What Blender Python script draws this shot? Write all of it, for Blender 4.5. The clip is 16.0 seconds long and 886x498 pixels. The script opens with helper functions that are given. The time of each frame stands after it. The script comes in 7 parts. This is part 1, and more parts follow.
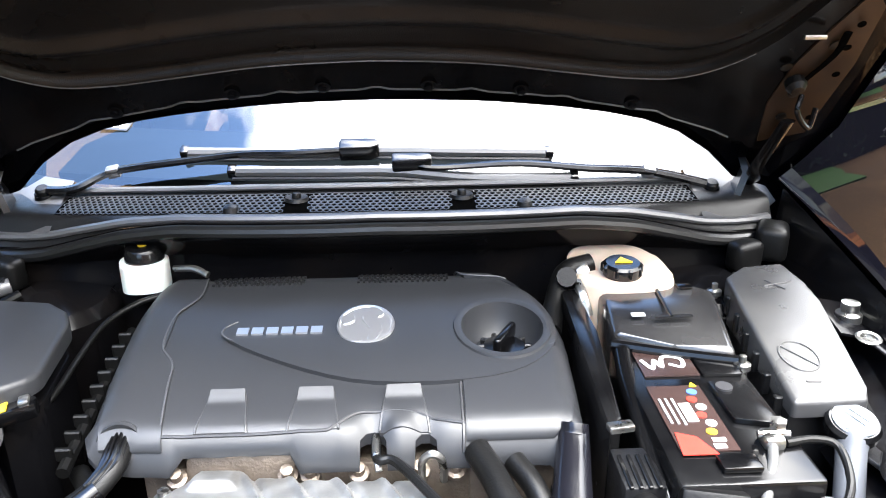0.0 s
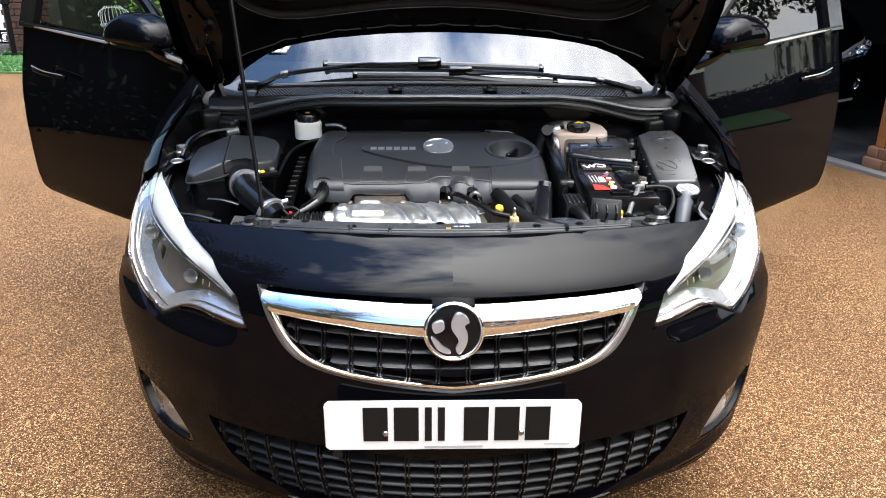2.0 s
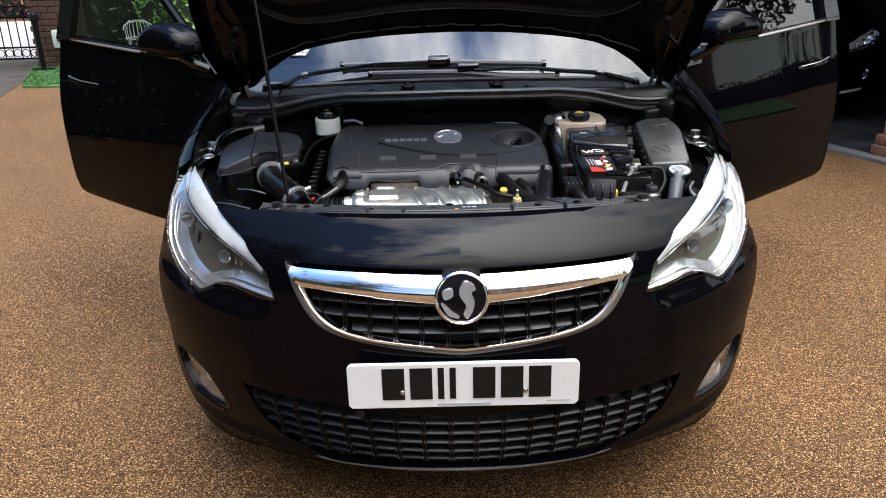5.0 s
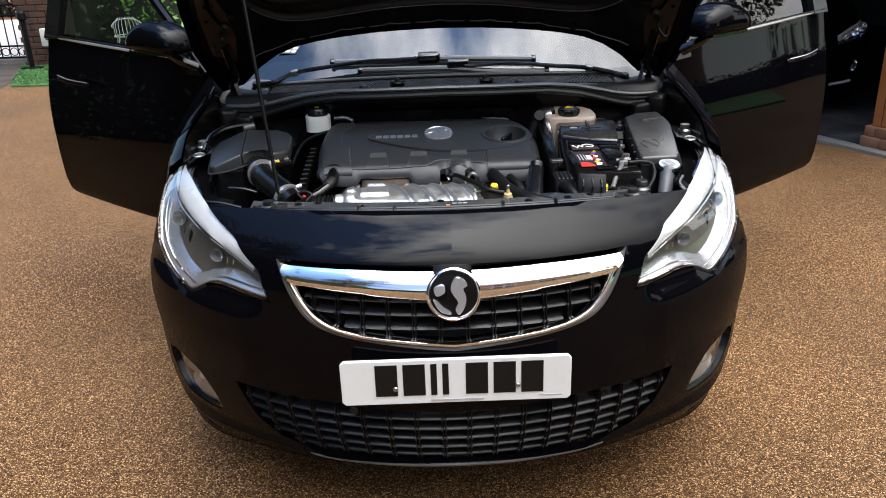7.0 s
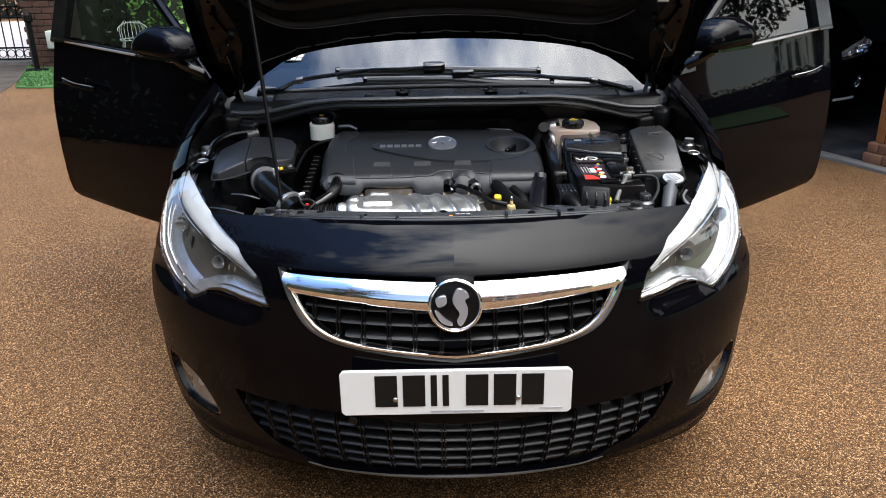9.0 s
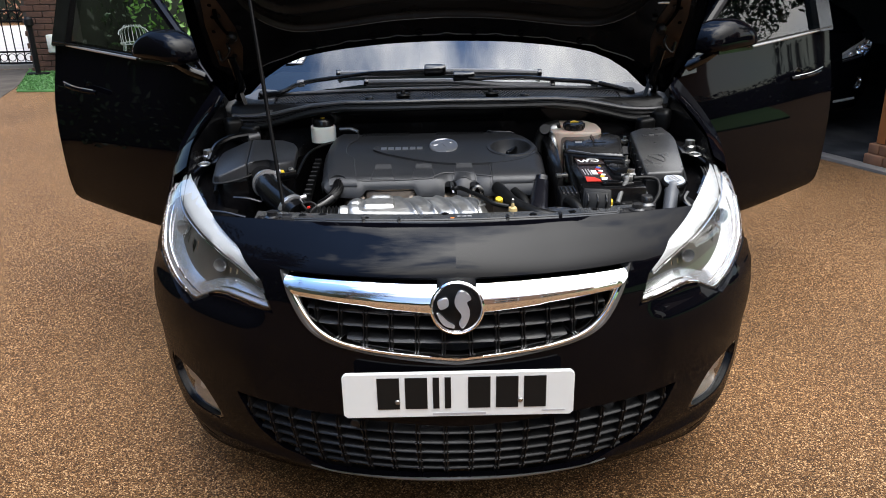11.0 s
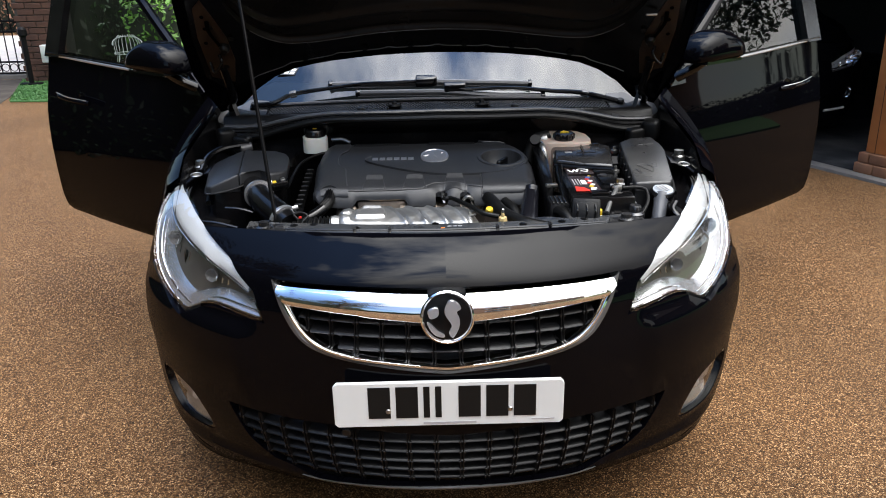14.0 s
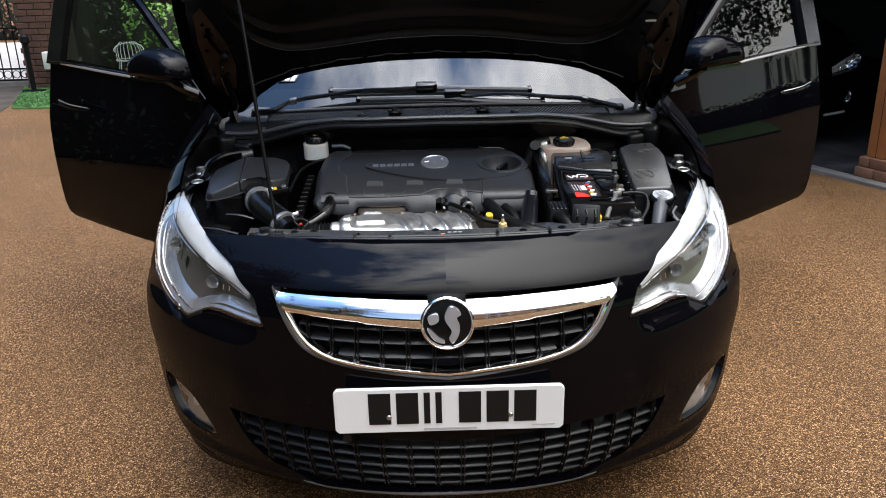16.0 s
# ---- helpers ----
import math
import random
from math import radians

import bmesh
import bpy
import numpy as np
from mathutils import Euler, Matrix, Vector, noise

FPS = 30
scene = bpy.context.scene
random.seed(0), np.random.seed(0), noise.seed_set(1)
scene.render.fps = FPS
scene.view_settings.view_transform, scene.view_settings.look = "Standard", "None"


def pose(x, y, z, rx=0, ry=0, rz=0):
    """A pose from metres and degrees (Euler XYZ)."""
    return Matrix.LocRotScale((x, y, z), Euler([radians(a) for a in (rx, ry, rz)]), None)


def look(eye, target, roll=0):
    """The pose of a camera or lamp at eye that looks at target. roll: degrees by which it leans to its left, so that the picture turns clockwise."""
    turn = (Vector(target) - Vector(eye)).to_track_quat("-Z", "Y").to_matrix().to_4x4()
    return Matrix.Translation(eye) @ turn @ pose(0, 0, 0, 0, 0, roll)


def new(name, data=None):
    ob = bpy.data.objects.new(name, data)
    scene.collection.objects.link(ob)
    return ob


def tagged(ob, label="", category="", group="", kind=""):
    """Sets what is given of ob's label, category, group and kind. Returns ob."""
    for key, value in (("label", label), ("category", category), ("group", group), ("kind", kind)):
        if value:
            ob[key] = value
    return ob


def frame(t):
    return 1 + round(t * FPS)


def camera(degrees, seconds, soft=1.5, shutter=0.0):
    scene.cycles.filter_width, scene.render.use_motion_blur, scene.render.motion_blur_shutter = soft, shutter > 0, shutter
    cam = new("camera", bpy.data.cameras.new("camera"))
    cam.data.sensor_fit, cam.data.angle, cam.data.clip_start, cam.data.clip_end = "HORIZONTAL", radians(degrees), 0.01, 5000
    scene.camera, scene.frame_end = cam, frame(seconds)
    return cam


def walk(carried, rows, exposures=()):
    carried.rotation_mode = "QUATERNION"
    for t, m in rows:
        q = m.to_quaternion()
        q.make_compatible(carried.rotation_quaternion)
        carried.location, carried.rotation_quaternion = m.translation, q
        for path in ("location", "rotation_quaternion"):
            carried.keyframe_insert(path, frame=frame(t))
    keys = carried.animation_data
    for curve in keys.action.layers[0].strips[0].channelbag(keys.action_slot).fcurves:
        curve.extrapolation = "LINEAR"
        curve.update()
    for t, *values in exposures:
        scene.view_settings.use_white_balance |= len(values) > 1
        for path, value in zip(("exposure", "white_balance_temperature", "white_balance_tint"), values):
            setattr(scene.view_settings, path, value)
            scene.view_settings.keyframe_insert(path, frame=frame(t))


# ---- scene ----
cam = camera(58.0, 16.0, soft=1.0)
PATH = [
    (0, (0.051, -0.291, 1.464), (0.13, 1.572, 0.741), -0.5),
    (0.3, (0.05, -0.429, 1.47), (0.087, 1.435, 0.745), -0.6),
    (0.5, (0.035, -0.534, 1.481), (0.065, 1.331, 0.76), -0.2),
    (0.8, (-0.009, -0.734, 1.482), (0.086, 1.148, 0.81), 0.1),
    (1, (-0.034, -0.862, 1.481), (0.079, 1.018, 0.807), 0.1),
    (1.3, (-0.066, -1.016, 1.483), (0.023, 0.851, 0.771), 0.6),
    (1.5, (-0.067, -1.113, 1.491), (0.007, 0.754, 0.778), 1.5),
    (1.8, (-0.058, -1.284, 1.481), (-0.002, 0.579, 0.757), 0.9),
    (2, (-0.059, -1.376, 1.49), (-0.01, 0.482, 0.751), 0.4),
    (2.5, (-0.092, -1.543, 1.498), (-0.014, 0.313, 0.758), 0.6),
    (3, (-0.067, -1.597, 1.501), (0.005, 0.261, 0.763), -0.5),
    (3.5, (-0.051, -1.596, 1.504), (0.014, 0.263, 0.768), -0.7),
    (4, (-0.051, -1.57, 1.501), (-0.053, 0.292, 0.77), 0.2),
    (4.2, (-0.039, -1.561, 1.494), (-0.052, 0.302, 0.768), -0.9),
    (6.5, (-0.03, -1.566, 1.495), (-0.03, 0.293, 0.76), -1.8),
    (7, (-0.029, -1.566, 1.499), (-0.018, 0.292, 0.76), -1.9),
    (7.5, (-0.027, -1.565, 1.497), (-0.011, 0.295, 0.762), -1.8),
    (8, (-0.03, -1.557, 1.498), (-0.013, 0.303, 0.762), -1.1),
    (8.5, (-0.03, -1.551, 1.497), (-0.019, 0.313, 0.772), -0.5),
    (9, (-0.033, -1.56, 1.503), (-0.023, 0.306, 0.783), -0.9),
    (11.5, (-0.035, -1.561, 1.503), (-0.027, 0.308, 0.79), -1.1),
    (12, (-0.031, -1.562, 1.503), (-0.022, 0.307, 0.792), -1.1),
    (12.5, (-0.027, -1.563, 1.504), (-0.009, 0.308, 0.795), -1.4),
    (13, (-0.024, -1.565, 1.511), (-0.002, 0.306, 0.805), -1.5),
    (13.5, (-0.027, -1.568, 1.509), (-0.004, 0.306, 0.81), -1.2),
    (14, (-0.025, -1.573, 1.51), (-0.003, 0.303, 0.816), -1.1),
    (14.5, (-0.02, -1.577, 1.513), (0.001, 0.301, 0.824), -0.9),
    (15, (-0.015, -1.579, 1.51), (0.001, 0.301, 0.827), -1.1),
    (15.5, (-0.016, -1.581, 1.512), (-0.001, 0.299, 0.83), -1.5),
    (16, (-0.021, -1.577, 1.514), (-0.003, 0.303, 0.832), -1.3),
]

# ---------------------------------------------------------------- world and sun
EXPOSE = [(0.0, 1.42), (0.5, 1.22), (1.0, 1.2), (1.5, 0.68), (2.0, 0.02), (2.5, -0.42), (3.2, -0.6), (12.0, -0.68), (16.0, -0.8)]
walk(cam, [(t, look(eye, target, roll)) for t, eye, target, roll in PATH], EXPOSE)

SUN_EL, SUN_AZ = 38.0, 118.0     # azimuth clockwise from +y
world = bpy.data.worlds.new("sky")
scene.world = world
world.use_nodes = True
wn, wl = world.node_tree.nodes, world.node_tree.links
wn.clear()
sky = wn.new("ShaderNodeTexSky")
sky.sky_type, sky.sun_disc = 'NISHITA', False
sky.sun_elevation, sky.sun_rotation = radians(SUN_EL), radians(SUN_AZ)
wc = wn.new("ShaderNodeTexCoord")
wmap = wn.new("ShaderNodeMapping")
wmap.inputs["Scale"].default_value = (1.0, 1.0, 1.3)
wnoise = wn.new("ShaderNodeTexNoise")
wnoise.inputs["Scale"].default_value, wnoise.inputs["Detail"].default_value = 2.1, 8.0
wnoise.inputs["Roughness"].default_value = 0.55
wramp = wn.new("ShaderNodeValToRGB")
wramp.color_ramp.elements[0].position, wramp.color_ramp.elements[1].position = 0.80, 1.0
wcloud = wn.new("ShaderNodeMixRGB")
wcloud.inputs[2].default_value = (12.0, 11.9, 11.8, 1)
wbg = wn.new("ShaderNodeBackground")
wbg.inputs["Strength"].default_value = 0.22
wout = wn.new("ShaderNodeOutputWorld")
wl.new(wc.outputs["Generated"], wmap.inputs["Vector"])
wl.new(wmap.outputs["Vector"], wnoise.inputs["Vector"])
wbank, wadd = wn.new("ShaderNodeVectorMath"), wn.new("ShaderNodeMath")
wbank.operation, wadd.operation = 'DOT_PRODUCT', 'ADD'      # cloud thickens overhead and to the south-east
wbank.inputs[1].default_value = (0.32, -0.10, 0.5)
wl.new(wc.outputs["Generated"], wbank.inputs[0])
wl.new(wbank.outputs["Value"], wadd.inputs[0])
wl.new(wnoise.outputs["Fac"], wadd.inputs[1])
wl.new(wadd.outputs[0], wramp.inputs["Fac"])
wl.new(wramp.outputs["Color"], wcloud.inputs[0])
wblue = wn.new("ShaderNodeMixRGB")
wblue.blend_type = 'MULTIPLY'
wblue.inputs[0].default_value, wblue.inputs[2].default_value = 1.0, (1.05, 1.16, 1.30, 1)
wl.new(sky.outputs["Color"], wblue.inputs[1])
wl.new(wblue.outputs["Color"], wcloud.inputs[1])
wsep, wgrad, wmul = wn.new("ShaderNodeSeparateXYZ"), wn.new("ShaderNodeMapRange"), wn.new("ShaderNodeMixRGB")
wgrad.inputs["From Min"].default_value, wgrad.inputs["From Max"].default_value = 0.0, 1.0
wgrad.inputs["To Min"].default_value, wgrad.inputs["To Max"].default_value = 1.3, 11.0
wmul.blend_type = 'MULTIPLY'
wmul.inputs[0].default_value = 1.0
wl.new(wc.outputs["Generated"], wsep.inputs[0])
wpow = wn.new("ShaderNodeMath")
wpow.operation = 'POWER'
wpow.inputs[1].default_value = 5.0
wpow.use_clamp = True
wl.new(wsep.outputs["Z"], wpow.inputs[0])
wl.new(wpow.outputs[0], wgrad.inputs["Value"])
wl.new(wcloud.outputs["Color"], wmul.inputs[1])
wl.new(wgrad.outputs["Result"], wmul.inputs[2])
wl.new(wmul.outputs["Color"], wbg.inputs["Color"])
wl.new(wbg.outputs["Background"], wout.inputs["Surface"])
sun_data = bpy.data.lights.new("sun", 'SUN')
sun_data.energy, sun_data.angle, sun_data.color = 0.9, radians(140), (1.0, 0.92, 0.80)
sun = new("sun", sun_data)
sa, se = radians(SUN_AZ), radians(SUN_EL)
sun.matrix_world = look((12 * math.sin(sa) * math.cos(se), 12 * math.cos(sa) * math.cos(se), 12 * math.sin(se)), (0, 0, 0))


# ---------------------------------------------------------------- materials
def mat(name, color, rough=0.5, metal=0.0, var=0.0, vscale=8.0, bump=0.0, bscale=60.0, coat=0.0, spec=0.5,
        stain=None, stain_scale=3.0, stain_amt=0.5, rvar=0.0, **more):
    """A principled material with variation at two scales, a stain colour and fine relief, in object space."""
    m = bpy.data.materials.new(name)
    m.use_nodes = True
    n, l = m.node_tree.nodes, m.node_tree.links
    p = n["Principled BSDF"]
    p.inputs["Base Color"].default_value = (*color, 1)
    p.inputs["Roughness"].default_value, p.inputs["Metallic"].default_value = rough, metal
    p.inputs["Coat Weight"].default_value, p.inputs["Specular IOR Level"].default_value = coat, spec
    p.inputs["Coat Roughness"].default_value = 0.03
    for key, value in more.items():
        p.inputs[key.replace("_", " ")].default_value = value
    co = n.new("ShaderNodeTexCoord").outputs["Object"]

    def noisy(scale, detail=5.0):
        t = n.new("ShaderNodeTexNoise")
        t.inputs["Scale"].default_value, t.inputs["Detail"].default_value = scale, detail
        l.new(co, t.inputs["Vector"])
        return t.outputs["Fac"]
    last = None
    if var:
        hsv = n.new("ShaderNodeHueSaturation")
        hsv.inputs["Color"].default_value = (*color, 1)
        mr = n.new("ShaderNodeMapRange")
        mr.inputs["From Min"].default_value, mr.inputs["From Max"].default_value = 0.3, 0.7
        mr.inputs["To Min"].default_value, mr.inputs["To Max"].default_value = 1 - var, 1 + var
        l.new(noisy(vscale), mr.inputs["Value"])
        l.new(mr.outputs["Result"], hsv.inputs["Value"])
        last = hsv.outputs["Color"]
    if stain:
        mx, rp = n.new("ShaderNodeMixRGB"), n.new("ShaderNodeMapRange")
        rp.inputs["From Min"].default_value, rp.inputs["From Max"].default_value = 0.45, 0.72
        rp.inputs["To Max"].default_value = stain_amt
        l.new(noisy(stain_scale, 8.0), rp.inputs["Value"])
        l.new(rp.outputs["Result"], mx.inputs[0])
        if last:
            l.new(last, mx.inputs[1])
        else:
            mx.inputs[1].default_value = (*color, 1)
        mx.inputs[2].default_value = (*stain, 1)
        last = mx.outputs["Color"]
    if last:
        l.new(last, p.inputs["Base Color"])
    if rvar:
        rr = n.new("ShaderNodeMapRange")
        rr.inputs["From Min"].default_value, rr.inputs["From Max"].default_value = 0.3, 0.7
        rr.inputs["To Min"].default_value, rr.inputs["To Max"].default_value = max(0.02, rough - rvar), min(1, rough + rvar)
        l.new(noisy(vscale * 1.7), rr.inputs["Value"])
        l.new(rr.outputs["Result"], p.inputs["Roughness"])
    if bump:
        b = n.new("ShaderNodeBump")
        b.inputs["Strength"].default_value, b.inputs["Distance"].default_value = bump, 0.002
        l.new(noisy(bscale, 3.0), b.inputs["Height"])
        l.new(b.outputs["Normal"], p.inputs["Normal"])
    return m


PAINT = mat("black paint", (0.0012, 0.0012, 0.0020), 0.3, 0.0, coat=0.33, spec=0.0, Coat_IOR=1.42)
PAINT_IN = mat("black inner paint", (0.0025, 0.0025, 0.003), 0.2, coat=0.0, spec=0.16, stain=(0.016, 0.012, 0.009), stain_scale=9, stain_amt=0.2, rvar=0.08)
PLASTIC = mat("grained black plastic", (0.0045, 0.0045, 0.005), 0.36, spec=0.35, var=0.15, vscale=14, bump=0.25, bscale=900, stain=(0.035, 0.033, 0.03), stain_scale=6, stain_amt=0.2, rvar=0.06)
COVER = mat("dark grey engine cover plastic", (0.018, 0.0188, 0.021), 0.40, spec=0.40, var=0.06, vscale=5, bump=0.06, bscale=1500, rvar=0.025)
SMOOTHBLK = mat("smooth black plastic", (0.002, 0.002, 0.0023), 0.2, spec=0.4, var=0.1, stain=(0.025, 0.025, 0.025), stain_scale=8, stain_amt=0.2, rvar=0.08)
RUBBER = mat("black rubber", (0.003, 0.003, 0.003), 0.42, spec=0.2, var=0.2, vscale=20, bump=0.2, bscale=300)
CHROME = mat("chrome", (0.86, 0.86, 0.87), 0.05, 1.0)
STEEL = mat("zinc steel", (0.36, 0.355, 0.34), 0.35, 1.0, var=0.15, vscale=30, rvar=0.12, bump=0.2, bscale=200)
ALU = mat("pressed aluminium heat shield", (0.33, 0.33, 0.325), 0.44, 0.9, var=0.16, vscale=26, stain=(0.34, 0.31, 0.26), stain_scale=9, stain_amt=0.45, bump=0.35, bscale=90, rvar=0.10)
CASTING = mat("cast metal", (0.20, 0.165, 0.135), 0.5, 0.7, var=0.3, vscale=25, stain=(0.12, 0.09, 0.06), stain_scale=10, stain_amt=0.6, bump=0.6, bscale=250)
WHITEPL = mat("milky plastic", (0.48, 0.50, 0.49), 0.42, var=0.06, stain=(0.45, 0.42, 0.33), stain_scale=10, stain_amt=0.4, Subsurface_Weight=0.15)
CREAMPL = mat("yellowed tank plastic", (0.42, 0.34, 0.28), 0.42, var=0.08, stain=(0.5, 0.3, 0.2), stain_scale=7, stain_amt=0.45, Subsurface_Weight=0.15)
GREYPL = mat("grey plastic", (0.33, 0.36, 0.40), 0.42, var=0.08, stain=(0.2, 0.2, 0.2), stain_scale=12, stain_amt=0.3)
YELLOW = mat("yellow plastic", (0.62, 0.42, 0.02), 0.42, var=0.1)
AMBER = mat("cream connector plastic", (0.48, 0.36, 0.16), 0.45, var=0.1)
RED = mat("red print", (0.55, 0.03, 0.02), 0.4)
# house brick, its colour lightened to look sunlit
HOUSEBRICK = mat("sun-brightened orange brick", (.36, .20, .12), .85, var=.3, vscale=6, bump=.4, bscale=60)
ORANGE = mat("orange print", (0.8, 0.2, 0.02), 0.4)
WHITEPR = mat("white print", (0.75, 0.75, 0.74), 0.45)
GREYPR = mat("grey print", (0.32, 0.32, 0.33), 0.5)
BLUEPR = mat("blue print", (0.05, 0.12, 0.45), 0.4)
LABEL = mat("dark brown label", (0.03, 0.018, 0.016), 0.25, var=0.2, vscale=10)
PLATEWHITE = mat("white plate", (0.57, 0.58, 0.575), 0.28, var=0.02, stain=(0.6, 0.58, 0.54), stain_scale=9, stain_amt=0.15)
PLATEBLACK = mat("black print", (0.007, 0.007, 0.007), 0.35, spec=0.15)
SILVERED = mat("silvered reflector", (0.85, 0.86, 0.88), 0.08, 1.0)
LAMPGREY = mat("satin silver bezel", (0.55, 0.56, 0.57), 0.3, 0.4)
LAMPDARK = mat("dark lamp housing", (0.03, 0.03, 0.032), 0.4)
SEAL = mat("seal rubber", (0.006, 0.006, 0.006), 0.34, var=0.2, bump=0.15, bscale=200)
CABIN = mat("dark cabin trim", (0.02, 0.02, 0.021), 0.7, var=0.2)
SATINBLK = mat("satin black moulding", (0.010, 0.010, 0.011), 0.2, var=0.1, spec=0.8, stain=(0.07, 0.068, 0.065), stain_scale=6, stain_amt=0.35, rvar=0.08)
DUSTY = mat("dusty dark grey plastic", (0.03, 0.03, 0.031), 0.32, var=0.12, vscale=9, bump=0.2, bscale=700, stain=(0.12, 0.117, 0.11), stain_scale=5, stain_amt=0.4, rvar=0.07)
# near-black without shine: shade put into the colour of holes, slots and gaps
VOID = mat("shade-black filler", (0.0015, 0.0015, 0.0015), 0.9, spec=0.0)
MESHGREY = mat("worn grey mesh plastic", (0.03, 0.03, 0.031), 0.34, var=0.2, vscale=20)
TYRE = mat("tyre rubber", (0.014, 0.014, 0.014), 0.75, var=0.2, bump=0.2)
RIM = mat("silver alloy", (0.6, 0.6, 0.62), 0.3, 0.9, var=0.05)


def thin_glass(name, tint, gloss=0.08):
    """A single pane: see-through with a Fresnel reflection."""
    m = bpy.data.materials.new(name)
    m.use_nodes = True
    n, l = m.node_tree.nodes, m.node_tree.links
    n.clear()
    out, mix, tr, gl, lw, pw, ma = (n.new("ShaderNode" + k) for k in ("OutputMaterial", "MixShader", "BsdfTransparent", "BsdfGlossy", "LayerWeight", "Math", "MapRange"))
    tr.inputs["Color"].default_value = (*tint, 1)
    gl.inputs["Roughness"].default_value = 0.01
    lw.inputs["Blend"].default_value = 0.5
    pw.operation = 'POWER'
    pw.inputs[1].default_value = 4.0
    ma.inputs["To Min"].default_value = gloss
    l.new(lw.outputs["Facing"], pw.inputs[0])
    l.new(pw.outputs[0], ma.inputs["Value"])
    l.new(ma.outputs[0], mix.inputs[0])
    l.new(tr.outputs[0], mix.inputs[1])
    l.new(gl.outputs[0], mix.inputs[2])
    l.new(mix.outputs[0], out.inputs["Surface"])
    return m


SCREEN = thin_glass("windscreen glass", (0.22, 0.25, 0.25), 0.085)
SIDEGLASS = thin_glass("side window glass", (0.36, 0.41, 0.40), 0.07)
LENS = thin_glass("clear lamp lens", (0.93, 0.94, 0.95))


# ---------------------------------------------------------------- mesh helpers
def part(name, bm, material, parent=None, label="", smooth=35):
    """Link a bmesh as one mesh object, under a thing or a part."""
    bm.normal_update()
    me = bpy.data.meshes.new(name)
    if smooth:
        for f in bm.faces:
            f.smooth = True
        for e in bm.edges:
            if len(e.link_faces) == 2 and e.calc_face_angle(0) > radians(smooth):
                e.smooth = False
    bm.to_mesh(me)
    bm.free()
    me.materials.append(material)
    ob = new(name, me)
    if parent is not None:
        ob.parent = parent
    if label:
        ob["label"] = label
    return ob


def thing(name, label, category, at=None, group="", kind=""):
    ob = new(name)
    ob.empty_display_size = 0.1
    if at is not None:
        ob.matrix_world = at
    return tagged(ob, label, category, group, kind)


def box(x0, y0, z0, x1, y1, z1, bevel=0.004, seg=2):
    bm = bmesh.new()
    bmesh.ops.create_cube(bm, size=1.0)
    for v in bm.verts:
        v.co = Vector((x0 + (v.co.x + .5) * (x1 - x0), y0 + (v.co.y + .5) * (y1 - y0), z0 + (v.co.z + .5) * (z1 - z0)))
    if bevel:
        bmesh.ops.bevel(bm, geom=list(bm.edges), offset=bevel, segments=seg, affect='EDGES', profile=0.5)
    return bm


def lin(a, b, n):
    return [a + (b - a) * k / (n - 1) for k in range(n)]


def turned(bm, m):
    bmesh.ops.transform(bm, matrix=m, verts=bm.verts)
    return bm


def join(*bms):
    out = bms[0]
    for other in bms[1:]:
        me = bpy.data.meshes.new("tmp")
        other.to_mesh(me)
        other.free()
        out.from_mesh(me)
        bpy.data.meshes.remove(me)
    return out


def prism(poly, z0, z1, bevel=0.004, seg=2, top=None):
    """An upright slab over a plan outline; top: a function (x, y) -> height of the upper face."""
    bm = bmesh.new()
    lo = [bm.verts.new((x, y, z0)) for x, y in poly]
    hi = [bm.verts.new((x, y, top(x, y) if top else z1)) for x, y in poly]
    n = len(poly)
    area = sum(poly[i][0] * poly[(i + 1) % n][1] - poly[(i + 1) % n][0] * poly[i][1] for i in range(n))
    if area < 0:
        lo.reverse(), hi.reverse()
    bm.faces.new(list(reversed(lo)))
    bm.faces.new(hi)
    for i in range(n):
        bm.faces.new((lo[i], lo[(i + 1) % n], hi[(i + 1) % n], hi[i]))
    if bevel:
        edges = [e for e in bm.edges if not all(v in lo for v in e.verts)]
        bmesh.ops.bevel(bm, geom=edges, offset=bevel, segments=seg, affect='EDGES', profile=0.5, clamp_overlap=True)
    return bm


def smooth_path(points, steps=8):
    p = [Vector(q) for q in points]
    p = [2 * p[0] - p[1]] + p + [2 * p[-1] - p[-2]]
    out = []
    for i in range(1, len(p) - 2):
        for k in range(steps):
            t = k / steps
            a, b, c, d = p[i - 1], p[i], p[i + 1], p[i + 2]
            out.append(0.5 * (2 * b + (c - a) * t + (2 * a - 5 * b + 4 * c - d) * t * t + (3 * b - a - 3 * c + d) * t ** 3))
    return out + [p[-2]]


def tube(points, r, seg=12, steps=8, straight=False, flat=1.0, caps=True):
    """A round tube along a smooth path; r: one radius, or a function of 0..1."""
    path = [Vector(q) for q in points] if straight else smooth_path(points, steps)
    bm = bmesh.new()
    rings, up = [], Vector((0, 0, 1))
    for i, c in enumerate(path):
        d = (path[min(i + 1, len(path) - 1)] - path[max(i - 1, 0)]).normalized()
        side = d.cross(up)
        side = side.normalized() if side.length > 0.05 else d.cross(Vector((1, 0, 0))).normalized()
        over = side.cross(d).normalized()
        rad = r(i / (len(path) - 1)) if callable(r) else r
        rings.append([bm.verts.new(c + rad * (math.cos(a) * side + flat * math.sin(a) * over)) for a in (2 * math.pi * k / seg for k in range(seg))])
    for a, b in zip(rings, rings[1:]):
        for k in range(seg):
            bm.faces.new((a[k], a[(k + 1) % seg], b[(k + 1) % seg], b[k]))
    if caps:
        bm.faces.new(list(reversed(rings[0])))
        bm.faces.new(rings[-1])
    bmesh.ops.recalc_face_normals(bm, faces=bm.faces)
    return bm


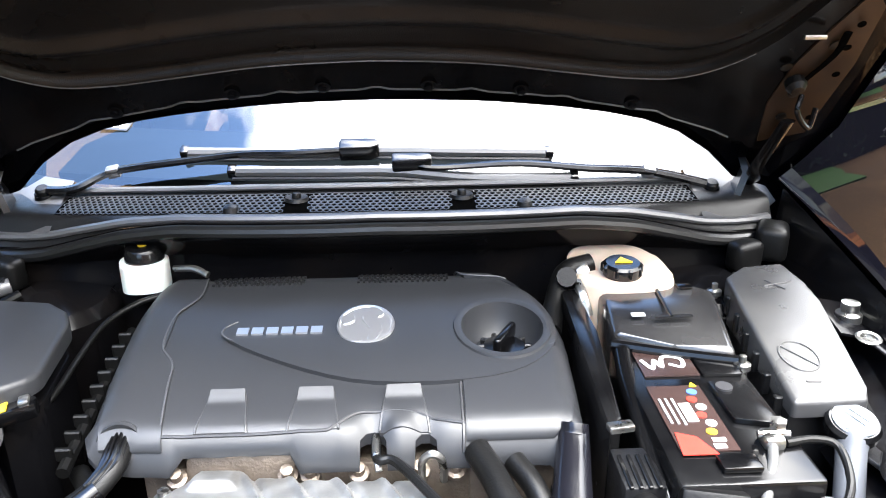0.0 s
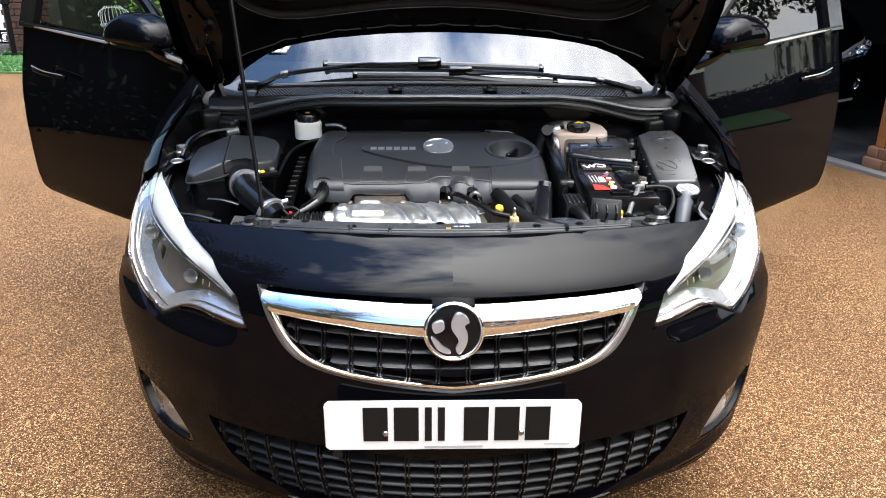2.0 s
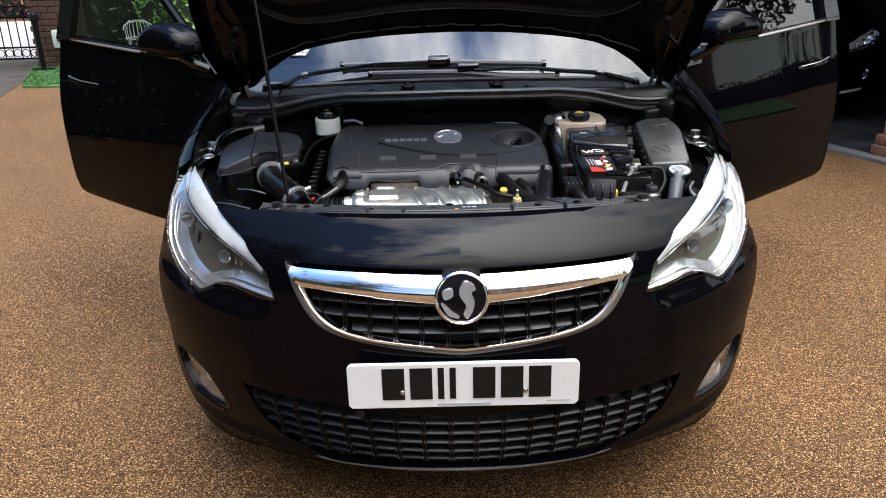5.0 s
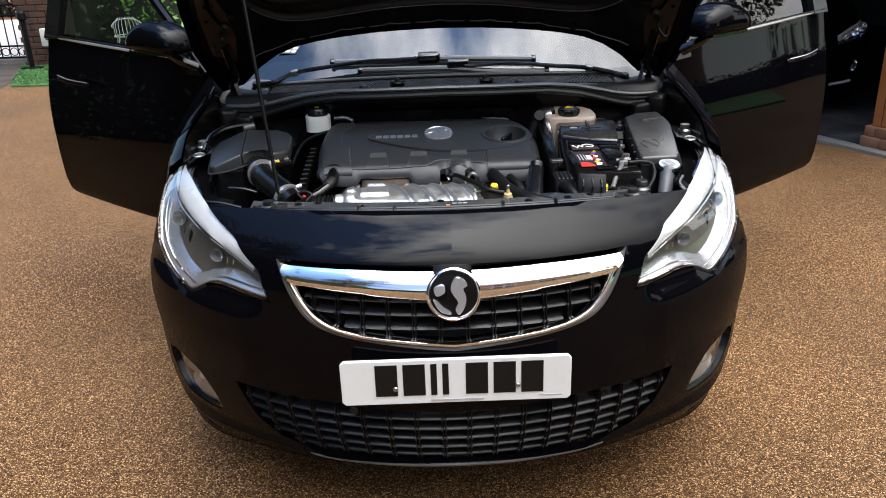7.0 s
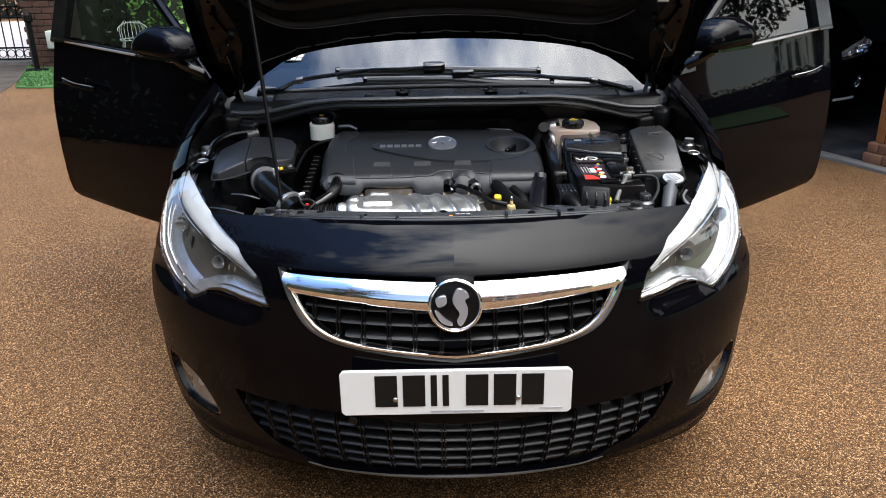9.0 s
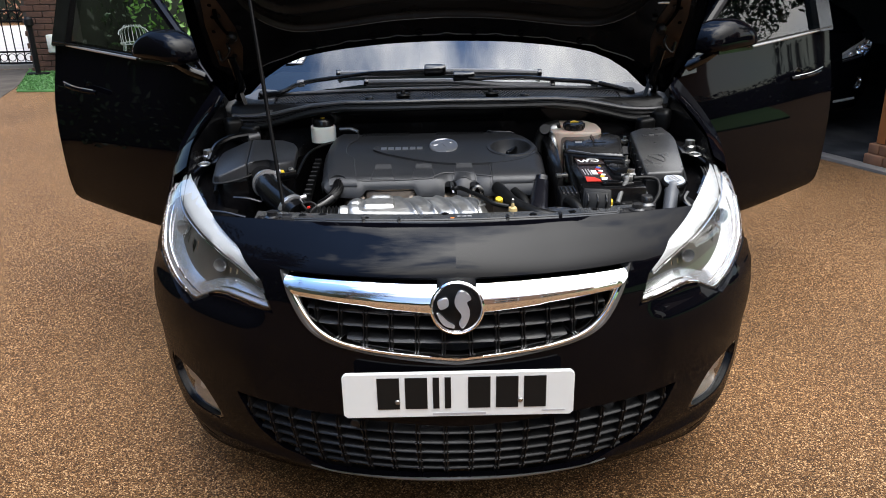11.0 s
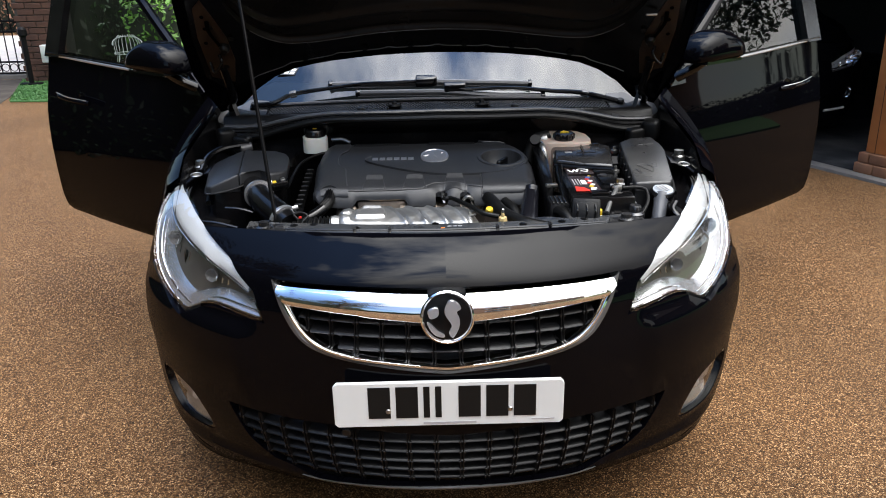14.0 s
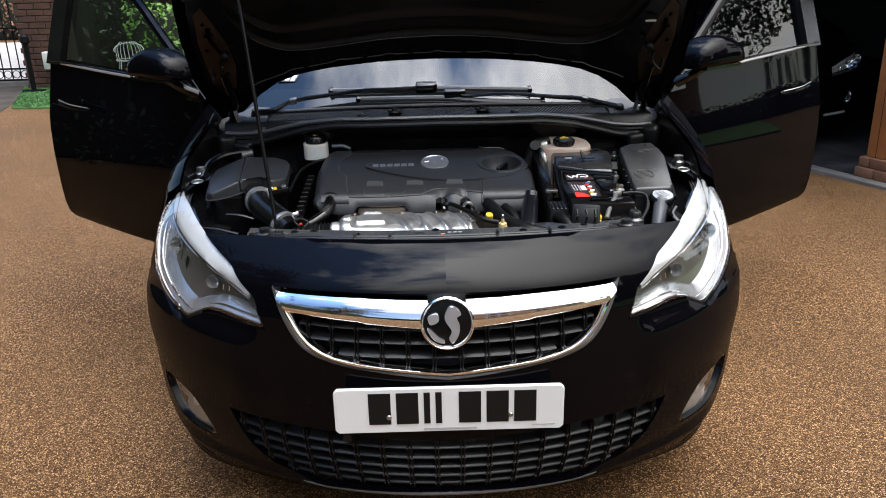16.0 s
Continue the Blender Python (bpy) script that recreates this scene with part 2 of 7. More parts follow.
def lathe(profile, at=(0, 0, 0), axis=(0, 0, 1), seg=28):
    """A turned body from (radius, height) pairs about an axis."""
    bm = bmesh.new()
    q = Vector((0, 0, 1)).rotation_difference(Vector(axis).normalized()).to_matrix()
    rings = []
    for r, h in profile:
        rings.append([bm.verts.new(Vector(at) + q @ Vector((max(r, 1e-4) * math.cos(2 * math.pi * k / seg), max(r, 1e-4) * math.sin(2 * math.pi * k / seg), h))) for k in range(seg)])
    for a, b in zip(rings, rings[1:]):
        for k in range(seg):
            bm.faces.new((a[k], a[(k + 1) % seg], b[(k + 1) % seg], b[k]))
    bm.faces.new(list(reversed(rings[0])))
    bm.faces.new(rings[-1])
    bmesh.ops.remove_doubles(bm, verts=bm.verts, dist=2e-4)
    bmesh.ops.recalc_face_normals(bm, faces=bm.faces)
    return bm


def loft(curves, close=False, thick=0.0):
    """A skin through rows of points, all of one length; thick: a second skin behind it."""
    bm = bmesh.new()
    rows = [[bm.verts.new(p) for p in c] for c in curves]
    for a, b in zip(rows, rows[1:]):
        for k in range(len(a) - 1 + (1 if close else 0)):
            bm.faces.new((a[k], a[(k + 1) % len(a)], b[(k + 1) % len(a)], b[k]))
    if thick:
        bm.normal_update()
        bmesh.ops.solidify(bm, geom=list(bm.faces), thickness=thick)
    return bm


def inside(p, poly):
    x, y = p
    hit = False
    for (x0, y0), (x1, y1) in zip(poly, poly[1:] + poly[:1]):
        if (y0 > y) != (y1 > y) and x < (x1 - x0) * (y - y0) / (y1 - y0) + x0:
            hit = not hit
    return hit


def dense(poly, step):
    out = []
    for (x0, y0), (x1, y1) in zip(poly, poly[1:] + poly[:1]):
        n = max(1, int(math.hypot(x1 - x0, y1 - y0) / step))
        out += [(x0 + (x1 - x0) * k / n, y0 + (y1 - y0) * k / n) for k in range(n)]
    return out


def rounded(poly, steps=5):
    """A closed outline smoothed through its corners."""
    p = [Vector((x, y, 0)) for x, y in poly]
    n, out = len(p), []
    for i in range(n):
        a, b, c, d = p[i - 1], p[i], p[(i + 1) % n], p[(i + 2) % n]
        for k in range(steps):
            t = k / steps
            v = 0.5 * (2 * b + (c - a) * t + (2 * a - 5 * b + 4 * c - d) * t * t + (3 * b - a - 3 * c + d) * t ** 3)
            out.append((v.x, v.y))
    return out


def patch(outline, holes, place, step=0.018, rim=0.0, scale=1.0, flip=False):
    """A skin cut to an outline with holes in a flat domain, then bent by place(u, v, off). scale: metres per unit of u."""
    from mathutils.geometry import delaunay_2d_cdt
    flat = lambda poly: [(u * scale, v) for u, v in poly]
    out, cut = dense(flat(outline), step), [dense(flat(h), step * 0.6) for h in holes]
    pts, edges = [], []
    for loop in [out] + cut:
        base = len(pts)
        pts += loop
        edges += [(base + k, base + (k + 1) % len(loop)) for k in range(len(loop))]
    rimmed = np.array(pts)
    xs, ys = [p[0] for p in out], [p[1] for p in out]
    for i in range(int((max(xs) - min(xs)) / step) + 1):
        for j in range(int((max(ys) - min(ys)) / step) + 1):
            q = (min(xs) + (i + 0.5) * step, min(ys) + (j + 0.5) * step)
            if inside(q, out) and not any(inside(q, h) for h in cut) and np.min(np.abs(rimmed - q).sum(1)) > step * 0.5:
                pts.append(q)
    co, _, tris, *_ = delaunay_2d_cdt([Vector(p) for p in pts], edges, [], 0, 1e-6)
    bm = bmesh.new()
    verts = [bm.verts.new(place(c.x / scale, c.y, 0.0)) for c in co]
    for t in tris:
        m = sum((co[i] for i in t), Vector((0, 0))) / 3
        if inside(m, out) and not any(inside(m, h) for h in cut):
            bm.faces.new([verts[i] for i in (reversed(t) if flip else t)])
    if rim:
        back = {}
        for e in [e for e in bm.edges if len(e.link_faces) == 1]:
            for v in e.verts:
                if v not in back:
                    c = co[verts.index(v)]
                    back[v] = bm.verts.new(place(c.x / scale, c.y, -rim))
            loop = e.link_loops[0]
            a, b = loop.vert, loop.link_loop_next.vert
            bm.faces.new((b, a, back[a], back[b]))
    for v in [v for v in bm.verts if not v.link_faces]:
        bm.verts.remove(v)
    return bm


def mirrored(bm):
    for v in bm.verts:
        v.co.x = -v.co.x
    bmesh.ops.reverse_faces(bm, faces=bm.faces)
    return bm


def ring_prism(outer, inner, place, d0, d1, scale=1.0):
    """A band between two outlines of equal count, standing from off d0 to d1."""
    bm = bmesh.new()
    rows = [[bm.verts.new(place(u, v, d)) for u, v in o] for o, d in ((outer, d0), (outer, d1), (inner, d1), (inner, d0))]
    n = len(outer)
    for a, b in zip(rows, rows[1:]):
        for k in range(n):
            bm.faces.new((a[k], a[(k + 1) % n], b[(k + 1) % n], b[k]))
    bmesh.ops.recalc_face_normals(bm, faces=bm.faces)
    return bm


# ---------------------------------------------------------------- shape of the car's nose
NOSE_Z = [.2, .25, .3, .4, .5, .55, .64, .7, .736, .78, .82, .86, .88, .9, .915, .93]
NOSE_MID = [.13, .085, .045, .01, 0, 0, .005, .015, .02, .03, .045, .09, .12, .16, .2, .25]
NOSE_SIDE = [.05, .03, .015, .004, 0, 0, .005, .012, .018, .03, .045, .068, .085, .11, .135, .17]
ARC = 0.0145        # metres along the nose for each degree


def ease(a, b, v):
    t = min(1.0, max(0.0, (v - a) / (b - a)))
    return t * t * (3 - 2 * t)


def smooth_interp(x, xs, ys):
    """A smooth line through (xs, ys)."""
    i = min(max(int(np.searchsorted(xs, x)) - 1, 0), len(xs) - 2)
    h = xs[i + 1] - xs[i]
    t = min(1.0, max(0.0, (x - xs[i]) / h))
    s1 = (ys[i + 1] - ys[i]) / h
    s0 = (ys[i] - ys[i - 1]) / (xs[i] - xs[i - 1]) if i else s1
    s2 = (ys[i + 2] - ys[i + 1]) / (xs[i + 2] - xs[i + 1]) if i + 2 < len(xs) else s1
    a, b = (s0 + s1) / 2 * h, (s1 + s2) / 2 * h
    t2, t3 = t * t, t ** 3
    return (2 * t3 - 3 * t2 + 1) * ys[i] + (t3 - 2 * t2 + t) * a + (3 * t2 - 2 * t3) * ys[i + 1] + (t3 - t2) * b


def nose(u, z, off=0.0):
    """The nose's skin at u degrees round it and height z, off metres proud of it."""
    a = abs(u)
    w = ease(30, 75, a)
    inset = (1 - w) * smooth_interp(z, NOSE_Z, NOSE_MID) + w * smooth_interp(z, NOSE_Z, NOSE_SIDE)
    r = radians(u)
    n = Vector((math.sin(r) / 0.885, -math.cos(r) / 0.75, 0)).normalized()
    return Vector((0.885 * math.sin(r), 0.765 - 0.75 * math.cos(r), z)) + (off - inset) * n


def bumper_skin(u, z, off=0.0):
    a = abs(u)
    crease = 0.010 * max(0.0, 1 - a / 16) * ease(0.80, 0.86, z)
    ledge = 0.014 * ease(30.5, 35, a) * (1 - ease(66, 78, a)) * ease(0.705, 0.672, z) * ease(0.46, 0.62, z)
    lip = 0.018 * ease(0.31, 0.285, z) * (1 - ease(50, 70, a))
    return nose(u, z, off + crease + ledge + lip)


GRILLE = [(0, .620), (9.5, .634), (18.3, .653), (23, .684), (26.2, .747), (28.4, .812), (14, .815), (0, .817)]
U_OUT = [(0, .6335), (8, .6435), (14.7, .6535), (19.5, .672), (22.6, .705), (25.9, .768)]
U_IN = [(0, .6445), (8, .6545), (14.4, .6635), (18.9, .680), (21.9, .709), (24.9, .768)]
LOWER = [(0, .297), (10, .293), (22.6, .288), (31, .318), (35, .375), (38.2, .472), (18, .474), (0, .46)]
FOG = [(61, .465), (50, .457), (45.3, .40), (45, .348), (51, .335), (58, .345), (62.5, .415)]
LAMP = [(29.8, .712), (37.3, .722), (40, .724), (43, .717), (46, .697), (49, .679), (52.7, .690), (57, .707), (65, .752), (68, .795), (72, .845),
        (80, .893), (80.5, .903), (76.5, .911), (64, .905), (49.8, .874), (38.4, .834), (32.2, .778)]
BUMPER = [(0, .283), (17, .268), (38, .205), (53, .19), (68, .175), (84, .17), (86, .40), (86, .60), (80, .67), (66, .745),
          (57, .700), (52.7, .683), (49, .670), (46, .690), (43, .711), (40, .718), (37.3, .716), (29.2, .706), (31.7, .778), (35.4, .812),
          (28.4, .812), (26.2, .747), (23, .684), (18.3, .653), (9.5, .634), (0, .620)]

car = thing("car", "black hatchback, bonnet propped up, both front doors open", "car")


def bumper_half():
    """One half of the bumper: the face, and the sloping panel above it up to its rear edge."""
    face = patch(BUMPER, [LOWER, rounded(FOG, 4)], bumper_skin, 0.016, 0.02, ARC)
    us = [28.4 * k / 26 for k in range(27)] + [28.4 + 7 * k / 6 for k in range(1, 7)] + [35.4 + 2.6 * k / 3 for k in range(1, 4)] + [38 + 11.6 * k / 11 for k in range(1, 12)]
    low = lambda u: float(np.interp(u, [0, 14, 28.4, 35.4, 38, 49.6], [.817, .815, .812, .812, .836, .8755]))
    high = lambda u: float(np.interp(u, [0, 12, 25, 40, 49.6], [.903, .9015, .896, .886, .876]))
    rows = [[bumper_skin(u, low(u) + (high(u) - low(u)) * k / 18) for u in us] for k in range(19)]
    rows.append([bumper_skin(u, high(u) - .003, -.006) for u in us])
    rows.append([bumper_skin(u, high(u) - .006, -.03) for u in us])
    both_ = join(face, loft(rows))
    bmesh.ops.remove_doubles(both_, verts=both_.verts, dist=2e-4)
    return join(both_, loft([[bumper_skin(u, low(u), -.02) for u in us[:27]], [bumper_skin(u, low(u)) for u in us[:27]]]))


bm = join(bumper_half(), mirrored(bumper_half()))
bumper = part("front_bumper", bm, PAINT, car, "glossy black bumper with a creased upper panel", smooth=50)


def both(poly):
    """A half outline from the middle, made whole."""
    return [(-u, z) for u, z in reversed(poly)] + [(u, z) for u, z in poly if u > 0]


def span(z, poly):
    """How far out a half outline reaches at a height."""
    cuts = [u0 + (u1 - u0) * (z - z0) / (z1 - z0) for (u0, z0), (u1, z1) in zip(poly, poly[1:]) if (z0 - z) * (z1 - z) < 0]
    return max(cuts) if cuts else 0.0


def strip(us, zlo, zhi, off0, off1, place=nose, round_=0.3):
    """A raised bar along the nose between two heights (functions of u)."""
    bm = bmesh.new()
    rows = []
    for u in us:
        a, b = zlo(u), zhi(u)
        c = (b - a) * round_
        rows.append([bm.verts.new(place(u, z, o)) for z, o in ((a, off0), (a, off1 - (b - a) * .1), (a + c, off1), (b - c, off1), (b, off1 - (b - a) * .1), (b, off0))])
    for p, q in zip(rows, rows[1:]):
        for k in range(6):
            bm.faces.new((p[k], q[k], q[(k + 1) % 6], p[(k + 1) % 6]))
    bm.faces.new(rows[0])
    bm.faces.new(list(reversed(rows[-1])))
    bmesh.ops.recalc_face_normals(bm, faces=bm.faces)
    return bm


# upper grille: dark surround, chrome rim, chrome bars, slats and ribs, badge
grille = part("upper_grille", patch(both(GRILLE), [], lambda u, z, o: nose(u, z, o - 0.055), 0.03, 0.0, ARC), LAMPDARK, car, "black plastic grille with a chrome frame")
bm = bmesh.new()


def along(poly, n):
    """n + 1 points evenly spaced along an open line in the nose's domain, smoothed."""
    pts = smooth_path([(u * ARC, z, 0) for u, z in poly], 10)
    d = [0.0]
    for p, q in zip(pts, pts[1:]):
        d.append(d[-1] + (q - p).length)
    out = []
    for k in range(n + 1):
        s = d[-1] * k / n
        i = max(j for j in range(len(d)) if d[j] <= s + 1e-9)
        i = min(i, len(d) - 2)
        t = (s - d[i]) / (d[i + 1] - d[i])
        p = pts[i].lerp(pts[i + 1], t)
        out.append((p.x / ARC, p.y))
    return out


def band(outer, inner, profile):
    """A bent moulding between two lines on the nose, left and right halves joined; profile: (across 0..1, off)."""
    bm = bmesh.new()
    o, i = along(outer, 40), along(inner, 40)
    o = [(-u, z) for u, z in reversed(o[1:])] + o
    i = [(-u, z) for u, z in reversed(i[1:])] + i
    rows = [[bm.verts.new(nose(a[0] + (b[0] - a[0]) * w, a[1] + (b[1] - a[1]) * w, off)) for w, off in profile] for a, b in zip(o, i)]
    for p, q in zip(rows, rows[1:]):
        for k in range(len(profile) - 1):
            bm.faces.new((p[k], q[k], q[k + 1], p[k + 1]))
    bmesh.ops.recalc_face_normals(bm, faces=bm.faces)
    return bm


SATIN = mat("satin dark grey trim", (0.10, 0.10, 0.103), 0.34, 0.4, rvar=0.05)
part("grille_surround", band([(0, .6215), (9.5, .6355), (18.2, .6545), (22.9, .685), (26.1, .748), (28.2, .811)], U_OUT[:-1] + [(26.6, .80)],
                             [(0, -.03), (0, .002), (.5, .004), (1, -.004), (1, -.03)]), SATIN, grille, "satin dark grey surround")
part("chrome_rim", band(U_OUT, U_IN, [(0, -.02), (0.0, .006), (.25, .011), (.7, .011), (1, .005), (1, -.02)]), CHROME, grille, "chrome rim")
for side in (-1, 1):
    us = [side * (2.9 + (26.9 - 2.9) * k / 26) for k in range(27)]

    def bar_lo(u):
        return float(np.interp(abs(u), [2.5, 3.9, 14, 25.4, 26.9], [.748, .744, .754, .763, .785]))

    def bar_hi(u):
        return float(np.interp(abs(u), [2.5, 14, 27], [.805, .806, .803]))
    bm = bmesh.new()
    rows = []
    for u in us:
        a, b = bar_lo(u), bar_hi(u)
        rows.append([bm.verts.new(nose(u, a + (b - a) * w, o)) for w, o in ((0, -.02), (0, .008), (.12, .013), (.45, .0115), (.8, .005), (.97, -.004), (1, -.02))])
    for p, q in zip(rows, rows[1:]):
        for k in range(6):
            bm.faces.new((p[k], q[k], q[k + 1], p[k + 1]))
    bm.faces.new(rows[0]), bm.faces.new(rows[-1])
    bmesh.ops.recalc_face_normals(bm, faces=bm.faces)
    part("chrome_bar", bm, CHROME, grille, "wide chrome bar beside the badge", smooth=60)

GRILLEBLK = mat("satin black grille plastic", (0.003, 0.003, 0.0035), 0.36, spec=0.3, var=0.1, vscale=20, rvar=0.05)
BLADE = ((.017, -.052), (.012, -.037), (.0075, -.024), (.003, -.0145), (-.0005, -.0085), (-.0025, -.0072), (-.0045, -.0085), (-.006, -.012), (-.007, -.052))


def louvre(us, z, drop=0.0):
    """A grille blade: a shelf that falls towards a rounded front lip."""
    bm = bmesh.new()
    rows = [[bm.verts.new(nose(u, z + h - drop * u * u, o)) for h, o in BLADE] for u in us]
    for p, q in zip(rows, rows[1:]):
        for k in range(len(BLADE) - 1):
            bm.faces.new((p[k], q[k], q[k + 1], p[k + 1]))
    bm.faces.new(rows[0]), bm.faces.new(list(reversed(rows[-1])))
    bmesh.ops.recalc_face_normals(bm, faces=bm.faces)
    return bm


def twin_rib(u, low, high, knots, gap=.19, front=-.004):
    """A pair of thin upright fins with a small knuckle at each blade."""
    bms = []
    for s in (-1, 1):
        bm = bmesh.new()
        rows = [[bm.verts.new(nose(u + s * gap + d, z, o)) for d, o in ((-.10, -.05), (-.10, front - .003), (-.04, front), (.04, front), (.10, front - .003), (.10, -.05))] for z in lin(low, high, 7)]
        for p, q in zip(rows, rows[1:]):
            for j in range(5):
                bm.faces.new((p[j], p[j + 1], q[j + 1], q[j]))
        bm.faces.new(rows[0]), bm.faces.new(rows[-1])
        bmesh.ops.recalc_face_normals(bm, faces=bm.faces)
        bms.append(bm)
        for z in knots:
            if low + .004 < z < high - .004:
                c = nose(u + s * (gap + .12), z - .002, front - .001)
                bms.append(turned(box(-.0024, -.003, -.0035, .0024, .003, .0035, .001, 1), Matrix.Translation(c) @ pose(0, 0, 0, 0, 0, u)))
    return join(*bms)


BLADES_UP = (.735, .7035, .672)
for z in BLADES_UP:
    w = span(z, U_IN)
    part("grille_slat", louvre([-w + 2 * w * k / 40 for k in range(41)], z), GRILLEBLK, grille, "", 50)
part("grille_slat", louvre([-24.0 + 48.0 * k / 40 for k in range(41)], .762), GRILLEBLK, grille, "", 50)
for k in range(6):
    for side in (-1, 1):
        u = side * (2.0 + 3.93 * k)
        low = float(np.interp(abs(u), [p[0] for p in U_IN], [p[1] for p in U_IN]))
        part("grille_rib", twin_rib(u, low - .002, .766, BLADES_UP), GRILLEBLK, grille)

# badge: chrome ring, dark field, a plain chrome shape
c = nose(0, .762, .022)
axis = (0, -1, .22)
badge = part("badge", lathe([(.047, -.03), (.056, -.012), (.060, -.002), (.0595, .004), (.056, .007), (.0525, .004), (.0505, -.002)], c, axis, 48), CHROME, car, "round chrome badge with a plain emblem")
part("field", lathe([(.001, -.006), (.0508, -.006), (.0508, .000), (.001, .0015)], c, axis, 40), SMOOTHBLK, badge, "black field")
tilt = Vector((0, 0, 1)).rotation_difference(Vector(axis).normalized()).to_matrix().to_4x4()


def emblem_shape(outlines, at, m, thick):
    bms = []
    for o in outlines:
        bm = prism(rounded(o, 4), 0, thick, 0.0012, 1)
        bms.append(turned(bm, Matrix.Translation(at) @ m))
    return join(*bms)


q = tilt.to_3x3()
right = Vector((1, 0, 0))
upv = Vector(axis).normalized().cross(right)
frame_m = Matrix((right, upv, Vector(axis).normalized())).transposed().to_4x4()
if (frame_m @ Vector((0, 1, 0))).z < 0:
    frame_m = frame_m @ Matrix.Rotation(math.pi, 4, 'Z')
EMBLEM = [[(.004, .034), (.019, .030), (.026, .017), (.017, .012), (.023, -.004), (.021, -.022), (.010, -.040), (.003, -.030), (.009, -.016), (.002, -.004), (-.005, .012)],
          [(-.036, .014), (-.019, .021), (-.016, .005), (-.031, -.002)], [(-.038, -.010), (-.031, -.012), (-.018, -.026), (-.006, -.034), (-.008, -.039), (-.026, -.032)]]
part("emblem", emblem_shape([[(x * 1.18, y * 1.12) for x, y in o] for o in EMBLEM], c, frame_m, .010), RIM, badge, "polished chrome shape")

# lower grille
lower = part("lower_grille", patch(both(LOWER), [], lambda u, z, o: nose(u, z, o - 0.06), 0.04, 0.0, ARC), LAMPDARK, car, "black mesh air intake below the plate")
LOW_EDGE = [(0, .297), (10, .293), (22.6, .288), (31, .318), (35, .375), (38.2, .472)]
BLADES_LOW = (.436, .405, .374, .343, .312)
for z in BLADES_LOW:
    w = span(z, LOW_EDGE) or 26
    part("grille_slat", louvre([-w + 2 * w * k / 50 for k in range(51)], z), GRILLEBLK, lower, "", 50)
for k in range(9):
    for side in (-1, 1):
        u = side * (2.0 + 4.25 * k)
        lo = float(np.interp(abs(u), [p[0] for p in LOW_EDGE], [p[1] for p in LOW_EDGE]))
        part("grille_rib", twin_rib(u, lo, .462, BLADES_LOW, .21, -.005), GRILLEBLK, lower)
part("grille_edge", strip([-25.5 + 51 * k / 60 for k in range(61)], lambda u: float(np.interp(abs(u), [0, 10, 21, 25.5], [.285, .281, .2775, .2905])),
                          lambda u: float(np.interp(abs(u), [0, 10, 21, 25.5], [.294, .290, .285, .2907])), -.02, .003, bumper_skin), SATIN, lower, "satin grey lower edge")
part("tow_cap", lathe([(.012, -.004), (.012, .0), (.010, .002), (.0085, .0), (.001, .0005)], nose(-16.0, .452, -.004), nose(-16.0, .452, 1) - nose(-16.0, .452, 0), 20), PLASTIC, lower, "round towing-eye cap")
part("lip_trim", join(*[strip([s * (2 + 56 * k / 40) for k in range(41)],
                       lambda u: float(np.interp(abs(u), [0, 17, 38, 53, 68], [.266, .251, .192, .177, .165])),
                       lambda u: float(np.interp(abs(u), [0, 17, 38, 53, 68], [.281, .266, .203, .188, .176])), -.03, .003) for s in (1, -1)]),
     PLASTIC, bumper, "dark plastic lower lip")

# number plate, with plain bars for its characters
plate = part("number_plate", turned(prism(rounded([(x, y) for x, y in
             ((-.252, -.0555), (.252, -.0555), (.26, -.0475), (.26, .0475), (.252, .0555), (-.252, .0555), (-.26, .0475), (-.26, -.0475))], 1), -.010, .0, 0.0008, 1),
             pose(0, -.002, .556, 90, 0, 0)), PLATEWHITE, car, "white number plate with black bars")
widths = (.050, .050, .014, .014, None, .050, .050, .050)
x = -.182
for w in widths:
    if w is None:
        x += .026
        continue
    part("character_bar", box(x, -.0038, .5225, x + w, -.002, .6015, 0), PLATEBLACK, plate, "", 0)
    x += w + .0125
part("maker_bar", box(-.058, -.0034, .5055, .062, -.002, .5105, 0), GREYPR, plate, "", 0)
part("maker_bar", box(.188, -.0034, .512, .24, -.002, .514, 0), GREYPR, plate, "", 0)
for x in (-.137, .139):
    part("screw", lathe([(.0062, 0), (.0062, .002), (.0045, .004), (.001, .0045)], (x, -.0035, .541), (0, -1, 0), 14), STEEL, plate)

# fog lamps
BOWL_FOG = mat("smoky silver fog bowl", (0.34, 0.33, 0.31), 0.28, 0.6)
for side in (-1, 1):
    fp = [(side * u, z) for u, z in rounded(FOG, 4)]
    inner = [(side * (55 + (abs(u) - 55) * .92), .40 + (z - .40) * .93) for u, z in fp]
    fog = part("fog_lamp", ring_prism(fp, inner, nose, -.02, -.002), SMOOTHBLK, car, "narrow fog lamp in a black recess")
    part("lens", patch(inner, [], lambda u, z, o: nose(u, z, o - .012), .02, 0, ARC), LENS, fog, "clear lens")
    bowl = patch(inner, [], lambda u, z, o: nose(u, z, -.016 - .03 * (1 - ((abs(u) - 55) / 8) ** 2) * (1 - ((z - .4) / .06) ** 2) + .003 * math.sin(z * 420)), .012, 0, ARC)
    part("reflector", bowl, BOWL_FOG, fog, "pleated smoky reflector", 60)
    part("bulb", lathe([(.006, 0), (.012, .012), (.012, .03), (.001, .036)], nose(side * 53, .40, -.055), nose(side * 53, .40, 1) - nose(side * 53, .40, 0), 14), LAMPGREY, fog)


